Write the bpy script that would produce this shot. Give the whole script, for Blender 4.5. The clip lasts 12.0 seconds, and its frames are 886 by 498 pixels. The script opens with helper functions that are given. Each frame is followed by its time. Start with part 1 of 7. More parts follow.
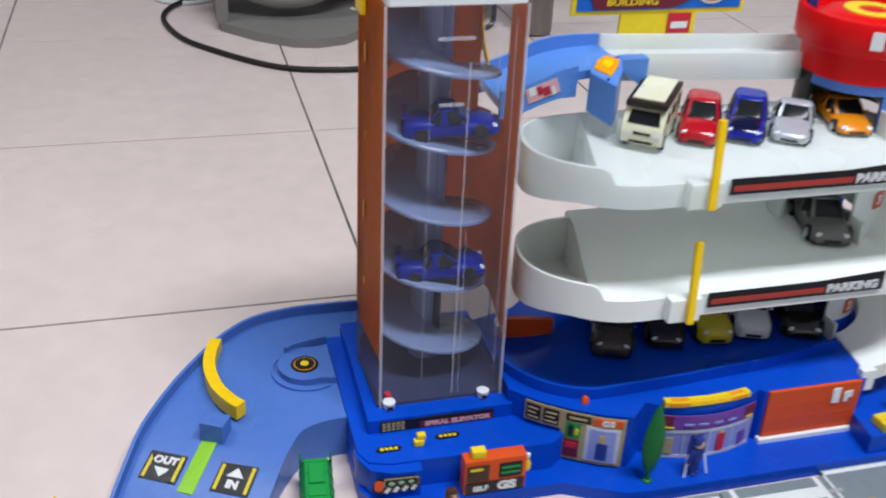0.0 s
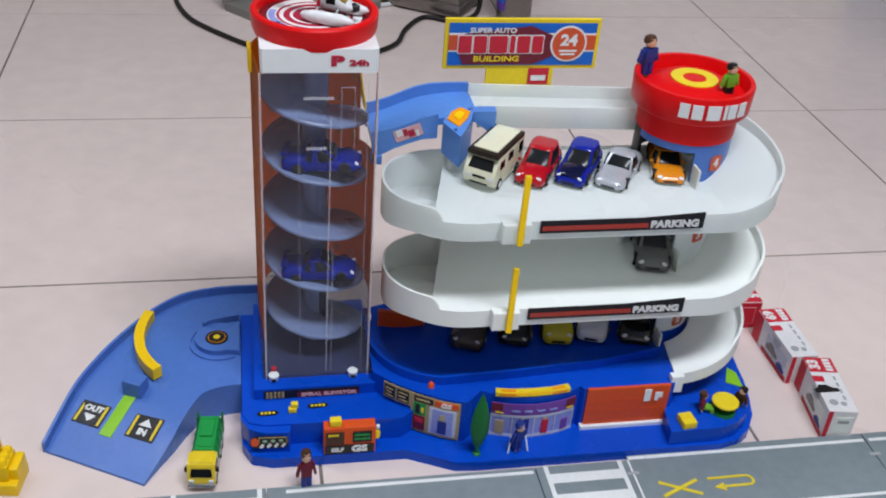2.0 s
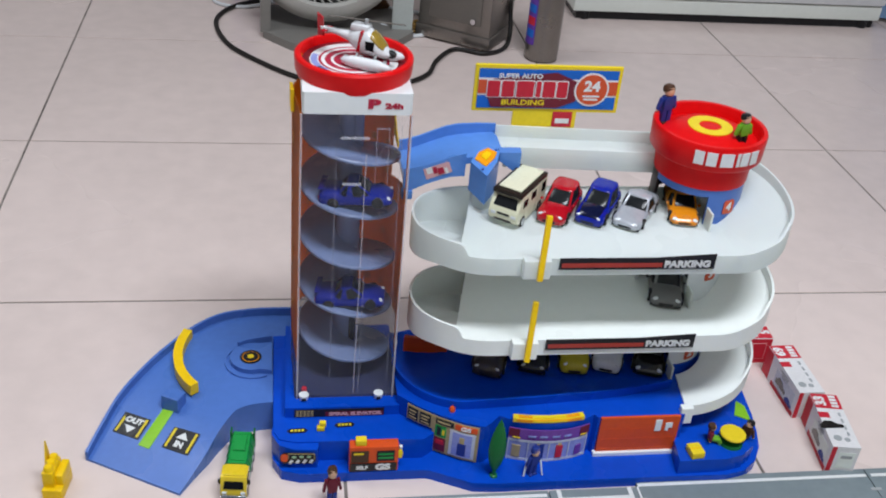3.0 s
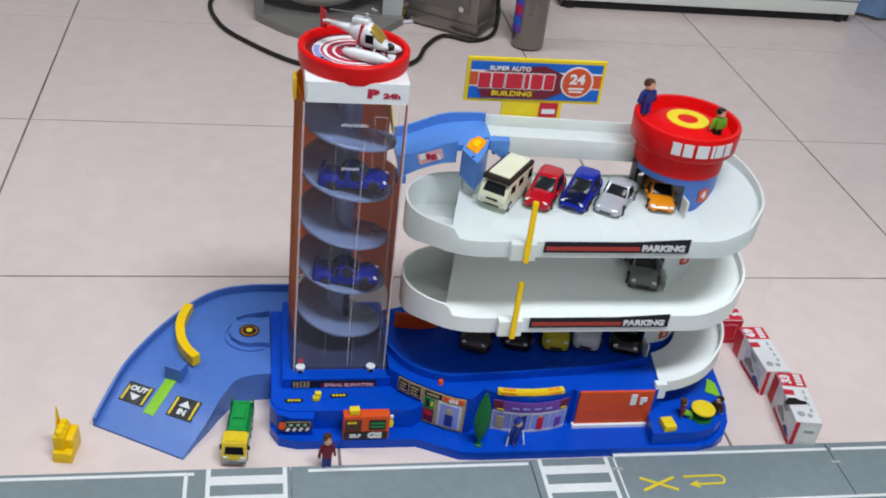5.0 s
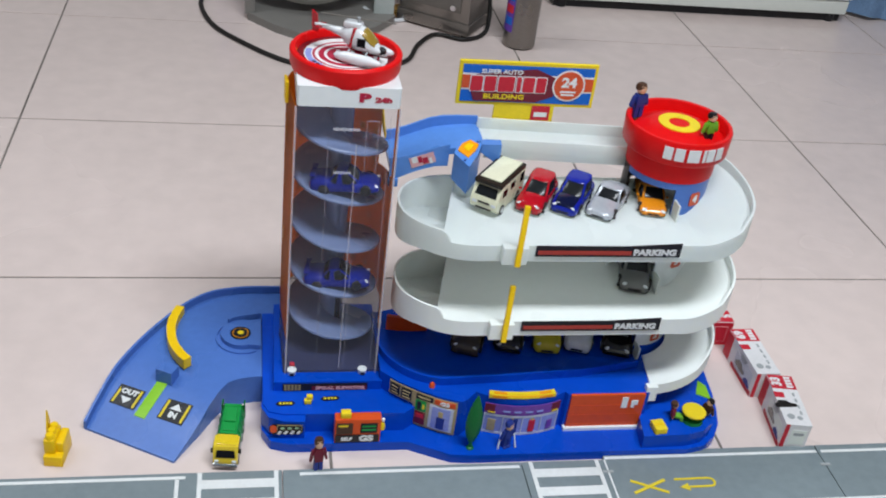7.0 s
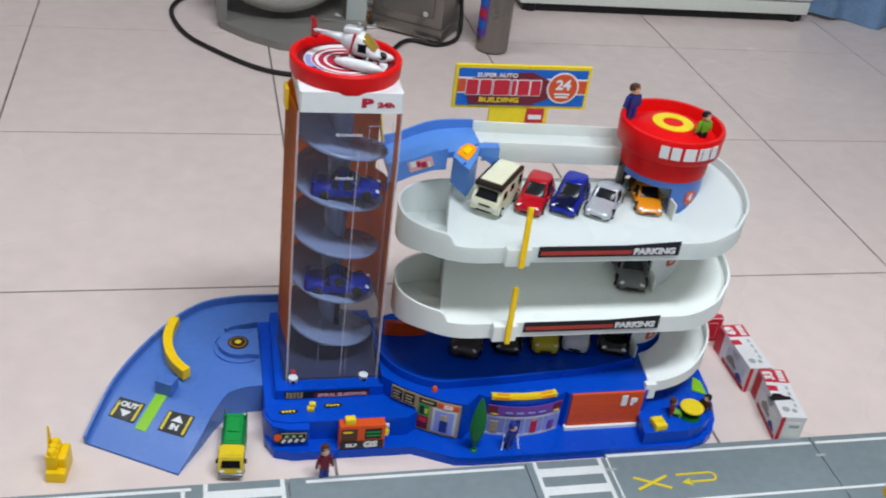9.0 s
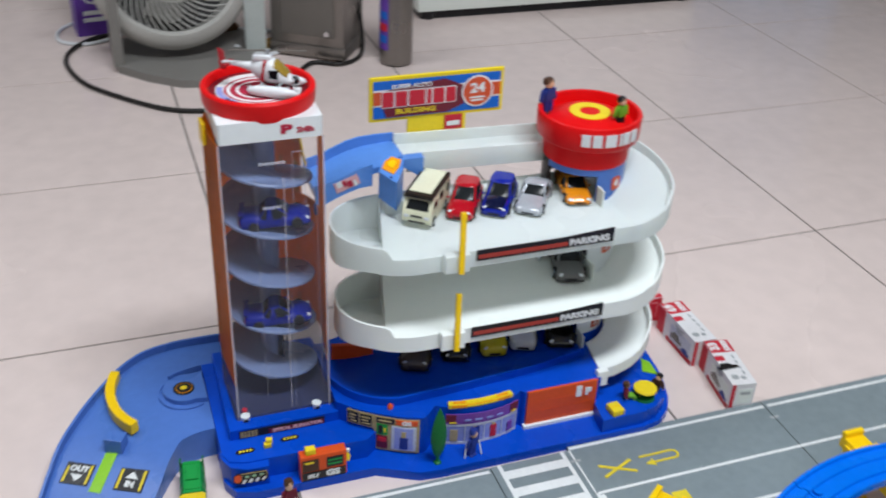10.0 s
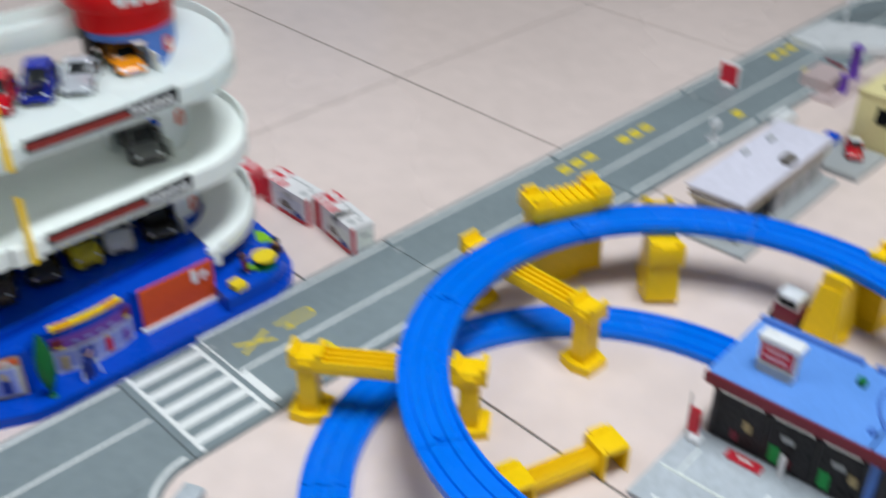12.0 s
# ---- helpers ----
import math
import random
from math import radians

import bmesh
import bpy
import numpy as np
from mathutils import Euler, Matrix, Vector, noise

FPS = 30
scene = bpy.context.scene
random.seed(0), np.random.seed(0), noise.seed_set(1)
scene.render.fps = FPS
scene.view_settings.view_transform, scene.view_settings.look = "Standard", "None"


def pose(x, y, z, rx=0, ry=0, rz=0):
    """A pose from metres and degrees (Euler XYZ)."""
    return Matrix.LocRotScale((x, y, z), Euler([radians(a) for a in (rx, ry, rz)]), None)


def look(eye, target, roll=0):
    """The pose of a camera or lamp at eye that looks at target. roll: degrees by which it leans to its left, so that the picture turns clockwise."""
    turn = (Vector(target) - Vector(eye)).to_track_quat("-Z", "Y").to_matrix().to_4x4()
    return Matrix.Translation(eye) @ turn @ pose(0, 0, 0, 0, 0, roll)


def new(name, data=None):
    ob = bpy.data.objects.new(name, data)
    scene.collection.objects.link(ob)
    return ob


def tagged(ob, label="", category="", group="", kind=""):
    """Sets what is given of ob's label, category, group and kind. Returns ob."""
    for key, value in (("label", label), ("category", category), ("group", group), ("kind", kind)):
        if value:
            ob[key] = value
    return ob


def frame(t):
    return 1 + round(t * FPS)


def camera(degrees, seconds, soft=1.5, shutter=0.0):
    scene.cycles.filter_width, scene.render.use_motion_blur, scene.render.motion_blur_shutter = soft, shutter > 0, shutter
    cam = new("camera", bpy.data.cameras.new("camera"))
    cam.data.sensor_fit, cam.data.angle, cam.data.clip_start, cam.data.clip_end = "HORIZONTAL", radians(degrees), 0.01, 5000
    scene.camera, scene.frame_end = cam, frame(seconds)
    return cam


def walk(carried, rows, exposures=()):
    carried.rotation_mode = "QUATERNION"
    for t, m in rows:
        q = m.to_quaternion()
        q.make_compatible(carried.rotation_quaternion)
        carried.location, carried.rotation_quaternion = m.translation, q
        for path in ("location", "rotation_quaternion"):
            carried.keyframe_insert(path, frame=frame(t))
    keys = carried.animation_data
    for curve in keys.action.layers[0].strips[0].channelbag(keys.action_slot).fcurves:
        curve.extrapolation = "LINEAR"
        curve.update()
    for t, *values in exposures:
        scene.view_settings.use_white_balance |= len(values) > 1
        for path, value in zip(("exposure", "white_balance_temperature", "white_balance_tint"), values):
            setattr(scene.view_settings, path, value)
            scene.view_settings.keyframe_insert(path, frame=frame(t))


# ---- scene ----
cam = camera(46.9, 12.0, soft=1.9, shutter=0.8)
PATH = [
    (0, (-0.1863, -0.8829, 0.558), (0.2529, 0.6264, -0.3186), 3.0),
    (0.5, (-0.1494, -0.9369, 0.621), (0.2223, 0.5499, -0.3231), 2.8),
    (1, (-0.108, -0.9837, 0.6507), (0.1971, 0.4887, -0.3393), 1.8),
    (1.5, (-0.0765, -1.0089, 0.6921), (0.2601, 0.477, -0.2655), 4.6),
    (2, (-0.0558, -1.035, 0.7182), (0.2727, 0.4383, -0.261), 4.8),
    (2.5, (-0.0531, -1.0503, 0.7389), (0.2574, 0.4194, -0.2529), 5.0),
    (3, (-0.0675, -1.0746, 0.7605), (0.2214, 0.423, -0.1953), 5.6),
    (3.5, (-0.0747, -1.0989, 0.7731), (0.2403, 0.3816, -0.2007), 6.4),
    (3.7, (-0.0819, -1.1205, 0.7632), (0.2547, 0.3681, -0.1908), 6.9),
    (5.3, (-0.09, -1.1232, 0.7992), (0.2322, 0.3492, -0.1845), 7.3),
    (5.5, (-0.0909, -1.1214, 0.801), (0.243, 0.351, -0.1791), 7.6),
    (6, (-0.0918, -1.125, 0.8028), (0.234, 0.3546, -0.1701), 7.2),
    (6.5, (-0.0918, -1.1223, 0.8037), (0.2331, 0.3537, -0.1737), 7.5),
    (7, (-0.09, -1.1178, 0.801), (0.2493, 0.3483, -0.1863), 7.7),
    (8.8, (-0.1332, -1.1205, 0.7767), (0.2952, 0.3474, -0.1728), 8.2),
    (9, (-0.1377, -1.1133, 0.7947), (0.279, 0.3456, -0.1746), 7.9),
    (9.5, (-0.1395, -1.1151, 0.7938), (0.306, 0.3357, -0.1737), 5.5),
    (10, (-0.1485, -1.1052, 0.7893), (0.3978, 0.3303, -0.1494), 2.9),
    (10.5, (-0.1629, -1.1187, 0.7821), (0.4473, 0.2817, -0.1692), 1.2),
    (10.8, (-0.1719, -1.1448, 0.7713), (0.4743, 0.2196, -0.2088), -0.0),
    (10.9, (-0.1683, -1.1421, 0.7677), (0.5013, 0.1863, -0.2457), -0.5),
    (11, (-0.162, -1.1286, 0.7623), (0.513, 0.1782, -0.2745), -1.0),
    (11.5, (-0.1431, -1.1241, 0.7353), (0.7686, 0.0999, -0.2187), 1.1),
    (12, (-0.0936, -1.1187, 0.6705), (0.9495, -0.0459, -0.3294), -0.0),
]
walk(cam, [(t, look(eye, target, roll)) for t, eye, target, roll in PATH],
     [(0, -0.05, 6500, 8), (1, -0.18, 6500, 8), (1.5, -0.27, 6500, 9), (2, -0.31, 6500, 9), (2.5, -0.28, 6500, 8), (3.5, -0.21, 6500, 7), (6.5, -0.20, 6500, 5), (9, -0.20, 6500, 5),
      (11.4, -0.17, 6500, 7), (12, -0.20, 6500, 3)])

# ---- world and light ----
world = bpy.data.worlds.new("world")
scene.world = world
world.use_nodes = True
world.node_tree.nodes["Background"].inputs[0].default_value = (0.55, 0.6, 0.7, 1)
world.node_tree.nodes["Background"].inputs[1].default_value = 0.01


def area_lamp(x, y, z, sx, sy, watts, colour):
    data = bpy.data.lights.new("unseen_light", "AREA")
    data.shape, data.size, data.size_y, data.energy, data.color = "RECTANGLE", sx, sy, watts, colour
    ob = new("unseen_light", data)
    ob.matrix_basis = pose(x, y, z)
    return ob


COOL = (0.925, 0.962, 1.05)
area_lamp(0.45, -1.10, 2.52, 1.3, 0.4, 72, COOL)
# added fill with no known source, lifts the floor at the left and back
area_lamp(-1.00, 0.45, 2.52, 1.3, 0.4, 21, COOL)
scene.view_settings.exposure = 0.0


# ---- materials ----
def mat(name, colour, rough=0.4, metal=0.0, vary=0.06, grain=60.0, bump=0.0, coat=0.0, clear=0.0, spec=0.3, wear=0.1):
    """A surface with a broad and a fine variation of its colour and gloss."""
    m = bpy.data.materials.new(name)
    m.use_nodes = True
    nt = m.node_tree
    n, l = nt.nodes, nt.links
    b = n["Principled BSDF"]
    tc = n.new("ShaderNodeTexCoord")
    fine = n.new("ShaderNodeTexNoise")
    fine.inputs["Scale"].default_value, fine.inputs["Detail"].default_value = grain * 4, 4
    broad = n.new("ShaderNodeTexNoise")
    broad.inputs["Scale"].default_value, broad.inputs["Detail"].default_value = grain * 0.3, 3
    l.new(tc.outputs["Object"], fine.inputs["Vector"])
    l.new(tc.outputs["Object"], broad.inputs["Vector"])
    mix = n.new("ShaderNodeMix")
    mix.data_type = "RGBA"
    mix.inputs[6].default_value = (*[c * (1 - vary) for c in colour], 1)
    mix.inputs[7].default_value = (*[min(1, c * (1 + vary) + vary * 0.02) for c in colour], 1)
    add = n.new("ShaderNodeMath")
    add.operation = "ADD"
    l.new(fine.outputs[0], add.inputs[0])
    l.new(broad.outputs[0], add.inputs[1])
    half = n.new("ShaderNodeMapRange")
    half.inputs[1].default_value, half.inputs[2].default_value = 0.7, 1.3
    l.new(add.outputs[0], half.inputs[0])
    l.new(half.outputs[0], mix.inputs[0])
    l.new(mix.outputs[2], b.inputs["Base Color"])
    rr = n.new("ShaderNodeMapRange")
    rr.inputs[1].default_value, rr.inputs[2].default_value = 0.3, 0.7
    rr.inputs[3].default_value, rr.inputs[4].default_value = max(0.02, rough - wear), min(1, rough + wear)
    l.new(broad.outputs[0], rr.inputs[0])
    l.new(rr.outputs[0], b.inputs["Roughness"])
    b.inputs["Metallic"].default_value = metal
    b.inputs["Specular IOR Level"].default_value = spec
    b.inputs["Coat Weight"].default_value = coat
    b.inputs["Coat Roughness"].default_value = 0.06
    b.inputs["Transmission Weight"].default_value = clear
    if bump:
        bu = n.new("ShaderNodeBump")
        bu.inputs["Strength"].default_value, bu.inputs["Distance"].default_value = bump, 0.001
        l.new(fine.outputs[0], bu.inputs["Height"])
        l.new(bu.outputs[0], b.inputs["Normal"])
    return m


def tinted(name, colour, amount, rough=0.05):
    """Thin clear plastic: a see-through sheet with a real gloss on top."""
    m = bpy.data.materials.new(name)
    m.use_nodes = True
    n, l = m.node_tree.nodes, m.node_tree.links
    b = n["Principled BSDF"]
    b.inputs["Base Color"].default_value = (*colour, 1)
    b.inputs["Roughness"].default_value = rough
    b.inputs["Alpha"].default_value = amount
    b.inputs["Specular IOR Level"].default_value = 0.3
    no = n.new("ShaderNodeTexNoise")
    no.inputs["Scale"].default_value = 90
    rr = n.new("ShaderNodeMapRange")
    rr.inputs[3].default_value, rr.inputs[4].default_value = rough, rough + 0.08
    l.new(no.outputs[0], rr.inputs[0])
    l.new(rr.outputs[0], b.inputs["Roughness"])
    return m


M_TILE = mat("floor_tile", (0.722, 0.607, 0.568), 0.22, vary=0.055, grain=7, bump=0.02, spec=0.45)
M_GROUT = mat("grout", (0.17, 0.15, 0.135), 0.9, vary=0.65, grain=9)
M_WALL = mat("unseen_wall_grey", (0.30, 0.29, 0.28), 0.8, grain=20)
M_BLUE = mat("blue_plastic", (0.002, 0.064, 0.52), 0.26, grain=30, spec=0.20)
M_RAMP = mat("ramp_blue_plastic", (0.074, 0.172, 0.51), 0.27, grain=30)
M_CHUTE = mat("chute_blue_plastic", (0.10, 0.26, 0.68), 0.35, grain=30)
M_WHITE = mat("white_plastic", (0.78, 0.83, 0.84), 0.35, vary=0.03, grain=20)


def let_through(m, share, tint):
    """Thin plastic that passes some of the light from its far side."""
    n, l = m.node_tree.nodes, m.node_tree.links
    b, out = n["Principled BSDF"], n["Material Output"]
    tr = n.new("ShaderNodeBsdfTranslucent")
    tr.inputs[0].default_value = (*tint, 1)
    mx = n.new("ShaderNodeMixShader")
    mx.inputs[0].default_value = share
    l.new(b.outputs[0], mx.inputs[1])
    l.new(tr.outputs[0], mx.inputs[2])
    l.new(mx.outputs[0], out.inputs[0])
    return m


M_DECK = let_through(mat("deck_white_plastic", (0.915, 0.975, 1.0), 0.30, vary=0.015, grain=20), 0.44, (0.96, 0.985, 0.92))
# same white as the top deck, the tint of its shade put into the colour
M_MID = let_through(mat("shade_tinted_deck_plastic", (0.935, 0.975, 0.945), 0.35, vary=0.02, grain=20), 0.05, (0.96, 0.98, 0.84))
# white plastic greyed down, shade already mixed into its colour
M_GREYW = mat("shaded_white_plastic", (0.75, 0.79, 0.74), 0.35, vary=0.03, grain=20)
M_RED = mat("red_plastic", (0.70, 0.004, 0.006), 0.36, grain=30, spec=0.18)
M_YELLOW = mat("yellow_plastic", (0.88, 0.57, 0.005), 0.35, grain=40)
M_SIGNY = mat("sign_yellow", (0.82, 0.62, 0.02), 0.4)
M_ORANGE = mat("orange_door", (0.68, 0.085, 0.015), 0.35)
M_GOLD = mat("amber_plastic", (0.85, 0.33, 0.01), 0.25)
M_COCK = mat("smoked_gold_plastic", (0.30, 0.20, 0.03), 0.15, coat=0.4)
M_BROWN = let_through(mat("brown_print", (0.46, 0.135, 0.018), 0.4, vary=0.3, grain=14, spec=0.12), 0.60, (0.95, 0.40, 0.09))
# side walls: the back wall's brown, darkened in the colour for their shade
M_BROWND = let_through(mat("shaded_brown_print", (0.36, 0.105, 0.010), 0.4, vary=0.45, grain=22, spec=0.12), 0.55, (0.95, 0.42, 0.08))
M_AMBER = mat("amber_window_print", (0.62, 0.30, 0.05), 0.35, vary=0.2)
M_SPIRAL = mat("grey_blue_plastic", (0.180, 0.238, 0.415), 0.26)
# the faint pale haze in this sheet stands in for its reflections
M_CLEAR = tinted("clear_plastic", (0.55, 0.56, 0.66), 0.032)
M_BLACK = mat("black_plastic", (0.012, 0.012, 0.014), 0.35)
M_DARK = mat("dark_glass", (0.006, 0.007, 0.009), 0.22, spec=0.07)
M_CARGLASS = mat("car_window_glass", (0.012, 0.014, 0.016), 0.20, spec=0.22, wear=0.05)
M_TYRE = mat("tyre_rubber", (0.012, 0.012, 0.012), 0.7)
M_CHROME = mat("chrome", (0.7, 0.7, 0.72), 0.15, metal=1.0)
M_GREEN = mat("green_plastic", (0.015, 0.30, 0.06), 0.35)
M_LIME = mat("lime_sticker", (0.25, 0.55, 0.02), 0.4)
M_TREE = mat("tree_green_plastic", (0.008, 0.14, 0.03), 0.4)
M_ROAD = mat("road_grey_plastic", (0.198, 0.240, 0.258), 0.5, vary=0.08, grain=25)
M_PAINT = mat("road_white_print", (0.74, 0.76, 0.76), 0.5)
M_RYEL = mat("road_yellow_print", (0.70, 0.55, 0.03), 0.5)
M_RAIL = mat("rail_blue_plastic", (0.002, 0.155, 0.75), 0.28, grain=30)
M_STEEL = mat("brushed_steel", (0.28, 0.26, 0.24), 0.35, metal=0.9, grain=50)
M_APPL = mat("appliance_white", (0.66, 0.68, 0.70), 0.3, grain=10)
M_APPG = mat("appliance_grey", (0.15, 0.135, 0.12), 0.5)
M_FAN = mat("fan_white_plastic", (0.43, 0.42, 0.39), 0.4)
M_FANG = mat("fan_post_plastic", (0.46, 0.50, 0.48), 0.4)
M_FANB = mat("fan_grey_plastic", (0.21, 0.20, 0.185), 0.45)
M_CORD = mat("tan_cord", (0.38, 0.22, 0.06), 0.6)
M_BAG = mat("brown_paper", (0.14, 0.07, 0.03), 0.8, vary=0.3)
M_CABLE = mat("black_cable", (0.015, 0.013, 0.012), 0.5)
M_CLOTH = mat("blue_cloth", (0.16, 0.26, 0.42), 0.9, vary=0.2, bump=0.4)
M_PURPLE = mat("purple_card", (0.13, 0.05, 0.36), 0.4)
M_CARD = mat("white_card", (0.74, 0.73, 0.74), 0.45)
M_BOXRED = mat("red_card", (0.55, 0.02, 0.04), 0.45)
M_SKIN = mat("skin_plastic", (0.72, 0.45, 0.30), 0.45)
M_HAIR = mat("hair_brown_plastic", (0.07, 0.03, 0.015), 0.45)
M_CREAM = mat("cream_paint", (0.76, 0.76, 0.56), 0.3, coat=0.4)
M_SILVER = mat("silver_paint", (0.50, 0.53, 0.58), 0.25, metal=0.3, coat=0.5)
M_CARNAVY = mat("car_navy_paint", (0.001, 0.012, 0.25), 0.35, spec=0.15)
M_DIMNAVY = mat("dimmed_navy_plastic", (0.038, 0.045, 0.10), 0.4)
M_FORE = mat("forecourt_grey", (0.42, 0.46, 0.50), 0.25, vary=0.16, grain=30)
M_ROOFED = mat("roof_edge_brown", (0.018, 0.012, 0.008), 0.4)
M_CARBLUE = mat("car_blue_paint", (0.002, 0.014, 0.30), 0.25, coat=0.4)
M_CARRED = mat("car_red_paint", (0.44, 0.004, 0.014), 0.2, coat=0.7)
M_CARGOLD = mat("car_orange_paint", (0.70, 0.24, 0.01), 0.2, coat=0.7)
M_CARGREY = mat("car_grey_paint", (0.15, 0.15, 0.148), 0.35, metal=0.1, coat=0.3)
M_BONNET = mat("bonnet_dark_blue", (0.003, 0.006, 0.035), 0.15, coat=0.7)
M_CARBLK = mat("car_black_paint", (0.015, 0.013, 0.013), 0.2, coat=0.7)
M_CARBRN = mat("car_brown_paint", (0.06, 0.045, 0.035), 0.25, coat=0.6)
M_CARYEL = mat("car_yellow_paint", (0.60, 0.50, 0.02), 0.25, coat=0.6)
M_CARWHT = mat("car_white_paint", (0.72, 0.74, 0.76), 0.25, coat=0.6)
M_LAMP = mat("headlight_clear", (0.75, 0.78, 0.80), 0.1)
M_GREYP = mat("grey_plastic", (0.36, 0.38, 0.39), 0.45)
M_SHOPW = mat("shop_dark_wall", (0.07, 0.066, 0.07), 0.5)
M_SHOPG = mat("shop_dark_print", (0.022, 0.020, 0.022), 0.35, vary=0.5, grain=60, spec=0.15)
M_PINKW = mat("pinkish_plastic", (0.50, 0.40, 0.40), 0.45, vary=0.1)
M_SKYB = mat("light_blue_roof", (0.115, 0.28, 0.70), 0.4)
M_BEIGE = mat("beige_plastic", (0.70, 0.62, 0.32), 0.45)
M_MAROON = mat("maroon_plastic", (0.16, 0.015, 0.03), 0.45)
M_NAVY = mat("navy_plastic", (0.02, 0.04, 0.24), 0.45)
M_PALE = mat("pale_print", (0.55, 0.58, 0.66), 0.4, vary=0.12)
M_PALEG = mat("pale_green_print", (0.30, 0.50, 0.30), 0.4)
M_PINKP = mat("pink_white_print", (0.70, 0.40, 0.42), 0.4)
M_STRIPE = mat("red_stripe_print", (0.42, 0.05, 0.035), 0.4)
M_TAN = mat("tan_print", (0.42, 0.33, 0.16), 0.4, vary=0.12)
M_LILAC = mat("lilac_print", (0.26, 0.30, 0.62), 0.35, vary=0.15)
M_VIOLET = mat("violet_print", (0.18, 0.06, 0.34), 0.35, vary=0.1)
M_SBLUE = mat("print_blue", (0.01, 0.13, 0.55), 0.35)
M_PADDK = mat("pad_dark_red", (0.16, 0.010, 0.018), 0.4)
M_SMOKED = tinted("smoked_clear_plastic", (0.18, 0.14, 0.12), 0.30)
M_STROOF = mat("pale_lilac_plastic", (0.64, 0.63, 0.73), 0.45, vary=0.08, grain=20)
M_STWALL = mat("station_grey_plastic", (0.47, 0.47, 0.50), 0.45, vary=0.08, grain=20)
M_HAZY = tinted("hazy_clear_plastic", (0.80, 0.82, 0.85), 0.45, 0.2)
M_PADRED = mat("pad_crimson", (0.42, 0.015, 0.05), 0.35)


# ---- helpers for meshes ----
def world_of(ob):
    m = ob.matrix_basis.copy()
    while ob.parent:
        ob = ob.parent
        m = ob.matrix_basis @ m
    return m


def part(name, bm, material, parent, label="", smooth=False):
    """Links a bmesh, built in world coordinates, as one mesh under a thing or a part."""
    me = bpy.data.meshes.new(name)
    bmesh.ops.recalc_face_normals(bm, faces=bm.faces)
    bm.to_mesh(me)
    bm.free()
    for x in (material if isinstance(material, (list, tuple)) else [material]):
        me.materials.append(x)
    if parent is not None:
        me.transform(world_of(parent).inverted())
    if smooth:
        me.polygons.foreach_set("use_smooth", [True] * len(me.polygons))
        me.set_sharp_from_angle(angle=radians(38))
    ob = new(name, me)
    ob.parent = parent
    if label:
        tagged(ob, label)
    return ob


def thing(name, x, y, z, rz=0, label="", category="", group="", kind=""):
    ob = new(name)
    ob.empty_display_size = 0.01
    ob.matrix_basis = pose(x, y, z, 0, 0, rz)
    return tagged(ob, label, category, group, kind)


def sharp_bevel(bm, width, seg=2, limit=35):
    es = [e for e in bm.edges if len(e.link_faces) == 2 and e.calc_face_angle(0) > radians(limit)]
    if es and width > 0:
        bmesh.ops.bevel(bm, geom=es, offset=width, segments=seg, profile=0.6, affect="EDGES", clamp_overlap=True)
    return bm


def box(x0, x1, y0, y1, z0, z1, bevel=0.0, bm=None, m=None):
    b = bmesh.new()
    v = bmesh.ops.create_cube(b, size=1.0)["verts"]
    for q in v:
        q.co = Vector(((x0 + x1) / 2 + q.co.x * (x1 - x0), (y0 + y1) / 2 + q.co.y * (y1 - y0), (z0 + z1) / 2 + q.co.z * (z1 - z0)))
    sharp_bevel(b, bevel)
    return join(bm, b, m)


def join(bm, b, m=None, index=None):
    """Moves b by m and adds it to bm (or returns b alone)."""
    if m is not None:
        b.transform(m)
    if index is not None:
        for f in b.faces:
            f.material_index = index
    if bm is None:
        return b
    me = bpy.data.meshes.new("tmp")
    b.to_mesh(me)
    b.free()
    bm.from_mesh(me)
    bpy.data.meshes.remove(me)
    return bm


def prism(pts, z0, z1, bevel=0.0, bm=None, seg=2):
    """A solid over an outline; z0 and z1 are numbers or one for each point."""
    b = bmesh.new()
    n = len(pts)
    lo = z0 if isinstance(z0, (list, tuple)) else [z0] * n
    hi = z1 if isinstance(z1, (list, tuple)) else [z1] * n
    a = [b.verts.new((p[0], p[1], lo[i])) for i, p in enumerate(pts)]
    c = [b.verts.new((p[0], p[1], hi[i])) for i, p in enumerate(pts)]
    b.faces.new(a[::-1])
    b.faces.new(c)
    for i in range(n):
        b.faces.new((a[i], a[(i + 1) % n], c[(i + 1) % n], c[i]))
    sharp_bevel(b, bevel, seg)
    return join(bm, b)


def lathe(profile, x=0, y=0, z=0, n=32, bm=None, m=None):
    """A solid of revolution of (radius, height) points; radius 0 closes it."""
    b = bmesh.new()
    rings = []
    for r, h in profile:
        if r <= 1e-6:
            rings.append([b.verts.new((x, y, z + h))])
        else:
            rings.append([b.verts.new((x + r * math.cos(2 * math.pi * i / n), y + r * math.sin(2 * math.pi * i / n), z + h)) for i in range(n)])
    for a, c in zip(rings, rings[1:]):
        for i in range(n):
            j = (i + 1) % n
            q = [a[i % len(a)], a[j % len(a)], c[j % len(c)], c[i % len(c)]]
            q = list(dict.fromkeys(q))
            if len(q) > 2:
                b.faces.new(q)
    return join(bm, b, m)


def cyl(r, z0, z1, x=0, y=0, n=32, bm=None, m=None, bevel=0.0):
    if bevel:
        return lathe([(0, z0), (r - bevel, z0), (r, z0 + bevel), (r, z1 - bevel), (r - bevel, z1), (0, z1)], x, y, 0, n, bm, m)
    return lathe([(0, z0), (r, z0), (r, z1), (0, z1)], x, y, 0, n, bm, m)


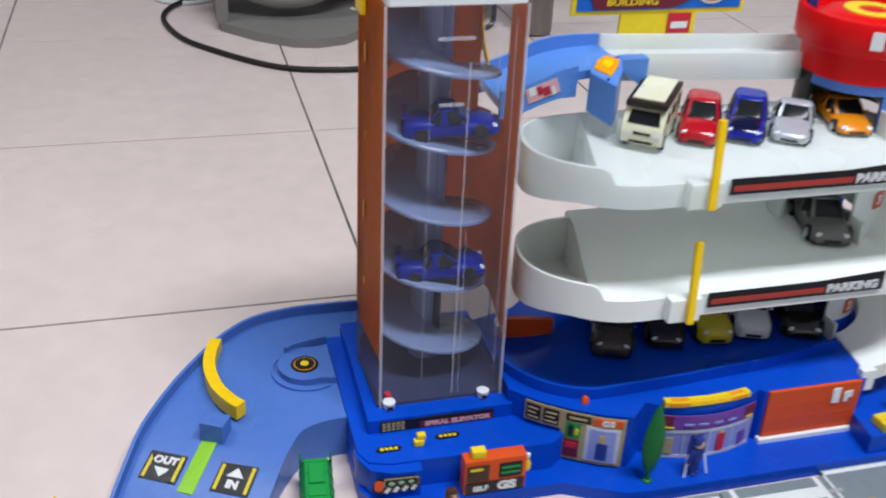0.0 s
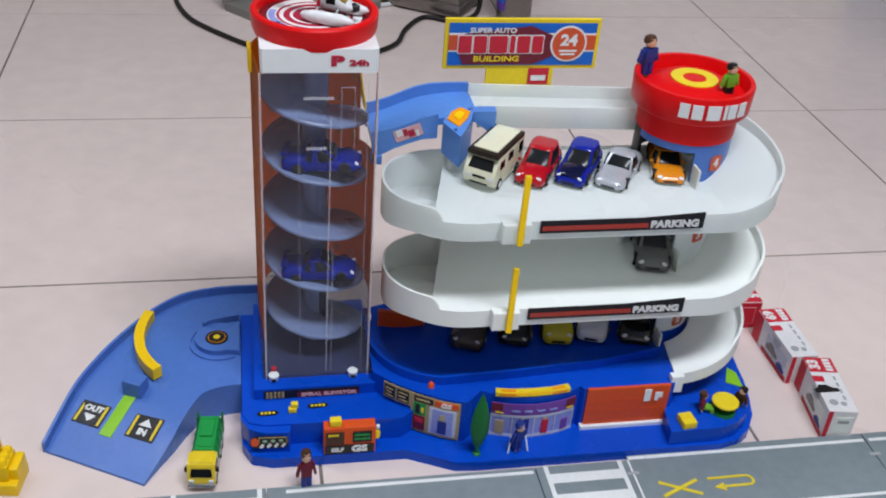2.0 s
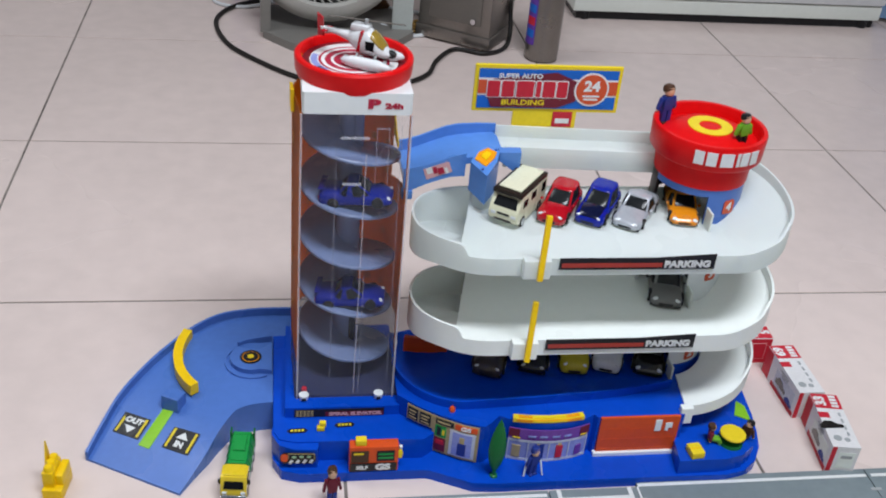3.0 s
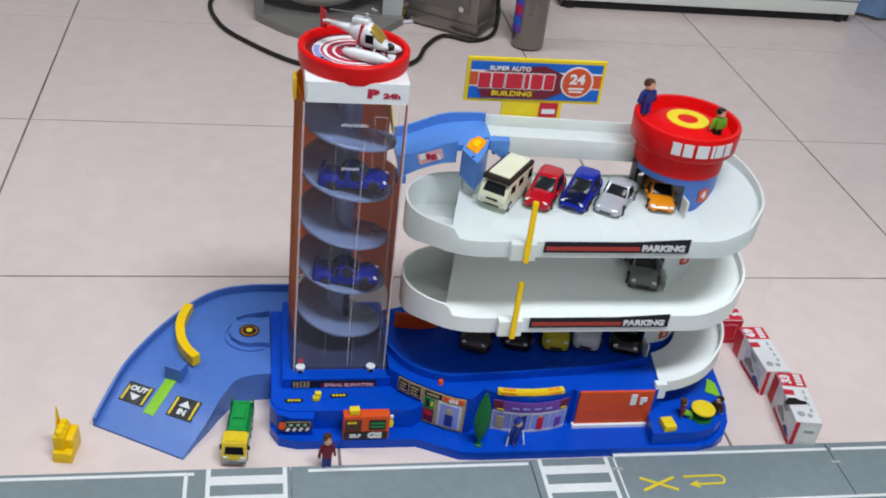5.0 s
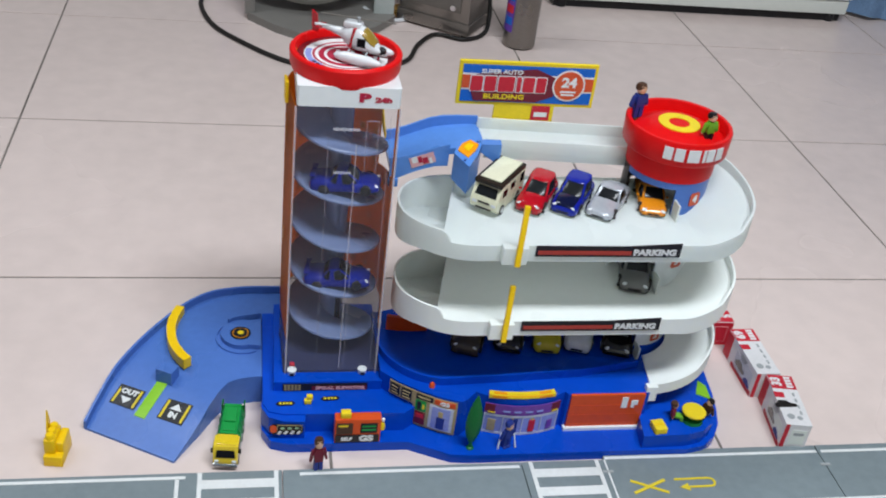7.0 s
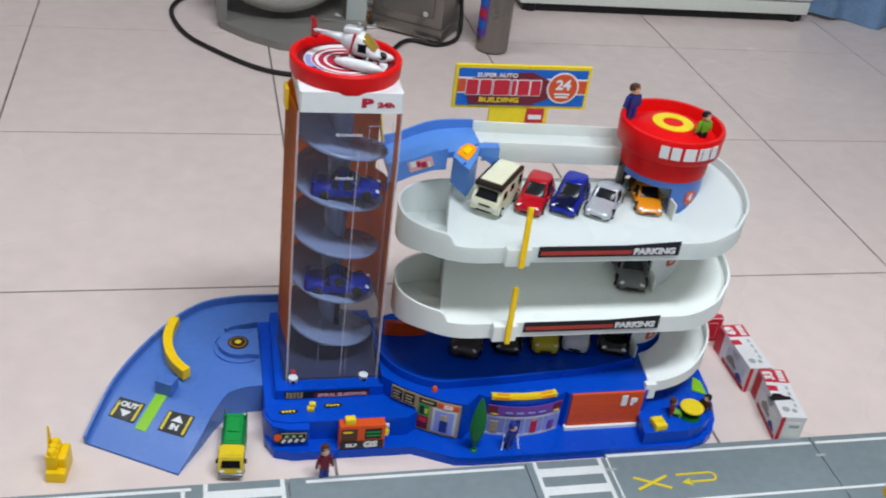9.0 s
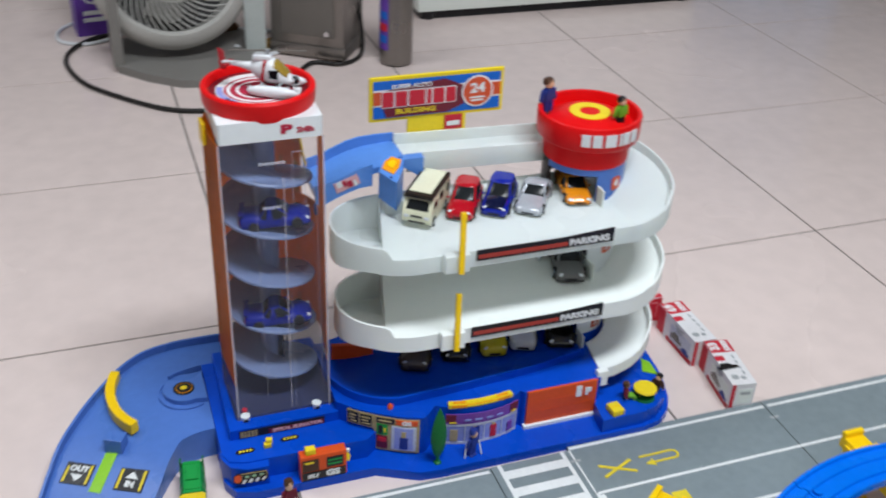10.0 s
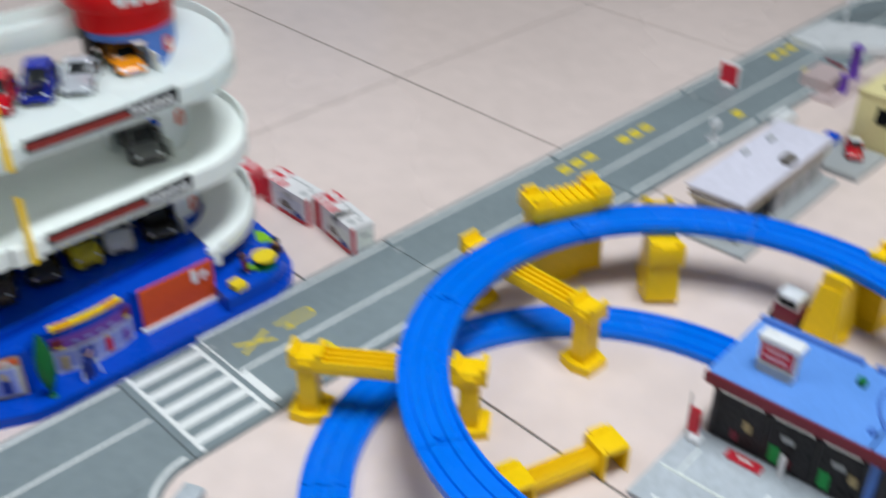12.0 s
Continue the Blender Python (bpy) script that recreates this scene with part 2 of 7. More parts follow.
def loft(rings, bm=None, cap=True, loop=True):
    b = bmesh.new()
    vs = [[b.verts.new(p) for p in r] for r in rings]
    n = len(vs[0])
    for a, c in zip(vs, vs[1:]):
        for i in range(n if loop else n - 1):
            j = (i + 1) % n
            b.faces.new((a[i], a[j], c[j], c[i]))
    if cap:
        b.faces.new(vs[0][::-1])
        b.faces.new(vs[-1])
    return join(bm, b)


def wall(path, bottom, top, thick, bm=None, shut=False):
    """A thin upright wall along a line in plan; bottom and top are numbers or one for each point."""
    n = len(path)
    bo = bottom if isinstance(bottom, (list, tuple)) else [bottom] * n
    to = top if isinstance(top, (list, tuple)) else [top] * n
    rings = []
    for i in range(n):
        p = Vector(path[i])
        a = Vector(path[i - 1 if i or shut else 0])
        c = Vector(path[(i + 1) % n if i < n - 1 or shut else n - 1])
        d = (c - a).normalized()
        s = Vector((-d.y, d.x)) * thick / 2
        rings.append([(p.x - s.x, p.y - s.y, bo[i]), (p.x + s.x, p.y + s.y, bo[i]), (p.x + s.x, p.y + s.y, to[i]), (p.x - s.x, p.y - s.y, to[i])])
    if shut:
        rings.append(rings[0])
    return loft(rings, bm, cap=not shut)


def arc(cx, cy, r, a0, a1, n=24, ry=None):
    return [(cx + r * math.cos(radians(a0 + (a1 - a0) * i / n)), cy + (ry or r) * math.sin(radians(a0 + (a1 - a0) * i / n))) for i in range(n + 1)]


def tube(path, r, n=10, bm=None):
    """A round cable along 3D points."""
    pts = [Vector(p) for p in path]
    rings = []
    for i, p in enumerate(pts):
        d = (pts[min(i + 1, len(pts) - 1)] - pts[max(i - 1, 0)]).normalized()
        s = d.cross(Vector((0, 0, 1)))
        s = s.normalized() if s.length > 1e-4 else Vector((1, 0, 0))
        u = s.cross(d)
        rings.append([tuple(p + r * (s * math.cos(2 * math.pi * k / n) + u * math.sin(2 * math.pi * k / n))) for k in range(n)])
    return loft(rings, bm)


def spline(pts, n=8):
    """A smooth line through points."""
    out = []
    P = [Vector(p) for p in pts]
    for i in range(len(P) - 1):
        a, b, c, d = P[max(i - 1, 0)], P[i], P[i + 1], P[min(i + 2, len(P) - 1)]
        for k in range(n):
            t = k / n
            out.append(tuple(0.5 * (2 * b + (c - a) * t + (2 * a - 5 * b + 4 * c - d) * t * t + (3 * b - a - 3 * c + d) * t ** 3)))
    out.append(tuple(P[-1]))
    return out


def letters(text, size, m, depth=0.0003, bold=0.0, stretch=1.0, bm=None):
    """Raised letters as a bmesh, centred on the pose m and facing its z."""
    cu = bpy.data.curves.new("letters", "FONT")
    cu.body, cu.size, cu.extrude, cu.offset = text, size, depth, bold
    cu.align_x, cu.align_y = "CENTER", "CENTER"
    cu.resolution_u = 3
    ob = bpy.data.objects.new("letters", cu)
    scene.collection.objects.link(ob)
    me = bpy.data.meshes.new_from_object(ob.evaluated_get(bpy.context.evaluated_depsgraph_get()))
    b = bmesh.new()
    b.from_mesh(me)
    bpy.data.objects.remove(ob)
    bpy.data.meshes.remove(me)
    b.transform(m @ Matrix.Diagonal((stretch, 1, 1, 1)))
    return join(bm, b)


def plate(w, h, m, t=0.0006, bm=None, cut=0.0, index=None):
    """A thin sticker, centred on the pose m and facing its z."""
    c = min(cut, w / 2.1, h / 2.1)
    if c:
        pts = [(-w / 2 + c, -h / 2), (w / 2 - c, -h / 2), (w / 2, -h / 2 + c), (w / 2, h / 2 - c), (w / 2 - c, h / 2), (-w / 2 + c, h / 2), (-w / 2, h / 2 - c), (-w / 2, -h / 2 + c)]
    else:
        pts = [(-w / 2, -h / 2), (w / 2, -h / 2), (w / 2, h / 2), (-w / 2, h / 2)]
    b = prism(pts, 0, t)
    return join(bm, b, m, index)


def upright(x, y, z, rz=0):
    """The pose of a sticker on a wall that faces -y, turned by rz."""
    return pose(x, y, z, 90, 0, rz)


# ---- floor and room ----
XS = [-1.8, -1.35, -0.9, -0.45, 0.0, 0.45, 0.898, 1.365, 1.82, 2.27, 2.72, 3.17]
YS = [-1.8, -1.35, -0.9, -0.45, 0.0, 0.438, 0.883, 1.33, 1.78]
floor = tagged(part("floor", box(-1.9, 3.3, -1.9, 1.9, -0.06, -0.0015), M_GROUT, None), "dark grout bed under large polished floor tiles", "floor", kind="structure")
GAP = 0.0016
for i in range(len(XS) - 1):
    for j in range(len(YS) - 1):
        part("tile", box(XS[i] + GAP, XS[i + 1] - GAP, YS[j] + GAP, YS[j + 1] - GAP, -0.008, 0.0, 0.0008), M_TILE, floor)
# walls and ceiling are out of view; their grey controls the bounced light
for nm, b in (("wall_north", box(-1.9, 3.3, 1.8, 1.9, 0, 2.6)), ("wall_south", box(-1.9, 3.3, -1.9, -1.8, 0, 2.6)),
              ("wall_west", box(-1.9, -1.8, -1.8, 1.8, 0, 2.6)), ("wall_east", box(3.2, 3.3, -1.8, 1.8, 0, 2.6))):
    tagged(part(nm, b, M_WALL, None), "unseen room wall, grey set for bounced light", "wall", kind="structure")
tagged(part("ceiling", box(-1.9, 3.3, -1.9, 1.9, 2.6, 2.7), M_WALL, None), "unseen ceiling, grey set for bounced light", "ceiling", kind="structure")

# ---- toy parking garage ----
garage = thing("toy_parking_garage", 0.2, -0.22, 0, 0, "blue and white toy parking garage with clear elevator tower on tiles", "toy garage")

# the blue tray
LIP = [(-0.073, -0.298), (-0.064, -0.316), (-0.045, -0.322), (0.084, -0.323), (0.128, -0.344), (0.15, -0.346), (0.345, -0.346), (0.40, -0.347),
       (0.422, -0.342), (0.440, -0.328), (0.453, -0.308), (0.4615, -0.280), (0.466, -0.249), (0.4686, -0.21), (0.466, -0.16), (0.456, -0.128), (0.436, -0.112), (0.068, -0.112), (-0.0722, -0.114)]
base = part("base", prism(LIP, 0.0, 0.012, 0.002), M_BLUE, garage, "glossy bright blue plastic tray", smooth=True)
TERR = [(-0.072, -0.285), (-0.066, -0.298), (-0.05, -0.303), (0.08, -0.305), (0.1, -0.29), (0.1, -0.13), (0.064, -0.124), (-0.0718, -0.127)]
part("terrace", prism(TERR, 0.010, 0.038, 0.002), M_BLUE, base, smooth=True)
part("tower_foot", prism([(-0.060, -0.266), (0.058, -0.266), (0.064, -0.25), (0.060, -0.125), (-0.058, -0.125)], 0.036, 0.0505, 0.002), M_BLUE, base, smooth=True)
part("corner_block", prism([(-0.0735, -0.290), (-0.066, -0.3055), (-0.05, -0.3125), (-0.028, -0.3135), (-0.026, -0.300), (-0.0735, -0.28)], 0.010, 0.0365, 0.002), M_BLUE, base, smooth=True)
FRONT = [(0.056, -0.262), (0.075, -0.281), (0.098, -0.297), (0.12, -0.309), (0.14, -0.316), (0.146, -0.312), (0.158, -0.300), (0.172, -0.3075), (0.19, -0.3125), (0.21, -0.3145), (0.23, -0.3125), (0.25, -0.3075),
         (0.259, -0.302), (0.262, -0.307), (0.357, -0.307), (0.362, -0.29), (0.365, -0.26), (0.452, -0.215), (0.457, -0.15), (0.436, -0.115), (0.13, -0.115), (0.095, -0.146), (0.056, -0.158)]
part("platform", prism(FRONT, 0.010, 0.062, 0.0018), M_BLUE, base, smooth=True)
RIM = arc(0.132, -0.212, 0.076, 190, 262, 14) + [(0.20, -0.283), (0.28, -0.276), (0.355, -0.262)]
part("drive_rim", wall(RIM, 0.06, 0.072, 0.003), M_BLUE, base, smooth=True)
part("back_wall", box(0.15, 0.44, -0.1225, -0.1165, 0.06, 0.14, 0.001), M_BLUE, base)
PIC = [(0.346, -0.343), (0.398, -0.342), (0.418, -0.337), (0.434, -0.325), (0.447, -0.304), (0.4535, -0.275), (0.4585, -0.232), (0.40, -0.262), (0.364, -0.29), (0.35, -0.312)]
part("picnic_block", prism(PIC, 0.010, 0.030, 0.002), M_BLUE, base, smooth=True)
part("picnic_lawn", prism([(0.432, -0.276), (0.443, -0.253), (0.4495, -0.262), (0.4475, -0.286)], 0.0296, 0.0312), M_LIME, base, "lime green sticker")

# shutter door, shop window and signs on the front
door = part("shutter_door", box(0.265, 0.352, -0.3098, -0.3065, 0.010, 0.0625, 0.0006), M_ORANGE, base, "orange shutter door with 1F mark")
for k in range(3):
    part("slat_line", box(0.268, 0.349, -0.3101, -0.3095, 0.020 + k * 0.0135, 0.0204 + k * 0.0135), M_ORANGE, door)
part("door_sill", box(0.262, 0.354, -0.3130, -0.3062, 0.009, 0.0165, 0.0008), M_WHITE, base, "white sill")
part("floor_mark", letters("1", 0.0172, upright(0.3285, -0.3104, 0.0505), 0.0004, 0.0017, 1.35, bm=letters("F", 0.0125, upright(0.3400, -0.3104, 0.0485), 0.0004, 0.0010, 1.15)), M_WHITE, door)
GS_ARC = [(0.066, -0.2745), (0.075, -0.2828), (0.098, -0.299), (0.12, -0.3112), (0.136, -0.3168)]


def sheet(path, z0, z1, t=0.0008, bm=None):
    return wall(path, z0, z1, t, bm)


def along(path, f):
    """The point at the share f of a line in plan, and its turn about z."""
    seg = [(Vector(a), Vector(b)) for a, b in zip(path, path[1:])]
    total = sum((b - a).length for a, b in seg)
    d = f * total
    for a, b in seg:
        if d <= (b - a).length or b is seg[-1][1]:
            p = a + (b - a) * (d / (b - a).length)
            return p, math.degrees(math.atan2(b.y - a.y, b.x - a.x))
        d -= (b - a).length


def some(path, f0, f1, n=6, out=0.0):
    pts = []
    for i in range(n + 1):
        p, a = along(path, f0 + (f1 - f0) * i / n)
        pts.append((p.x + out * math.sin(radians(a)), p.y - out * math.cos(radians(a))))
    return pts


gs = part("station_sign", sheet(some(GS_ARC, 0.0, 0.38, 4), 0.042, 0.0605, bm=sheet(some(GS_ARC, 0.38, 0.99, 6), 0.014, 0.0605)), M_TAN, base, "tan printed sign with dark panels")
for f0, f1 in ((0.02, 0.165), (0.195, 0.35)):
    pn = part("panel", sheet(some(GS_ARC, f0, f1, 4, 0.0008), 0.0445, 0.0585), M_BLACK, gs)
    for k in range(3):
        part("print_line", sheet(some(GS_ARC, f0 + 0.02, f1 - 0.02 - 0.02 * (k % 2), 4, 0.0014), 0.0462 + k * 0.0042, 0.0476 + k * 0.0042), M_TAN, pn)
part("panel", sheet(some(GS_ARC, 0.42, 0.66, 4, 0.0008), 0.0525, 0.0590), M_BLACK, gs)
part("print_line", sheet(some(GS_ARC, 0.45, 0.62, 4, 0.0014), 0.0550, 0.0568), M_TAN, gs)
part("panel", sheet(some(GS_ARC, 0.68, 0.965, 5, 0.0008), 0.0525, 0.0590), M_ORANGE, gs)
pn = part("panel", sheet(some(GS_ARC, 0.42, 0.57, 4, 0.0008), 0.036, 0.0505), M_GREEN, gs)
part("print_shape", sheet(some(GS_ARC, 0.45, 0.50, 4, 0.0014), 0.038, 0.049), M_BLACK, pn)
part("print_shape", sheet(some(GS_ARC, 0.52, 0.55, 4, 0.0014), 0.040, 0.046), M_SIGNY, pn)
pn = part("panel", sheet(some(GS_ARC, 0.42, 0.57, 4, 0.0008), 0.017, 0.034), M_MAROON, gs)
part("print_shape", sheet(some(GS_ARC, 0.44, 0.55, 4, 0.0014), 0.0265, 0.032), M_BOXRED, pn)
part("poster", sheet(some(GS_ARC, 0.62, 0.95, 5, 0.0008), 0.017, 0.0505), M_PALE, gs, "pale printed poster")
part("poster_shape", sheet(some(GS_ARC, 0.66, 0.91, 5, 0.0012), 0.019, 0.0485), M_LILAC, gs)
part("poster_shape", sheet(some(GS_ARC, 0.735, 0.84, 5, 0.0017), 0.020, 0.036), M_NAVY, gs)
part("poster_shape", sheet(some(GS_ARC, 0.755, 0.815, 5, 0.0017), 0.0365, 0.044), M_TAN, gs)
p, a = along(GS_ARC, 0.82)
part("lettering", letters("GS", 0.0068, upright(p.x + 0.0014 * math.sin(radians(a)), p.y - 0.0014 * math.cos(radians(a)), 0.0557, a), 0.0003, 0.0003, 1.3), M_PAINT, gs)

SHOP = [(0.168, -0.3085), (0.18, -0.3125), (0.195, -0.3155), (0.21, -0.3165), (0.225, -0.3155), (0.24, -0.3125), (0.253, -0.3075)]
shop = part("shop_window", sheet(SHOP, 0.012, 0.041), M_LILAC, base, "printed lilac shop window")
part("shop_header", sheet(some(SHOP, 0, 1, 8, 0.0006), 0.041, 0.055, 0.001), M_VIOLET, base, "violet shop header with small print")
for f in (0.0, 0.25, 0.5, 0.75, 1.0):
    p, a = along(SHOP, min(max(f, 0.01), 0.99))
    part("mullion", box(-0.0005, 0.0005, -0.0013, 0, 0.012, 0.041, m=pose(p.x, p.y, 0, 0, 0, a)), M_PALE, shop)
part("sill_band", sheet(some(SHOP, 0.0, 1.0, 8, 0.0006), 0.0125, 0.0155), M_PALE, shop)
part("print_shape", sheet(some(SHOP, 0.0, 1.0, 8, 0.0006), 0.0375, 0.0405), M_PALE, shop)
for f, w, z1, c in ((0.11, 0.05, 0.033, M_TAN), (0.13, 0.03, 0.026, M_MAROON), (0.38, 0.06, 0.036, M_NAVY), (0.37, 0.02, 0.0365, M_TAN), (0.63, 0.04, 0.034, M_BOXRED), (0.63, 0.02, 0.0365, M_TAN), (0.88, 0.04, 0.030, M_VIOLET)):
    part("print_shape", sheet(some(SHOP, f - w, f + w, 3, 0.001 + w * 0.004), 0.017, z1), c, shop)
part("header_end", sheet(some(SHOP, 0.0, 0.13, 3, 0.0012), 0.0445, 0.0545), M_MAROON, shop)
part("header_end", sheet(some(SHOP, 0.87, 1.0, 3, 0.0012), 0.0445, 0.0545), M_MAROON, shop)
for f in (0.1, 0.93):
    part("print_line", sheet(some(SHOP, f - 0.05, f + 0.04, 3, 0.0018), 0.043, 0.0445), M_SIGNY, shop)
for f in (0.28, 0.42, 0.57, 0.71):
    part("print_line", sheet(some(SHOP, f - 0.045, f + 0.045, 4, 0.0016), 0.0455, 0.0475), M_LILAC, shop)
AWN = [(0.1710, -0.3060), (0.187, -0.3088), (0.208, -0.3100), (0.229, -0.3090), (0.2455, -0.3062)]
part("awning", wall(AWN, 0.0618, 0.0668, 0.007), M_SIGNY, base, "yellow awning strip", smooth=True)
part("awning_inlay", sheet(some(AWN, 0.05, 0.95, 6, 0.0038), 0.0630, 0.0660), M_GOLD, base)
part("awning_top", wall(some(AWN, 0.07, 0.93, 6, 0), 0.0666, 0.0672, 0.0040), M_GOLD, base)
part("awning_top", wall(some(AWN, 0.26, 0.74, 6, 0), 0.0670, 0.0676, 0.0040), M_SIGNY, base)
part("awning_print", sheet(some(AWN, 0.26, 0.74, 6, 0.0044), 0.0634, 0.0655), M_SIGNY, base)
part("call_button", lathe([(0, 0.0065), (0.002, 0.0058), (0.0032, 0.0038), (0.0032, 0)], 0.110, -0.290, 0.0615, 14), M_ORANGE, base, "orange push button", smooth=True)

stk = part("elevator_sign", plate(0.093, 0.0095, upright(-0.004, -0.2662, 0.0435)), M_BLACK, base, "dark sticker lettered spiral elevator")
part("red_band", plate(0.060, 0.0058, upright(0.0115, -0.2667, 0.0420), 0.0003), M_MAROON, stk)
part("lettering", letters("SPIRAL ELEVATOR", 0.0056, upright(0.0125, -0.2672, 0.0420), 0.0002, 0.0003, 1.2), M_PINKP, stk)
for k in range(5):
    for r in range(3):
        part("dot", plate(0.0026, 0.0018, upright(-0.0475 + k * 0.0038, -0.2670, 0.0408 + r * 0.0028), 0.0003), M_TAN, stk)
for x, y, r in ((-0.0478, -0.2868, 2), (0.0008, -0.2800, 4)):
    s = part("lane_mark", plate(0.021, 0.0065, pose(x, y, 0.0381, 0, 0, r), cut=0.003), M_BLACK, base, "small dark oval sticker")
    for k in range(4):
        part("print_bar", plate(0.0025, 0.003, pose(x - 0.0055 + k * 0.0037, y, 0.0386, 0, 0, r), 0.0003), M_RYEL, s)
cs = part("corner_sign", plate(0.036, 0.0145, upright(-0.0475, -0.3137, 0.0265, -3), cut=0.004), M_BLACK, base, "orange and black striped corner sign")
part("orange_end", plate(0.007, 0.010, upright(-0.0610, -0.3146, 0.0280, -3), 0.0004, cut=0.002), M_ORANGE, cs, "orange end")
part("print_frame", plate(0.0265, 0.0072, upright(-0.0440, -0.3146, 0.0296, -3), 0.0004), M_TAN, cs)
part("print_panel", plate(0.0250, 0.0056, upright(-0.0440, -0.3151, 0.0296, -3), 0.0004), M_BLACK, cs)
for k in range(3):
    part("print_dot", plate(0.0048, 0.0032, upright(-0.0515 + k * 0.0075, -0.3156, 0.0296, -3), 0.0003, cut=0.0014), M_PALEG, cs)
for k in range(4):
    part("stripe", plate(0.0030, 0.0052, upright(-0.0545 + k * 0.0068, -0.3147, 0.0226, -3) @ pose(0, 0, 0, 0, 0, -35), 0.0004), M_PAINT, cs)

# elevator tower
CX, CY = 0.0037, -0.1835
# shaft floor: the tray's blue darkened in its colour for the dim inside
tower = part("elevator_tower", prism([(-0.050, -0.250), (0.056, -0.250), (0.0585, -0.1835), (0.052, -0.146), (0.028, -0.126), (-0.020, -0.126), (-0.045, -0.146), (-0.052, -0.1835)], 0.0500, 0.0535, 0.001), M_DIMNAVY, garage, "tall elevator shaft with brown printed back and clear front", smooth=True)


def lean(z):
    """The plane of the clear front, which leans back as it rises."""
    return -0.2532 + 0.046 * z


def bent(angles, bottom, top, r=0.0560, t=0.0016):
    """A piece of the round back of the shaft; bottom and top are heights."""
    return wall([(CX + r * math.cos(radians(q)), CY + r * math.sin(radians(q))) for q in angles], bottom, top, t)


SPLIT = 0.108
back = part("back_panel", bent(range(36, 181, 6), SPLIT, 0.3685), M_BROWN, tower, "brown printed round back wall", smooth=True)
part("back_panel", bent(range(-6, 37, 6), SPLIT, 0.2620), M_BROWN, tower, "brown printed round back wall", smooth=True)
part("lower_back", bent(range(-6, 187, 6), 0.0535, SPLIT - 0.0004), M_SMOKED, tower, "smoky see-through lower back wall", smooth=True)
part("opening_edge", wall([(CX + 0.0568 * math.cos(radians(q)), CY + 0.0568 * math.sin(radians(q))) for q in (28, 32, 36, 40)], [0.296, 0.302, 0.312, 0.320], [0.301, 0.312, 0.330, 0.368], 0.0016), M_YELLOW, tower, "thin yellow edge of the opening", smooth=True)


def side(x0b, x1b, x0t, x1t, y1, z0, z1, material, label):
    """A flat side of the shaft between the leaning front and the round back."""
    def row(z, x0, x1):
        return [(x0, lean(z) + 0.002, z), (x0 + 0.0014, lean(z) + 0.002, z), (x1 + 0.0014, y1, z), (x1, y1, z)]
    return part("side_panel", loft([row(z0, x0b, x1b), row(z1, x0t, x1t)]), material, tower, label)


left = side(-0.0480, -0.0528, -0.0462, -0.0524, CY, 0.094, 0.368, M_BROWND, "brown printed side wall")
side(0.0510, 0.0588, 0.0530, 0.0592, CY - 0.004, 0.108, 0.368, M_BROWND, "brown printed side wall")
side(-0.0480, -0.0528, -0.0480, -0.0528, CY, 0.0535, 0.0936, M_SMOKED, "smoky see-through lower side wall")
side(0.0510, 0.0588, 0.0510, 0.0588, CY - 0.004, 0.0535, 0.1076, M_SMOKED, "smoky see-through lower side wall")
rng = random.Random(4)
for k in range(4):
    z = 0.140 + k * 0.062
    part("window_print", plate(0.0040, 0.0050 + 0.008 * (k % 2), pose(-0.0514, -0.2015 + 0.004 * (k % 2), z, 90, 0, -94), 0.0006), M_AMBER, left)
for q in (42, 60, 78, 116, 134, 152):
    for k in range(7):
        z = SPLIT + 0.018 + k * 0.033 + 0.010 * rng.random()
        part("window_print", plate(0.0045 + 0.003 * rng.random(), 0.007, pose(CX + 0.0552 * math.cos(radians(q)), CY + 0.0552 * math.sin(radians(q)), z, 90, 0, q - 90), 0.0006), M_AMBER, back)
part("corner_post", prism([(-0.0545, -0.196), (-0.0512, -0.196), (-0.0525, -0.178), (-0.0552, -0.178)], 0.352, 0.374, 0.0005), M_YELLOW, tower, "thin yellow corner post")
part("centre_column", cyl(0.0125, 0.053, 0.3685, CX, CY, 20), M_SPIRAL, tower, smooth=True)
part("column_rib", box(CX + 0.0020, CX + 0.0032, CY - 0.0142, CY - 0.0120, 0.10, 0.366, 0.0003), M_SPIRAL, tower)
part("column_slot", box(CX + 0.0040, CX + 0.0105, CY - 0.0128, CY - 0.0070, 0.060, 0.132, 0.0006), M_BLACK, tower, "dark slot at the foot of the column")
N = 200
b = bmesh.new()
TURNS, Z0, Z1 = 5.3, 0.0535, 0.3625
rings = []
for i in range(N + 1):
    a = math.radians(113) - 2 * math.pi * TURNS * i / N
    z = Z0 + (Z1 - Z0) * i / N
    c, q = math.cos(a), math.sin(a)
    rings.append([(CX + 0.012 * c, CY + 0.012 * q, z + 0.0035), (CX + 0.034 * c, CY + 0.034 * q, z + 0.0016), (CX + 0.0485 * c, CY + 0.0485 * q, z + 0.0002), (CX + 0.0497 * c, CY + 0.0497 * q, z - 0.0010), (CX + 0.0497 * c, CY + 0.0497 * q, z - 0.0030), (CX + 0.012 * c, CY + 0.012 * q, z + 0.0012)])
part("spiral_ramp", loft(rings, b), M_SPIRAL, tower, "grey-blue spiral ramp", smooth=True)


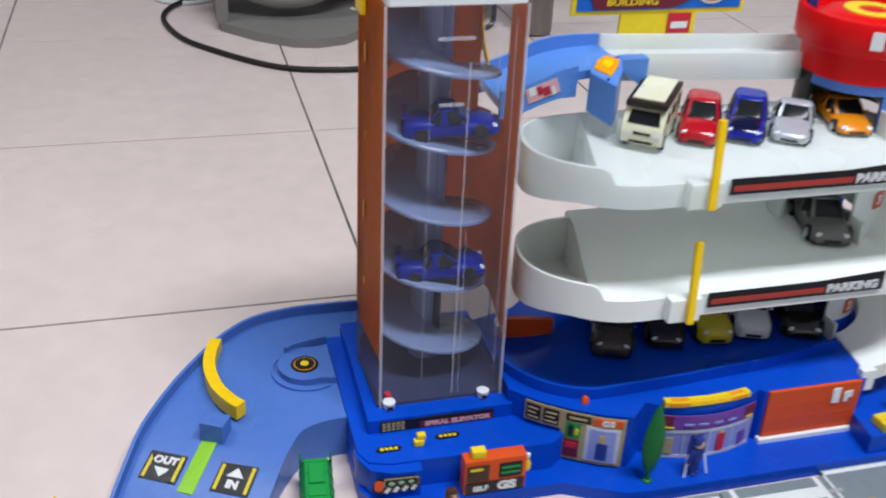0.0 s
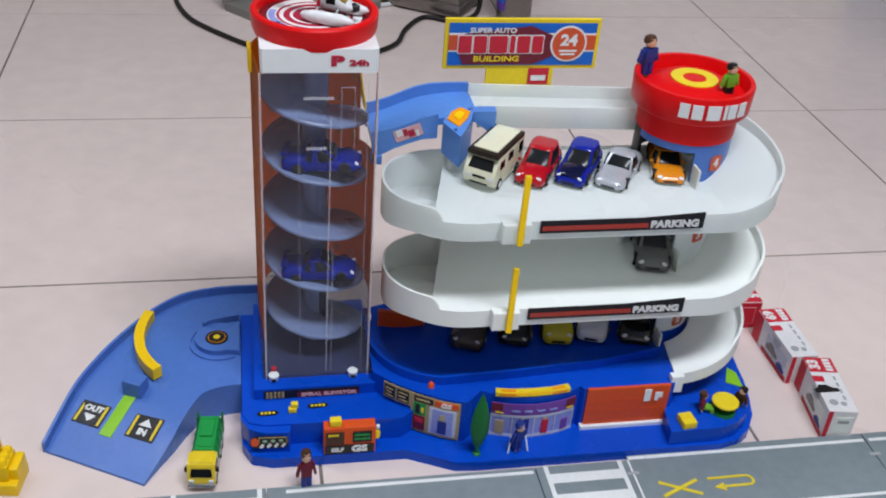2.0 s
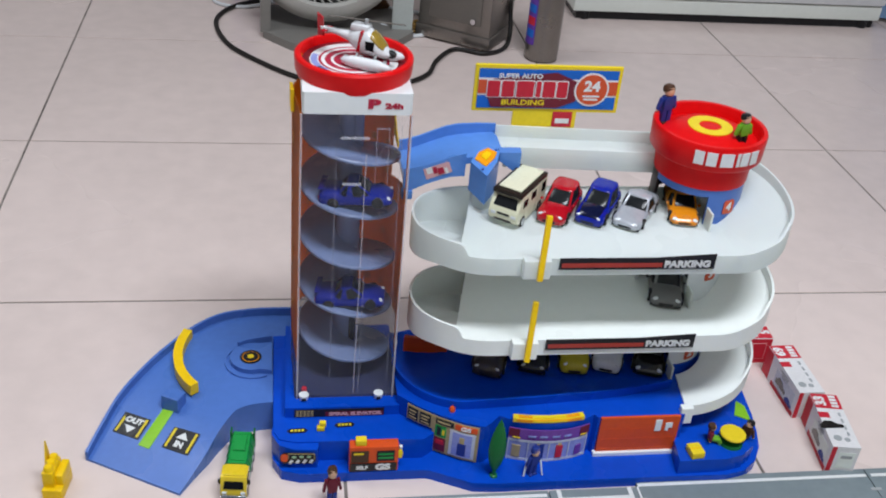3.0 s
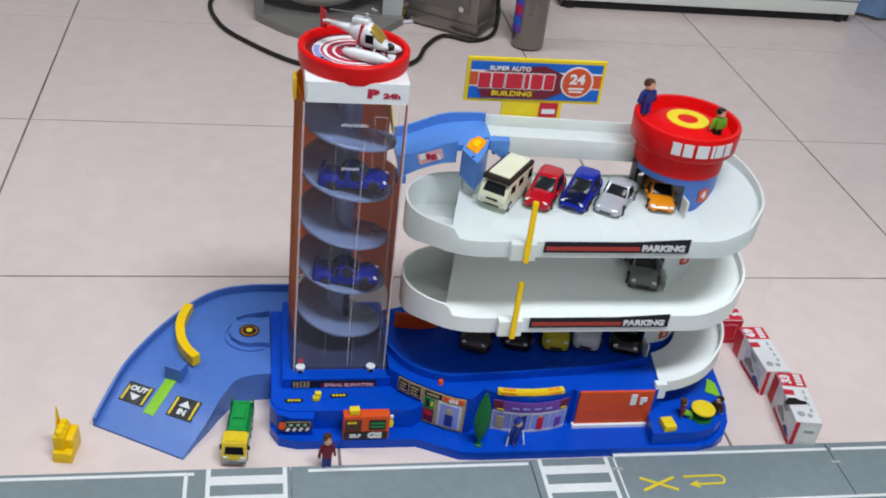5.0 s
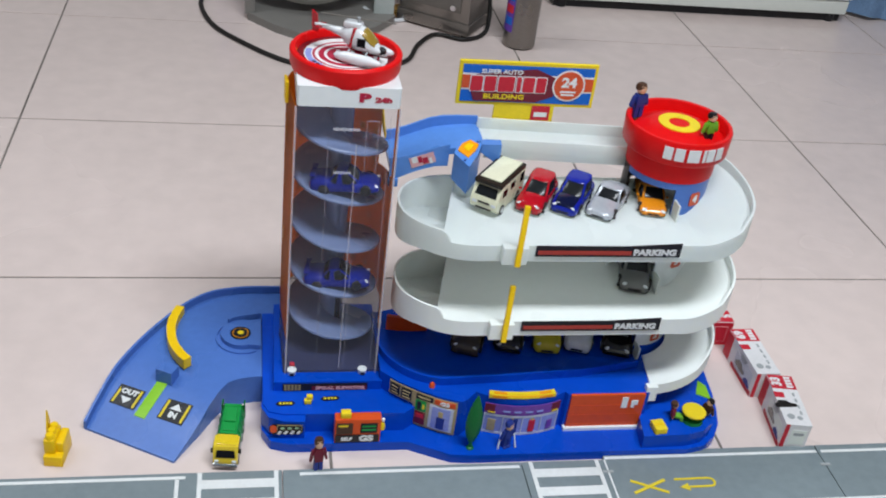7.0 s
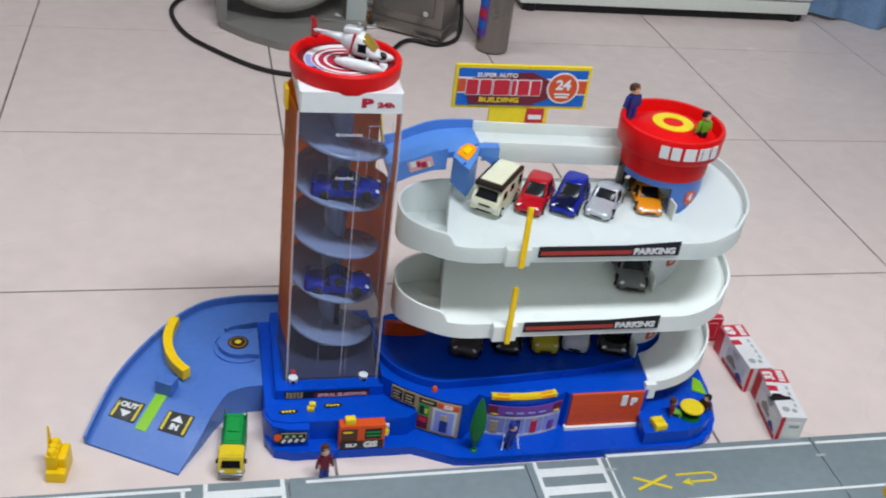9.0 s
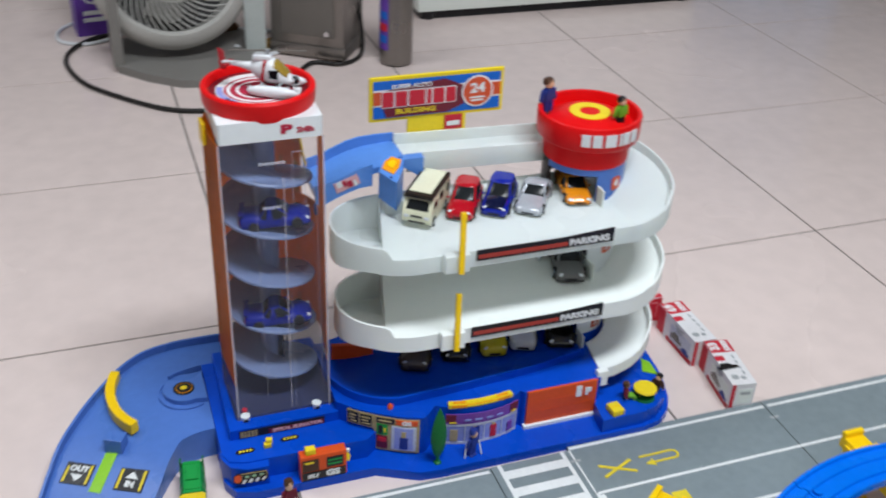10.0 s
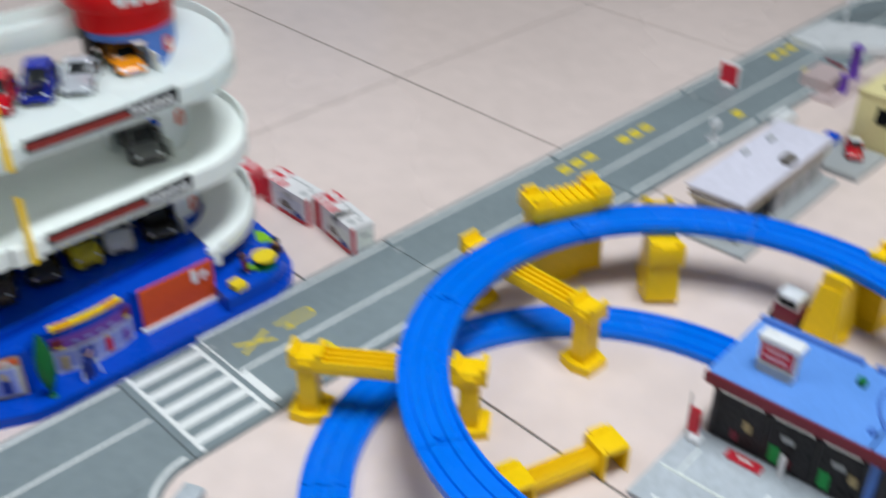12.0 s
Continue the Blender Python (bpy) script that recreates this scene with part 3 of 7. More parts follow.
def on_cover(name, x0, x1, z0, z1, t, material, parent, dx=0.0, out=0.0, label=""):
    """A piece of the leaning front; dx moves its top end sideways."""
    def row(z, d):
        y = lean(z) - out
        return [(x0 + d, y - t / 2, z), (x1 + d, y - t / 2, z), (x1 + d, y + t / 2, z), (x0 + d, y + t / 2, z)]
    return part(name, loft([row(z0, 0.0), row(z1, dx)]), material, parent, label)


cover = on_cover("clear_cover", -0.0474, 0.0518, 0.0500, 0.3685, 0.0014, M_CLEAR, tower, 0.0020, 0.0, "clear plastic front cover")
# pale edge strips and ledges carry the plastic's highlights in their colour
M_EDGE = tinted("clear_edge", (0.80, 0.78, 0.85), 0.32, 0.15)
M_LINE = tinted("clear_seam", (0.75, 0.72, 0.80), 0.24, 0.15)
M_FAINT = tinted("clear_ridge", (0.7, 0.7, 0.85), 0.16, 0.15)
M_LEDGE = tinted("highlit_ledge", (0.85, 0.86, 0.95), 0.22, 0.10)
on_cover("cover_edge", -0.0484, -0.0466, 0.0500, 0.3685, 0.0022, M_EDGE, cover, 0.0018)
on_cover("cover_edge", 0.0510, 0.0528, 0.0500, 0.3685, 0.0022, M_EDGE, cover, 0.0022)
on_cover("cover_edge", 0.0100, 0.0112, 0.0580, 0.330, 0.0008, M_LINE, cover, 0.0034, 0.0010)
on_cover("cover_edge", 0.0150, 0.0158, 0.0580, 0.200, 0.0006, M_FAINT, cover, 0.0010, 0.0010)
on_cover("cover_edge", 0.0445, 0.0451, 0.0700, 0.360, 0.0006, M_FAINT, cover, 0.0010, 0.0010)
on_cover("cover_edge", -0.0150, -0.0144, 0.0700, 0.340, 0.0006, M_FAINT, cover, 0.0010, 0.0010)
for x0, x1, z0, z1 in ((0.0225, 0.0232, 0.300, 0.3560), (0.0340, 0.0347, 0.300, 0.3560), (0.0225, 0.0347, 0.3555, 0.3566)):
    on_cover("cover_recess", x0, x1, z0, z1, 0.0008, M_FAINT, cover, 0.0, 0.0012)
on_cover("cover_ledge", -0.0095, 0.0165, 0.3455, 0.3472, 0.0030, M_LEDGE, cover, 0.0, 0.0010, "clear ledge, paled for its highlight")
on_cover("cover_ledge", -0.0075, 0.0105, 0.2990, 0.3004, 0.0030, M_LEDGE, cover, 0.0, 0.0010, "clear ledge, paled for its highlight")
for x in (-0.0405, 0.0372):
    c = part("clip", lathe([(0, 0), (0.0032, 0), (0.0046, 0.003), (0.0052, 0.0085), (0, 0.0085)], 0, 0, 0, 14, m=Matrix.Translation((x, -0.2515, 0.0480))), M_WHITE, tower, "small white clip", smooth=True)
    part("clip_mark", plate(0.0045, 0.0025, upright(x, -0.2568, 0.0535), 0.0008), M_BLACK, c)
part("lamp_dot", cyl(0.0028, 0.0535, 0.0590, -0.0400, -0.2440, 12), M_BOXRED, tower, "small red knob")
part("side_latch", box(0.0540, 0.0572, -0.2260, -0.2200, 0.0985, 0.1045, 0.0006), M_WHITE, tower, "small white latch")
cap = part("cap", prism([(-0.0450, -0.2335), (-0.0430, -0.2355), (0.0522, -0.2355), (0.0542, -0.2335), (0.0542, -0.128), (-0.0450, -0.128)], 0.3685, 0.3895, 0.0015), M_WHITE, tower, "white square cap lettered P 24h", smooth=True)
part("lettering", letters("P", 0.0118, upright(0.0190, -0.2358, 0.3788), 0.0003, 0.0007, 1.8), M_PADRED, cap)
part("lettering", letters("24h", 0.0070, upright(0.0375, -0.2358, 0.3772), 0.0003, 0.0004, 1.55), M_PADRED, cap)
HZ = 0.3865
pad = part("helipad", lathe([(0, 0.004), (0.0478, 0.004), (0.0484, 0.0180), (0.0498, 0.0200), (0.0538, 0.0200), (0.0552, 0.0183), (0.0545, 0.006), (0.0525, 0.0), (0, 0)], CX, CY, HZ, 56), M_RED, tower, "round red helipad with raised rim", smooth=True)
PZ = HZ + 0.0125
part("pad_disc", cyl(0.0482, HZ + 0.003, PZ, CX, CY, 44), M_PADDK, pad, "dark red disc inside the rim", smooth=True)


def ring(r0, r1, x, y, z, t=0.0006, n=40):
    return lathe([(r0, 0), (r1, 0), (r1, t), (r0, t), (r0, 0)], x, y, z, n)


for r0, r1, c in ((0.0330, 0.0410, M_PAINT), (0.0305, 0.0330, M_PADRED), (0.0270, 0.0305, M_PAINT), (0.0215, 0.0270, M_PADRED), (0.0188, 0.0215, M_PAINT), (0.0, 0.0188, M_PADRED)):
    part("pad_ring", ring(r0, r1, CX, CY, PZ, 0.0005) if r0 else cyl(r1, PZ, PZ + 0.0005, CX, CY, 32), c, pad)
for q in range(12):
    a = -150 + q * 9.5
    part("print_bar", plate(0.0042, 0.0034, pose(CX + 0.037 * math.cos(radians(a)), CY + 0.037 * math.sin(radians(a)), PZ + 0.0005, 0, 0, a + 90), 0.0003), M_PADRED if q % 4 else M_NAVY, pad)
for a0, a1, c, nm in ((160, 226, M_LILAC, "lilac-blue printed patch"), (288, 322, M_GREYP, "grey printed patch")):
    part("printed_patch", wall([(CX + 0.037 * math.cos(radians(a)), CY + 0.037 * math.sin(radians(a))) for a in range(a0, a1, 5)], PZ + 0.0004, PZ + 0.0008, 0.0058), c, pad, nm)
part("pad_mark", plate(0.004, 0.024, pose(CX - 0.007, CY, PZ + 0.0006), 0.0004, bm=plate(0.004, 0.024, pose(CX + 0.007, CY, PZ + 0.0006), 0.0004, bm=plate(0.012, 0.004, pose(CX, CY, PZ + 0.0006), 0.0004))), M_PAINT, pad)
part("rim_lug", box(CX - 0.053, CX - 0.0475, CY + 0.002, CY + 0.010, PZ, PZ + 0.004, 0.001), M_GOLD, pad, "small amber lug")


# decks: a straight floor, a left turn that winds down to the rear round a white hub and a right turn that comes down from the rear
def turn(cx, cy, r, angles, floor_z, rim_z, under, hole):
    """A sector of a helical floor with an outer wall; floor_z, rim_z and under hold one height for each angle."""
    fl, path = [], []
    for a, z, u in zip(angles, floor_z, under):
        c, s = math.cos(radians(a)), math.sin(radians(a))
        fl.append([(cx + hole * c, cy + hole * s, z), (cx + (r - 0.001) * c, cy + (r - 0.001) * s, z), (cx + (r - 0.001) * c, cy + (r - 0.001) * s, u + 0.001), (cx + hole * c, cy + hole * s, min(u + 0.001, z - 0.002))])
        path.append((cx + r * c, cy + r * s))
    return loft(fl), wall(path, under, rim_z, 0.0026)


def between(f, knots):
    """A smooth curve through (share, value) knots."""
    for (f0, v0), (f1, v1) in zip(knots, knots[1:]):
        if f <= f1:
            q = (f - f0) / (f1 - f0)
            q = q * q * (3 - 2 * q)
            return v0 + (v1 - v0) * q
    return knots[-1][1]


def deck(name, label, z, left_c, right_c, right_rise, back, plastic):
    cx, cy, r = left_c
    x0, x1 = cx, right_c[0] + 0.004
    edge = [(x1, -0.3015), (x1, back), (x0 - 0.002, back), (x0 - 0.005, -0.177)] + arc(cx, cy, r - 0.0016, -120, -91, 8)
    d = part(name, prism(edge, [z - 0.010, z - 0.010, z - 0.050, z - 0.050, z - 0.016] + [z - 0.012] * 8, z), plastic, garage, label)
    n = 48
    share = [i / n for i in range(n + 1)]
    ang = [-100 - 170 * f for f in share]
    fz = [z + between(f, [(0, -0.003), (0.12, -0.005), (0.5, -0.020), (1, -0.042)]) for f in share]
    un = [q - 0.006 for q in fz]
    f, w = turn(cx, cy, r, ang, fz, fz, un, 0.0)
    w.free()
    t = part("left_turn", f, plastic, d, "winding turn that sinks to the rear", smooth=True)
    rz = [z + between(f, [(0, 0.0018), (0.125, 0.0018), (0.155, 0.0128), (0.5, 0.0075), (1, -0.0010)]) for f in share]
    un = [z + between(f, [(0, -0.0165), (0.2, -0.0165), (0.5, -0.029), (1, -0.052)]) for f in share]
    part("rim", wall(arc(cx, cy, r, -90, -270, n), un, rz, 0.0026), plastic, t, smooth=True)
    ang = [90 - 180 * f for f in share]
    fz = [z - 0.0004 + right_rise * (1 - between(f, [(0, 0.0), (1, 1.0)])) for f in share]
    rz = [z + between(f, [(0, right_rise + 0.014), (0.72, 0.021), (0.80, 0.010), (1, 0.0040)]) for f in share]
    un = [q - 0.0165 for q in fz]
    f, w = turn(*right_c, ang, fz, rz, un, 0.0)
    t = part("right_turn", f, plastic, d, smooth=True)
    part("rim", w, plastic, t, smooth=True)
    # front skirt
    part("front_rim", wall([(x0 - 0.001, -0.302), (x0 + 0.05, -0.302), (right_c[0] + 0.002, -0.302)], z - 0.0165, [z + 0.0018, z + 0.0022, z + 0.0040], 0.0030), plastic, d)
    return d


def gate(d, x, z, lean, plastic):
    g = part("gate_block", box(x - 0.0165, x + 0.0095, -0.3130, -0.3025, z - 0.0150, z + 0.0050, 0.0012), plastic, d)
    bar = part("gate_bar", box(-0.0028, 0.0028, -0.0022, 0.0022, -0.017, 0.047, 0.001, m=pose(x - 0.001, -0.3155, z + 0.004, -12, lean, 0)), M_YELLOW, d, "yellow swing gate arm")
    return g


def parking_sign(d, x0, x1, z, slope):
    h = 0.0125
    s = part("parking_sign", prism([(x0, 0), (x1, 0), (x1, h + slope), (x0 + 0.6 * (x1 - x0), h), (x0, h)], 0, 0.001), M_BLACK, d, "black strip sign lettered PARKING")
    s.data.transform(world_of(d).inverted() @ upright(0, -0.3045, z) @ world_of(d))
    part("sign_stripe", plate((x1 - x0) * 0.64, 0.0046, upright(x0 + (x1 - x0) * 0.335, -0.3055, z + 0.0049), 0.0004), M_STRIPE, s)
    part("lettering", letters("PARKING", 0.0098, upright(x1 - 0.0278, -0.3058, z + 0.0054), 0.0003, 0.0005, 1.12), M_PAINT, s)
    return s


TOPZ, MIDZ = 0.255, 0.160
top = deck("top_deck", "white top parking deck with rounded ends", TOPZ, (0.134, -0.231, 0.071), (0.369, -0.222, 0.080), 0.035, -0.160, M_DECK)
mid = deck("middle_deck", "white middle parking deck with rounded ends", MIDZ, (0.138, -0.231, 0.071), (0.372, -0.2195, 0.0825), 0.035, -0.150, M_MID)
part("post_foot", cyl(0.0110, TOPZ - 0.0005, 0.2690, 0.1375, -0.1980, 28), M_DECK, garage, "white round foot under the blue post", smooth=True)
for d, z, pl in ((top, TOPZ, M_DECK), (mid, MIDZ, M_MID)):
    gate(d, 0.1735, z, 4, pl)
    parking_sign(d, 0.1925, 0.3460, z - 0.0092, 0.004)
n = 40
share = [i / n for i in range(n + 1)]
f, w = turn(0.372, -0.214, 0.084, [90 - 188 * q for q in share], [0.105 - 0.041 * q for q in share], [0.121 - 0.049 * q - (0.006 * between(q, [(0, 0), (0.7, 0), (0.8, 1), (1, 1)])) for q in share], [0.093 - 0.041 * q for q in share], 0.030)
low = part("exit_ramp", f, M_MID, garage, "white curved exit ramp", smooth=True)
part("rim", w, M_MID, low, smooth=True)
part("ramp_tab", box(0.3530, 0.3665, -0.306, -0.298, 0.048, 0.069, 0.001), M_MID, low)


def channel(x0, x1, y0, y1, za, zb, h, parent, name, material):
    """A straight sloping track with a wall on each side."""
    c = part(name, prism([(x0, y0), (x1, y0), (x1, y1), (x0, y1)], [za - 0.006, zb - 0.006, zb - 0.006, za - 0.006], [za, zb, zb, za]), material, parent)
    part("track_wall", wall([(x0, y0), (x1, y0)], [za - 0.010, zb - 0.010], [za + h, zb + h], 0.0028), material, c)
    part("track_wall", wall([(x0, y1), (x1, y1)], [za - 0.010, zb - 0.010], [za + h, zb + h], 0.0028), material, c)
    return c


channel(0.158, 0.378, -0.178, -0.1295, 0.2975, 0.290, 0.0125, garage, "rear_track", M_DECK)
channel(0.134, 0.378, -0.1535, -0.1295, 0.2105, 0.195, 0.014, garage, "rear_track", M_DECK)
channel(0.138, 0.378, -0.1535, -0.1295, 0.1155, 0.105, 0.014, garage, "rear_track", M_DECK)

# chute from the tower, with the junction box
XSC = [0.058, 0.068, 0.080, 0.093, 0.106, 0.120, 0.138, 0.159]
FLO = [0.276, 0.2785, 0.283, 0.2885, 0.2935, 0.2965, 0.2985, 0.2995]
rr = []
for x, z in zip(XSC, FLO):
    rr.append([(x, -0.178, z - 0.007), (x, -0.1225, z - 0.007), (x, -0.1225, z), (x, -0.178, z)])
chute = part("chute", loft(rr), M_CHUTE, garage, "light blue sloping chute from the elevator tower", smooth=True)
part("chute_wall", wall([(x, -0.178) for x in XSC[:6]], [0.2570, 0.2605, 0.2665, 0.2715, 0.2755, 0.2765], [0.2835, 0.2855, 0.2885, 0.2935, 0.2985, 0.3020], 0.003), M_CHUTE, chute, smooth=True)
part("chute_wall", wall([(x, -0.1225) for x in XSC], [0.262, 0.264, 0.268, 0.273, 0.279, 0.284, 0.287, 0.288], [0.2875, 0.2895, 0.2935, 0.2990, 0.3045, 0.3075, 0.3085, 0.3085], 0.003), M_CHUTE, chute, smooth=True)
part("chute_foot", box(0.057, 0.068, -0.1815, -0.172, 0.2500, 0.2600, 0.0015), M_CHUTE, chute, smooth=True)
st = part("sticker", plate(0.027, 0.012, upright(0.092, -0.1797, 0.2830) @ pose(0, 0, 0, 0, 0, 20)), M_PINKP, chute, "small white and red sticker")
for k, (w, c) in enumerate(((0.006, M_PAINT), (0.004, M_PADRED), (0.006, M_PADRED), (0.003, M_PAINT))):
    part("print_bar", plate(w, 0.007, upright(0.092, -0.1805, 0.2830) @ pose(-0.0085 + k * 0.0058, 0.0004 * (k % 2), 0, 0, 0, 20), 0.0003), c, st)
POST = [(0.1200, -0.2020), (0.1275, -0.1855), (0.1400, -0.1760), (0.1515, -0.1880), (0.1460, -0.2030), (0.1330, -0.2230)]
jb = part("junction_box", prism(POST, [0.2740, 0.2680, 0.2680, 0.2690, 0.2700, 0.2680], [0.3045, 0.3085, 0.3115, 0.3090, 0.3055, 0.3000], 0.0010), M_CHUTE, chute, "blue wedge-shaped post with amber button", smooth=True)
mid_p = (sum(p[0] for p in POST) / 6, sum(p[1] for p in POST) / 6 + 0.001)
part("amber_button", prism([(mid_p[0] + (p[0] - mid_p[0]) * 0.74, mid_p[1] + (p[1] - mid_p[1]) * 0.52) for p in POST], 0.2990, [0.3068, 0.3096, 0.3118, 0.3100, 0.3074, 0.3036], 0.0008), M_GOLD, jb, "amber button", smooth=True)
# yellow inset, the button's highlight done as colour
part("button_shine", prism([(mid_p[0] + (p[0] - mid_p[0]) * 0.34, mid_p[1] + (p[1] - mid_p[1]) * 0.24) for p in POST], 0.3000, [0.3085, 0.3098, 0.3108, 0.3100, 0.3088, 0.3070], 0.0006), M_YELLOW, jb, "yellow inset that paints the button's shine", smooth=True)
for p in ((0.1300, -0.2135), (0.1475, -0.1855)):
    part("screw_hole", cyl(0.0013, 0.2990, 0.3032 if p[1] < -0.2 else 0.3099, p[0], p[1], 10), M_NAVY, jb)
part("side_bracket", prism([(0.1510, -0.1915), (0.1725, -0.1915), (0.1735, -0.1800), (0.1505, -0.1800)], [0.300, 0.2845, 0.2845, 0.300], 0.3095, 0.0012), M_CHUTE, chute, smooth=True)

# advertising board
board = part("roof_sign", box(0.131, 0.286, -0.1265, -0.1225, 0.3245, 0.3755, 0.0008), M_SIGNY, garage, "blue and red sign board in a yellow frame")
part("sign_post", box(0.175, 0.243, -0.1262, -0.1228, 0.28, 0.326), M_SIGNY, board, "yellow post plate")
FY = -0.1268
M_SORG = mat("print_orange_red", (0.62, 0.09, 0.03), 0.35)
part("print_field", plate(0.147, 0.043, upright(0.2085, FY, 0.350)), M_SBLUE, board)
part("print_band", plate(0.147, 0.019, upright(0.2085, FY - 0.0006, 0.352), 0.0003), M_PAINT, board)
part("print_band", plate(0.147, 0.015, upright(0.2085, FY - 0.001, 0.352), 0.0003), M_SORG, board)
wedge = prism([(-0.062, -0.010), (-0.058, 0.011), (0.008, 0.019), (0.031, 0.009), (0.031, -0.012), (0.012, -0.020), (-0.058, -0.020)], 0, 0.0003)
part("print_wedge", join(None, wedge, upright(0.208, FY - 0.0014, 0.350)), M_MAROON, board)
for k, (x, w) in enumerate(((-0.052, 0.013), (-0.037, 0.013), (-0.019, 0.018), (-0.005, 0.005), (0.006, 0.013), (0.020, 0.011))):
    part("logo_block", plate(w + 0.0018, 0.0195, upright(0.203 + x, FY - 0.0018, 0.3505), 0.0003, cut=0.001), M_PAINT, board)
    part("logo_block", plate(w, 0.0175, upright(0.203 + x, FY - 0.0022, 0.3505), 0.0003, cut=0.001), M_BOXRED, board)
part("lettering", letters("SUPER AUTO", 0.0068, upright(0.178, FY - 0.0022, 0.3645), 0.0002, 0.0002, 1.15), M_PAINT, board)
part("lettering", letters("BUILDING", 0.0078, upright(0.183, FY - 0.0022, 0.3355), 0.0002, 0.0002, 1.3), M_SIGNY, board)
part("round_badge", cyl(0.0185, 0, 0.0004, n=32, m=upright(0.2545, FY - 0.0014, 0.351)), M_PAINT, board)
part("round_badge", cyl(0.0165, 0, 0.0004, n=32, m=upright(0.2545, FY - 0.0018, 0.351)), M_SORG, board)
part("lettering", letters("24", 0.0155, upright(0.2545, FY - 0.0023, 0.3545), 0.0002, 0.0006, 1.1), M_PAINT, board)
for k in range(2):
    part("print_bar", plate(0.018 - k * 0.003, 0.002, upright(0.2545, FY - 0.0023, 0.344 - k * 0.0035), 0.0002), M_PAINT, board)
badge = part("small_badge", plate(0.021, 0.017, upright(0.228, -0.1268, 0.3165)), M_BOXRED, board, "small red badge")
part("logo_bar", plate(0.015, 0.0055, upright(0.228, -0.1276, 0.3150), 0.0003), M_PAINT, badge)

# round lookout over the right end
TX, TY = 0.3625, -0.192


def hoop(r, a0, a1):
    return [(TX + r * math.cos(radians(a)), TY + r * math.sin(radians(a))) for a in range(a0, a1 + 1, 4)]


def bay(name, label, z0, z1, shell, inside, mark, number):
    """A round parking bay, open to the front left, that carries the floor above."""
    h = part(name, wall(hoop(0.0455, -97, 131), z0, z1, 0.002), shell, garage, label, smooth=True)
    part("bay_side", wall(hoop(0.0455, 131, 187), z0, z1, 0.002), inside, h, smooth=True)
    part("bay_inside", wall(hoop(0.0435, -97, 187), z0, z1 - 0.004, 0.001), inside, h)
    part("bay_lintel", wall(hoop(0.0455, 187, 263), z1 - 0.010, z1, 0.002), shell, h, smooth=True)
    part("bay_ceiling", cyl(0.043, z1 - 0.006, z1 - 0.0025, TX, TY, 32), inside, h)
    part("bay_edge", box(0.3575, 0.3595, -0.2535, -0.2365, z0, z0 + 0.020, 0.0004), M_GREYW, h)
    a = -66
    px, py = TX + 0.0467 * math.cos(radians(a)), TY + 0.0467 * math.sin(radians(a))
    mk = part("level_mark", plate(0.014, 0.0155, pose(px, py, mark, 90, 0, a + 90), cut=0.002), M_SORG, h, "orange sticker with a " + number)
    px, py = TX + 0.0475 * math.cos(radians(a)), TY + 0.0475 * math.sin(radians(a))
    part("lettering", letters(number, 0.012, pose(px, py, mark, 90, 0, a + 90), 0.0003, 0.0005), M_PAINT, mk)
    return h


# top and lower bays get their shade painted in: black insides, left sides, ceilings
bay("top_bay", "round blue-grey parking bay, shade painted black inside", TOPZ, 0.296, M_RAMP, M_BLACK, 0.2735, "4")
bay("middle_bay", "round white parking bay", MIDZ, TOPZ - 0.010, M_WHITE, M_WHITE, 0.192, "3")
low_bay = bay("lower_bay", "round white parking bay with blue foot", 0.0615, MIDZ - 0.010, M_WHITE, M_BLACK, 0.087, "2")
part("bay_foot", wall(hoop(0.0468, -97, 131), 0.0615, 0.0745, 0.001), M_BLUE, low_bay, "blue foot", smooth=True)
lookout = part("lookout", lathe([(0, 0.0), (0.0475, 0.0), (0.0485, 0.022), (0.055, 0.024), (0.0565, 0.026), (0.0575, 0.049), (0.0565, 0.051), (0.0525, 0.051), (0.0515, 0.049), (0.051, 0.038), (0.046, 0.0395), (0.036, 0.0455), (0.028, 0.0480), (0, 0.0485)], TX, TY, 0.294, 48), M_RED, garage, "red round lookout with a raised rim", smooth=True)
part("yellow_ring", ring(0.0112, 0.0225, TX, TY, 0.3422, 0.0010), M_SIGNY, lookout, "yellow ring")
for k, a in enumerate((-119, -107, -92, -80.5, -73, -61)):
    w = (0.0095, 0.0100, 0.0130, 0.0032, 0.0095, 0.0100)[k]
    part("logo_block", plate(w, 0.0140, pose(TX + 0.0576 * math.cos(radians(a)), TY + 0.0576 * math.sin(radians(a)), 0.3330, 90, 0, a + 90), 0.0008), M_PAINT, lookout)

# blue entry ramp
OUT = [(-0.258, -0.279, 0.003), (-0.246, -0.245, 0.012), (-0.231, -0.21, 0.022), (-0.206, -0.172, 0.031), (-0.178, -0.136, 0.036), (-0.155, -0.110, 0.037), (-0.130, -0.0935, 0.038), (-0.1, -0.086, 0.038), (-0.0725, -0.084, 0.038)]
INN = [(-0.163, -0.333, 0.003), (-0.150, -0.311, 0.010), (-0.138, -0.292, 0.019), (-0.127, -0.272, 0.028), (-0.113, -0.252, 0.035), (-0.105, -0.247, 0.037), (-0.095, -0.244, 0.038), (-0.085, -0.242, 0.038), (-0.0725, -0.241, 0.038)]
rr = []
for o, i in zip(spline(OUT, 4), spline(INN, 4)):
    rr.append([(o[0], o[1], 0.0), (i[0], i[1], 0.0), (i[0], i[1], max(i[2], 0.002)), (o[0], o[1], max(o[2], 0.002))])
ramp = part("entry_ramp", loft(rr), M_RAMP, garage, "light blue curved entry ramp", smooth=True)
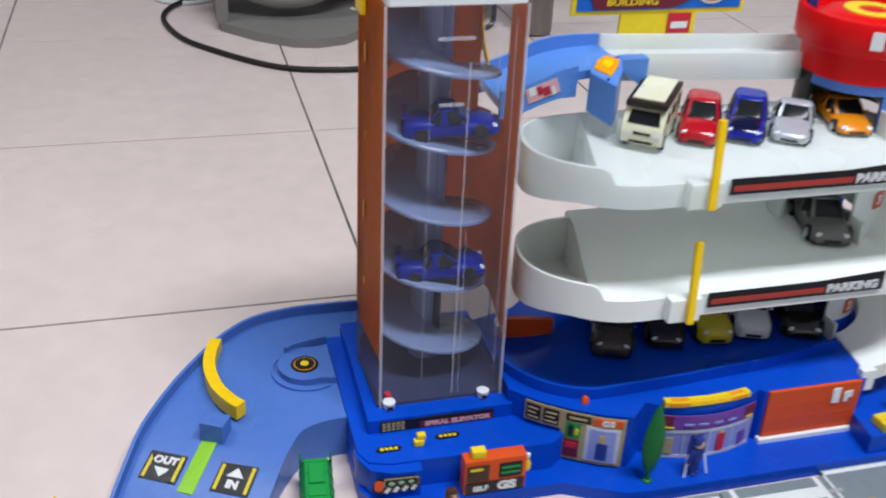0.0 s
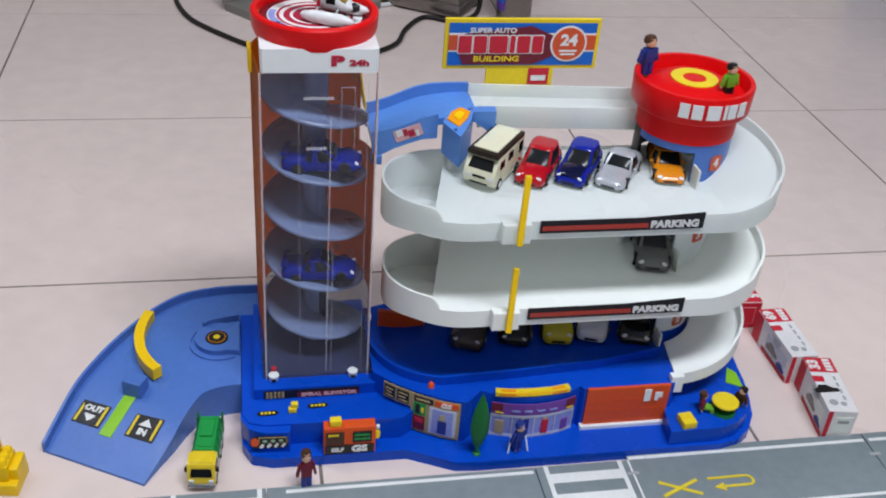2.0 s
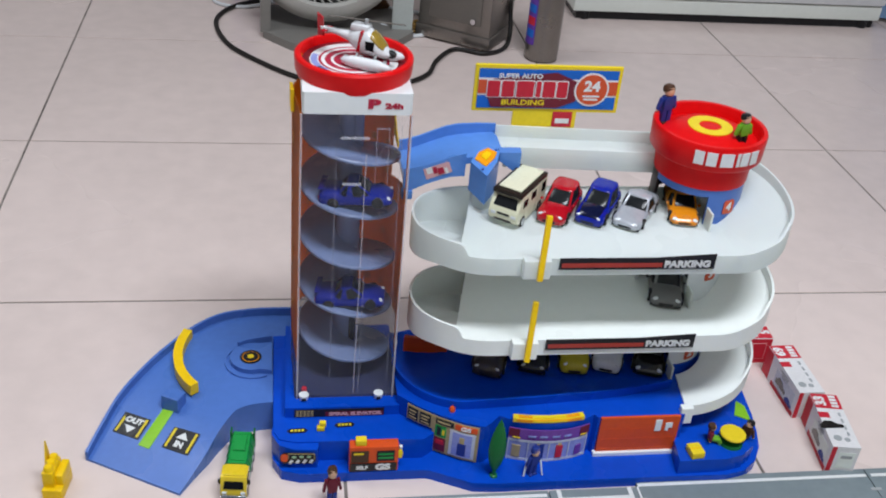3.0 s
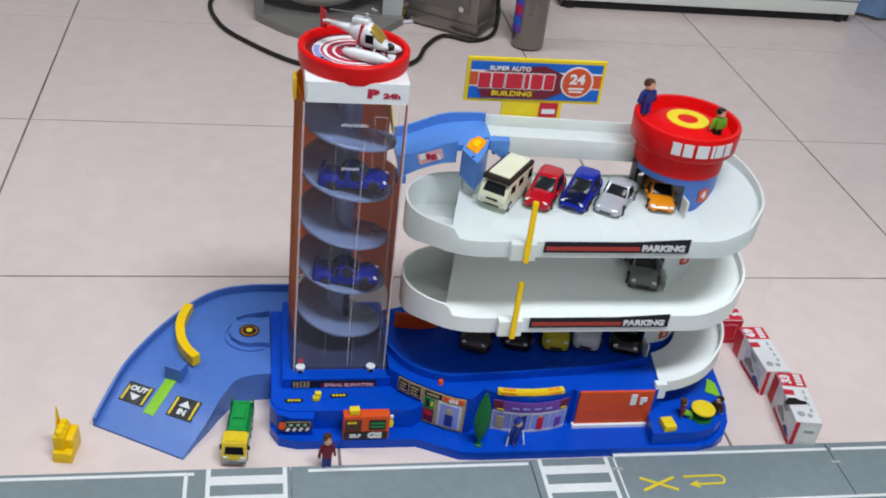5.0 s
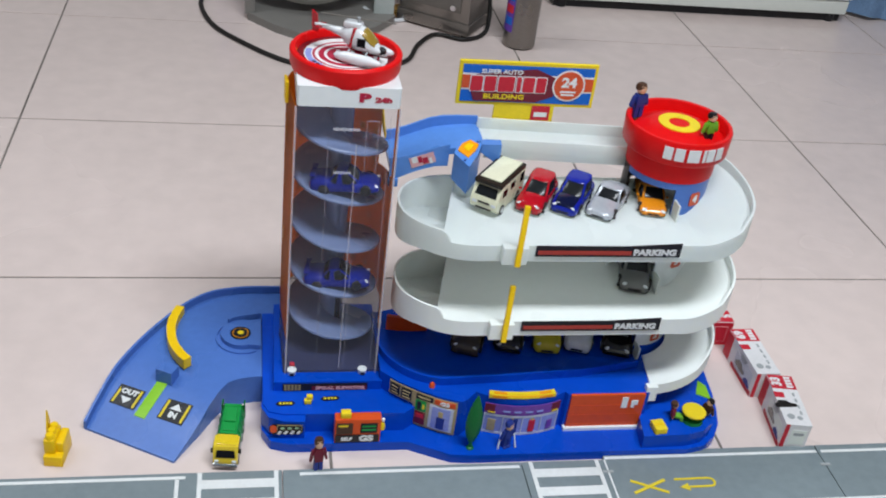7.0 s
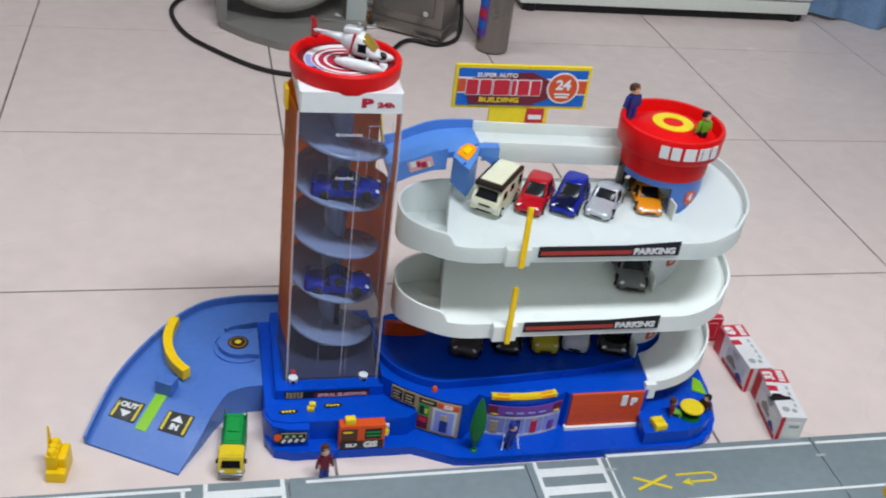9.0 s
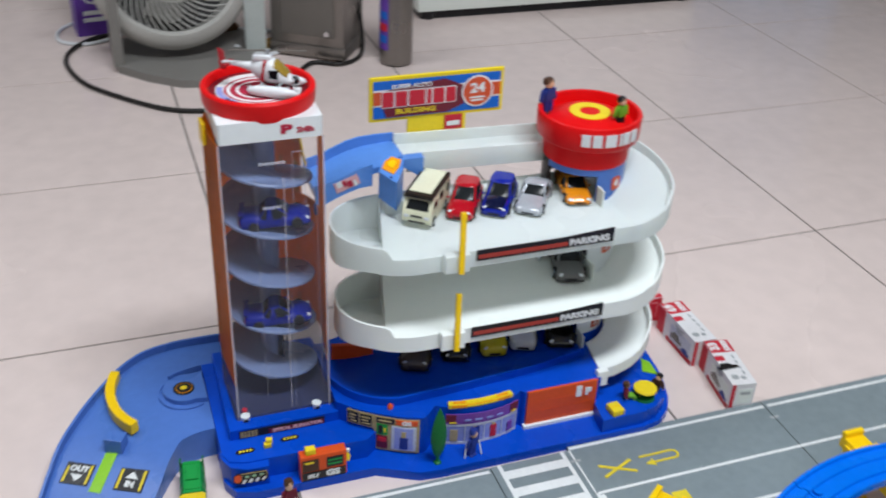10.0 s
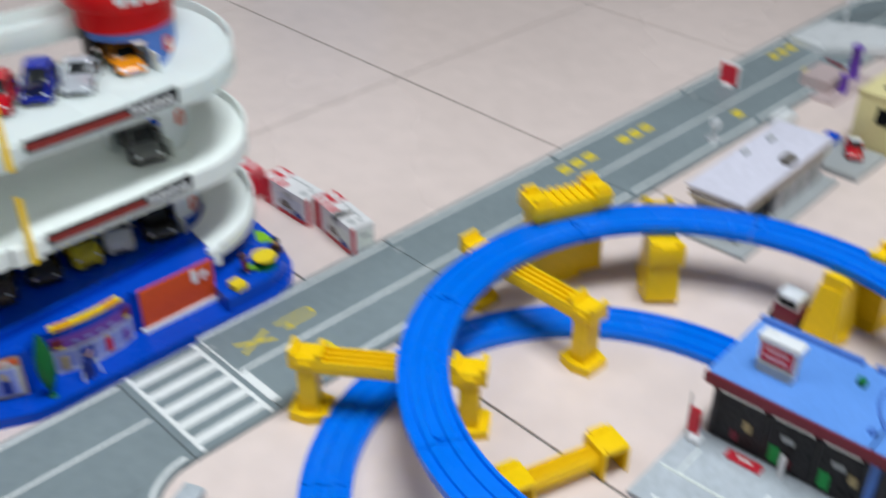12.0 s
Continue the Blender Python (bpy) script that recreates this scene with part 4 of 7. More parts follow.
so = spline(OUT + [(-0.0150, -0.0845, 0.038)], 6)
part("landing", prism([(-0.0735, -0.130), (-0.0735, -0.0845), (-0.0150, -0.0845), (-0.0150, -0.130)], 0.0, 0.0376), M_RAMP, ramp)
part("ramp_rim", wall([(p[0], p[1]) for p in so], 0.0, [p[2] + 0.009 for p in so], 0.003), M_RAMP, ramp, smooth=True)
GUIDE = spline([(-0.167, -0.123, 0), (-0.173, -0.143, 0), (-0.175, -0.165, 0), (-0.171, -0.19, 0), (-0.162, -0.209, 0), (-0.154, -0.2195, 0)], 5)
part("yellow_guide", wall([(p[0], p[1]) for p in GUIDE], 0.034, 0.047, 0.010), M_YELLOW, ramp, "yellow curved lane guide", smooth=True)
part("ramp_block", box(-0.010, 0.010, -0.008, 0.008, 0.02, 0.043, 0.001, m=pose(-0.175, -0.229, 0, 0, 0, -28)), M_RAMP, ramp)
isl = [(-0.095 + 0.024 * math.cos(radians(a)), -0.170 + 0.024 * math.sin(radians(a))) for a in range(70, 291, 10)] + [(-0.0735, -0.195), (-0.0735, -0.145)]
turnp = part("turn_island", prism(isl, 0.036, 0.0440, 0.0012), M_RAMP, ramp, smooth=True)
part("turn_ridge", wall([(-0.094 + 0.030 * math.cos(radians(a)), -0.172 + 0.030 * math.sin(radians(a))) for a in range(140, 301, 8)], 0.037, 0.0400, 0.0016), M_RAMP, turnp, smooth=True)
part("turn_step", wall([p[:2] for p in spline([(-0.1105, -0.151, 0), (-0.104, -0.1465, 0), (-0.092, -0.143, 0), (-0.0735, -0.139, 0)], 4)], 0.036, 0.0490, 0.0030), M_RAMP, turnp, smooth=True)
for r, c, z in ((0.0118, M_BLACK, 0.0446), (0.0092, M_GOLD, 0.0449), (0.0084, M_BLACK, 0.0452), (0.0036, M_SIGNY, 0.0455)):
    part("round_sticker", cyl(r, z - 0.0006, z, -0.0965, -0.172, 24), c, turnp)
PAIRS = list(zip(spline(OUT, 12), spline(INN, 12)))


def ramp_height(x, y):
    best = None
    for o, i in PAIRS:
        o, i = Vector(o), Vector(i)
        d = (i - o).xy
        v = min(max(((x - o.x) * d.x + (y - o.y) * d.y) / d.length_squared, 0), 1)
        q = o.lerp(i, v)
        e = (q.x - x) ** 2 + (q.y - y) ** 2
        if best is None or e < best[0]:
            best = (e, q.z)
    return best[1]


def drape(bm, x, y, rz, lift):
    """Turns a flat sticker, lays it at x, y and lets it follow the slope of the ramp."""
    bm.transform(pose(x, y, 0, 0, 0, rz))
    for v in bm.verts:
        v.co.z += ramp_height(v.co.x, v.co.y) + lift
    return bm


for nm, x, y in (("OUT", -0.217, -0.247), ("IN", -0.165, -0.2745)):
    s = part("lane_sign", drape(plate(0.031, 0.024, pose(0, 0, 0)), x, y, -29, 0.0004), M_BLACK, ramp, "black sticker lettered %s with an arrow" % nm)
    for k in (-1, 1):
        part("edge_bar", drape(plate(0.0026, 0.021, pose(k * 0.0125, 0, 0), 0.0004), x, y, -29, 0.0010), M_RYEL, s)
    up = 1 if nm == "IN" else -1
    part("lettering", drape(letters(nm, 0.0082, pose(0, -0.0052 * up, 0.0004), 0.0002, 0.0005, 1.15), x, y, -29, 0.0010), M_PAINT, s)
    part("arrow", drape(prism([(-0.007, 0.001 * up), (0.007, 0.001 * up), (0, 0.0085 * up)], 0, 0.0004), x, y, -29, 0.0010), M_PAINT, s)
part("green_strip", drape(plate(0.013, 0.05, pose(0, 0, 0)), -0.1905, -0.2525, -29, 0.0004), M_LIME, ramp, "green strip sticker")

# ---- toy road ----
road = thing("toy_road", 0.3, -0.42, 0, 0, "grey plastic toy road plates with white markings on tiles", "toy road")
RT = 0.005
Y0, Y1 = -0.492, -0.340
SEAMS = [-1.1, -0.66, -0.36, -0.052, 0.206, 0.301, 0.562, 0.862, 1.162, 1.462, 1.762, 2.062, 2.6]
for x0, x1 in zip(SEAMS, SEAMS[1:]):
    far = -0.352 if x1 < 0.31 else -0.340
    part("road_plate", prism([(x0 + 0.0006, Y0), (x0 + 0.0006, far), (x1 - 0.0006, far), (x1 - 0.0006, Y0)], 0, RT, 0.0008), M_ROAD, road)
    if x1 > 0.3:
        part("plate_peg", box(x1 - 0.006, x1 + 0.006, -0.372, -0.368, RT - 0.001, RT + 0.0006, 0.0003), M_GREYP, road)
part("road_plate", prism([(-0.05, -0.9), (-0.05, Y0 - 0.0006)] + [(0.2, Y0 - 0.0006)] + arc(0.2, -0.55, 0.058, 90, 180, 10)[1:] + [(0.142, -0.9)], 0, RT, 0.0008), M_ROAD, road, "branch road plate")


def mark(x0, x1, y0, y1, material=None, label=""):
    return part("road_marking", box(x0, x1, y0, y1, RT - 0.0005, RT + 0.0005), material or M_PAINT, road, label)


mark(-0.034, 0.203, -0.3605, -0.3565)
mark(-0.9, -0.15, -0.3605, -0.3565)
mark(-0.036, 0.203, -0.4215, -0.4185)
mark(0.302, 0.56, -0.352, -0.348)
mark(0.304, 2.5, -0.4235, -0.4200)
for x0, x1 in zip(SEAMS[6:], SEAMS[7:]):
    mark(x0 + 0.004, x1 - 0.004, -0.352, -0.348)
mark(0.40, 0.55, -0.482, -0.478)
for x0, x1 in zip(SEAMS[6:], SEAMS[7:]):
    mark(x0 + 0.004, x1 - 0.004, -0.482, -0.478)
# crossings
for x0, x1 in ((0.214, 0.294), (-0.138, -0.056)):
    mark(x0, x0 + 0.0045, -0.490, -0.3525)
    mark(x1 - 0.0045, x1, -0.490, -0.3525)
    for k in range(5):
        y = -0.363 - k * 0.0265
        mark(x0 + 0.0045, x1 - 0.0045, y - 0.012, y)
mark(0.300, 0.304, -0.480, -0.4215)
mark(0.304, 0.309, -0.480, -0.425)
mark(-0.160, -0.156, -0.42, -0.361)
mark(0.300, 0.302, -0.42, -0.352)
cv = arc(0.2, -0.55, 0.064, 90, 180, 14)
part("road_marking", wall(cv, RT - 0.0005, RT + 0.0006, 0.004), M_PAINT, road)
part("road_marking", wall([(0.136, -0.55), (0.136, -0.85)], RT - 0.0005, RT + 0.0006, 0.004), M_PAINT, road)
# yellow no-turn mark and lane words as bars
for a in (24, -26):
    part("road_marking", box(-0.0215, 0.0215, -0.0018, 0.0018, RT - 0.0005, RT + 0.0006 + (0.0003 if a > 0 else 0), m=pose(0.341, -0.394, 0, 0, 0, a)), M_RYEL, road, "yellow printed cross")
U = [(0.372, -0.3850), (0.411, -0.3845)] + arc(0.412, -0.3905, 0.0058, 85, -85, 8) + [(0.3853, -0.3965)]
part("road_marking", wall(U, RT - 0.0005, RT + 0.0006, 0.0028), M_RYEL, road, "yellow printed turn arrow")
part("road_marking", prism([(0.386, -0.402), (0.386, -0.391), (0.375, -0.3965)], RT - 0.0005, RT + 0.0006), M_RYEL, road)
for x, y, n in ((0.415, -0.452, 1), (0.875, -0.382, 3), (1.0, -0.384, 3), (1.185, -0.45, 1), (1.41, -0.376, 3), (1.397, -0.4445, 1)):
    for k in range(n):
        part("road_marking", box(x + k * 0.026 - 0.036, x + k * 0.026 - 0.018, y - 0.008, y + 0.008, RT - 0.0005, RT + 0.0006), M_RYEL, road, "yellow printed bars")

# ---- toy railway ----
def rail_arc(bm, cx, cy, r, z, a0, a1, n=18, w=0.046):
    """A curved piece of track: a floor, two edge ribs and two pairs of wheel grooves."""
    h = 0.009
    prof = [(-w / 2, 0), (-w / 2, h), (-w / 2 + 0.0035, h), (-w / 2 + 0.0045, h - 0.003), (-w / 2 + 0.010, h - 0.003), (-w / 2 + 0.011, h - 0.0005), (-0.0055, h - 0.0005), (-0.0045, h - 0.0028),
            (0.0045, h - 0.0028), (0.0055, h - 0.0005), (w / 2 - 0.011, h - 0.0005), (w / 2 - 0.010, h - 0.003), (w / 2 - 0.0045, h - 0.003), (w / 2 - 0.0035, h), (w / 2, h), (w / 2, 0)]
    rings = []
    for i in range(n + 1):
        a = radians(a0 + (a1 - a0) * i / n)
        rings.append([(cx + (r + o) * math.cos(a), cy + (r + o) * math.sin(a), z + q) for o, q in prof])
    return loft(rings, bm)


UP, LO = (0.555, -0.786, 0.251, 0.076), (0.437, -0.769, 0.2385, 0.0)
upper = thing("toy_rail_loop", UP[0], UP[1], UP[3], 0, "raised bright blue plastic toy rail curve on yellow piers", "toy rails", "toy rails")
lower = thing("toy_rail_loop", LO[0], LO[1], 0, 0, "bright blue plastic toy rail curve lying on tiles", "toy rails", "toy rails")
for k in range(5):
    p = part("rail_piece", rail_arc(None, *UP[:3], UP[3], -22.5 + 45 * k + 0.12, 22.5 + 45 * k - 0.12), M_RAIL, upper)
    a = radians(22.5 + 45 * k)
    part("joint", cyl(0.0045, 0.0835, 0.0852, UP[0] + (UP[2] - 0.0) * math.cos(a - 0.03), UP[1] + UP[2] * math.sin(a - 0.03), 14), M_RAIL, p)
for k in range(4):
    p = part("rail_piece", rail_arc(None, *LO[:3], LO[3], 45 * k + 0.12, 45 + 45 * k - 0.12), M_RAIL, lower)


def feet(parent, x, y, rz, size=1.0):
    b = prism([(-0.019 * size, -0.014 * size), (0.0, -0.019 * size), (0.019 * size, -0.014 * size), (0.019 * size, 0.014 * size), (0.0, 0.019 * size), (-0.019 * size, 0.014 * size)], 0, 0.010, 0.0015)
    part("foot", join(None, b, pose(x, y, 0, 0, 0, rz)), M_YELLOW, parent, smooth=True)


def head(parent, x, y, rz, z):
    """The notched head that grips the track."""
    b = box(-0.016, 0.016, -0.012, 0.012, z - 0.014, z, 0.0015)
    box(-0.016, -0.010, -0.012, 0.012, z - 0.002, z + 0.006, 0.001, b)
    box(0.010, 0.016, -0.012, 0.012, z - 0.002, z + 0.006, 0.001, b)
    box(-0.005, 0.005, -0.015, 0.015, z - 0.010, z - 0.004, 0.001, b)
    part("head", join(None, b, pose(x, y, 0, 0, 0, rz)), M_YELLOW, parent, smooth=True)


def girder_pier(x0, y0, x1, y1, h=0.075):
    """A wide pier: a ribbed beam on two legs."""
    cx, cy = (x0 + x1) / 2, (y0 + y1) / 2
    rz = math.degrees(math.atan2(y1 - y0, x1 - x0))
    ln = math.hypot(x1 - x0, y1 - y0)
    t = thing("toy_bridge_pier", cx, cy, 0, 0, "wide yellow plastic toy bridge pier with ribbed beam", "toy pier", "yellow piers")
    b = box(-ln / 2 - 0.008, ln / 2 + 0.008, -0.013, 0.013, h - 0.016, h - 0.006, 0.001)
    for k in range(4):
        box(-ln / 2 - 0.006, ln / 2 + 0.006, -0.0125 + k * 0.0072, -0.0098 + k * 0.0072, h - 0.008, h - 0.002, 0.0006, b)
    part("beam", join(None, b, pose(cx, cy, 0, 0, 0, rz)), M_YELLOW, t, smooth=True)
    for x, y in ((x0, y0), (x1, y1)):
        part("leg", box(-0.009, 0.009, -0.011, 0.011, 0.006, h - 0.010, 0.0015, m=pose(x, y, 0, 0, 0, rz)), M_YELLOW, t, smooth=True)
        feet(t, x, y, rz)
        head(t, x, y, rz, h)
    return t


girder_pier(0.322, -0.513, 0.414, -0.632)
girder_pier(0.563, -0.497, 0.562, -0.647)


def block_pier(x, y, rz, h, w, d, spread=0.0):
    t = thing("toy_bridge_pier", x, y, 0, 0, "yellow plastic toy bridge pier block standing on tiles", "toy pier", "yellow piers")
    lo = [(-w / 2 - spread, -d / 2 - spread), (w / 2 + spread, -d / 2 - spread), (w / 2 + spread, d / 2 + spread), (-w / 2 - spread, d / 2 + spread)]
    hi = [(-w / 2, -d / 2), (w / 2, -d / 2), (w / 2, d / 2), (-w / 2, d / 2)]
    b = loft([[(p[0], p[1], 0.006) for p in lo], [(p[0], p[1], h - 0.008) for p in hi]])
    sharp_bevel(b, 0.002)
    part("shaft", join(None, b, pose(x, y, 0, 0, 0, rz)), M_YELLOW, t, smooth=True)
    feet(t, x, y, rz, 0.95 + spread * 40)
    if w < 0.045:
        head(t, x, y, rz, h)
    return t


saddle = block_pier(0.7185, -0.6235, 45, 0.078, 0.050, 0.029, 0.004)
DM = pose(0.7185, -0.6235, 0, 0, 0, 45)
part("inner_head", box(-0.030, -0.020, -0.0195, 0.0195, 0.052, 0.0755, 0.0015, m=DM), M_YELLOW, saddle, smooth=True)
part("outer_head", box(0.0450, 0.0500, -0.0185, 0.0185, 0.060, 0.0870, 0.0012, m=DM), M_YELLOW, saddle, smooth=True)
part("head_floor", box(-0.024, 0.0470, -0.0160, 0.0160, 0.060, 0.0715, 0.0012, m=DM), M_YELLOW, saddle, smooth=True)
for sy in (-1, 1):
    part("lug", box(-0.029, -0.023, sy * 0.0135 - 0.0045, sy * 0.0135 + 0.0045, 0.074, 0.0800, 0.001, m=DM), M_YELLOW, saddle, smooth=True)
    part("lug", box(0.0452, 0.0498, sy * 0.0125 - 0.0045, sy * 0.0125 + 0.0045, 0.086, 0.0915, 0.001, m=DM), M_YELLOW, saddle, smooth=True)
block_pier(0.782, -0.795, 0, 0.075, 0.036, 0.026, 0.006)
block_pier(0.838, -0.813, 0, 0.082, 0.030, 0.026, 0.005)
stack = block_pier(0.668, -0.527, -22, 0.095, 0.085, 0.03)
SM = pose(0.668, -0.527, 0, 0, 0, -22)
tp = part("top_girder", box(-0.044, 0.044, -0.018, 0.018, 0.086, 0.103, 0.002, m=SM), M_YELLOW, stack, smooth=True)
for x in (-0.0365, 0.0365):
    part("end_block", box(x - 0.011, x + 0.011, -0.021, 0.021, 0.090, 0.1085, 0.002, m=SM), M_YELLOW, tp, smooth=True)
    for y in (-0.014, 0.014):
        part("lug", box(x - 0.008, x + 0.008, y - 0.004, y + 0.004, 0.1085, 0.114, 0.0012, m=SM), M_YELLOW, tp, smooth=True)
for k in range(5):
    part("rib", box(-0.0225 + k * 0.0098, -0.0175 + k * 0.0098, -0.0170, 0.0170, 0.102, 0.1055, 0.001, m=SM), M_YELLOW, tp, smooth=True)

# a loose girder on the tiles
loose = thing("toy_girder", 0.4215, -0.7355, 0, 0, "loose yellow plastic girder lying on the tiles", "toy girder")
LM = pose(0.4215, -0.7355, 0, 0, 0, -17)
part("beam", box(-0.036, 0.036, -0.010, 0.010, 0.010, 0.020, 0.001, m=LM), M_YELLOW, loose, smooth=True)
for k in range(3):
    part("rib", box(-0.035, 0.035, -0.0085 + k * 0.007, -0.0055 + k * 0.007, 0.0195, 0.0245, 0.0005, m=LM), M_YELLOW, loose)
ends = []
for sx in (-1, 1):
    cup = [(0.034, -0.016), (0.0375, -0.016), (0.0375, 0.0125), (0.0585, 0.0125), (0.0585, -0.016), (0.062, -0.016), (0.062, 0.016), (0.034, 0.016)]
    c = part("end_cup", join(None, prism([(sx * x, y) for x, y in (cup if sx > 0 else cup[::-1])], 0.0, 0.0275), LM), M_YELLOW, loose)
    part("cup_top", box(sx * 0.048 - 0.0138, sx * 0.048 + 0.0138, -0.0157, 0.0157, 0.0270, 0.0305, 0.0008, m=LM), M_YELLOW, c, smooth=True)
    ends.append(c)
eb, cb = ends
for x, own in ((-0.0475, eb), (0.047, cb)):
    for y in (-0.0135, 0.0135):
        part("lug", box(x - 0.009, x + 0.009, y - 0.0035, y + 0.0035, 0.0275, 0.0325, 0.001, m=LM), M_YELLOW, own, smooth=True)


# ---- toy vehicles ----
def ring_at(x, w, zb, zs, zt):
    """A rounded cross-section of a car body."""
    low = zb + (zs - zb) * 0.42
    pts = [(x, -w * 0.88, zb), (x, -w * 0.985, zb + (zs - zb) * 0.16)]
    for k in range(15):
        a = math.pi * k / 14
        c, q = -math.cos(a), math.sin(a)
        pts.append((x, w * math.copysign(abs(c) ** 0.62, c), low + (zt * 1.04 - low) * q ** 0.72))
    return pts + [(x, w * 0.985, zb + (zs - zb) * 0.16), (x, w * 0.88, zb)]


def crown(row, share):
    """The height of the body's top at a share of its half width."""
    x, w, zb, zs, zt = row
    low = zb + (zs - zb) * 0.42
    return low + (zt * 1.04 - low) * math.sin(math.acos(share ** (1 / 0.62))) ** 0.72


def blob(rx, ry, rz, m, n=12):
    """A rounded lens-like lump."""
    b = lathe([(0, -1), (0.5, -0.86), (0.86, -0.5), (1, 0), (0.86, 0.5), (0.5, 0.86), (0, 1)], n=n)
    b.transform(m @ Matrix.Diagonal((rx, ry, rz, 1)))
    return b


SHAPES = {
    "hatchback": dict(body=[(-0.5, 0.40, 0.16, 0.44, 0.46), (-0.485, 0.46, 0.12, 0.54, 0.57), (-0.4, 0.5, 0.1, 0.57, 0.61), (-0.1, 0.5, 0.1, 0.57, 0.61), (0.15, 0.5, 0.1, 0.56, 0.60), (0.28, 0.49, 0.1, 0.53, 0.58), (0.38, 0.475, 0.1, 0.48, 0.53), (0.45, 0.43, 0.1, 0.42, 0.465), (0.485, 0.365, 0.11, 0.36, 0.39), (0.5, 0.27, 0.15, 0.29, 0.32)],
                      cab=(-0.47, 0.24, -0.40, 0.0), wheels=(-0.3, 0.28), lamp=(0.435, 0.47, 0.28, 0.37, 0.45)),
    "coupe": dict(body=[(-0.5, 0.40, 0.16, 0.48, 0.52), (-0.48, 0.46, 0.12, 0.56, 0.62), (-0.35, 0.5, 0.1, 0.58, 0.64), (-0.1, 0.49, 0.1, 0.57, 0.62), (0.12, 0.49, 0.1, 0.55, 0.60), (0.28, 0.49, 0.1, 0.50, 0.55), (0.39, 0.465, 0.1, 0.44, 0.49), (0.455, 0.415, 0.1, 0.38, 0.42), (0.488, 0.35, 0.12, 0.32, 0.35), (0.5, 0.25, 0.16, 0.27, 0.29)],
                  cab=(-0.36, 0.16, -0.2, 0.0), wheels=(-0.29, 0.29), lamp=(0.44, 0.473, 0.27, 0.33, 0.41)),
    "sports": dict(body=[(-0.5, 0.42, 0.2, 0.52, 0.6), (-0.46, 0.48, 0.12, 0.6, 0.7), (-0.3, 0.5, 0.1, 0.62, 0.72), (-0.05, 0.47, 0.1, 0.58, 0.64), (0.15, 0.48, 0.1, 0.54, 0.58), (0.33, 0.49, 0.1, 0.48, 0.52), (0.45, 0.43, 0.1, 0.36, 0.4), (0.5, 0.34, 0.14, 0.26, 0.28)],
                   cab=(-0.26, 0.22, -0.12, 0.04), wheels=(-0.3, 0.31), lamp=(0.43, 0.478, 0.30, 0.30, 0.395)),
}


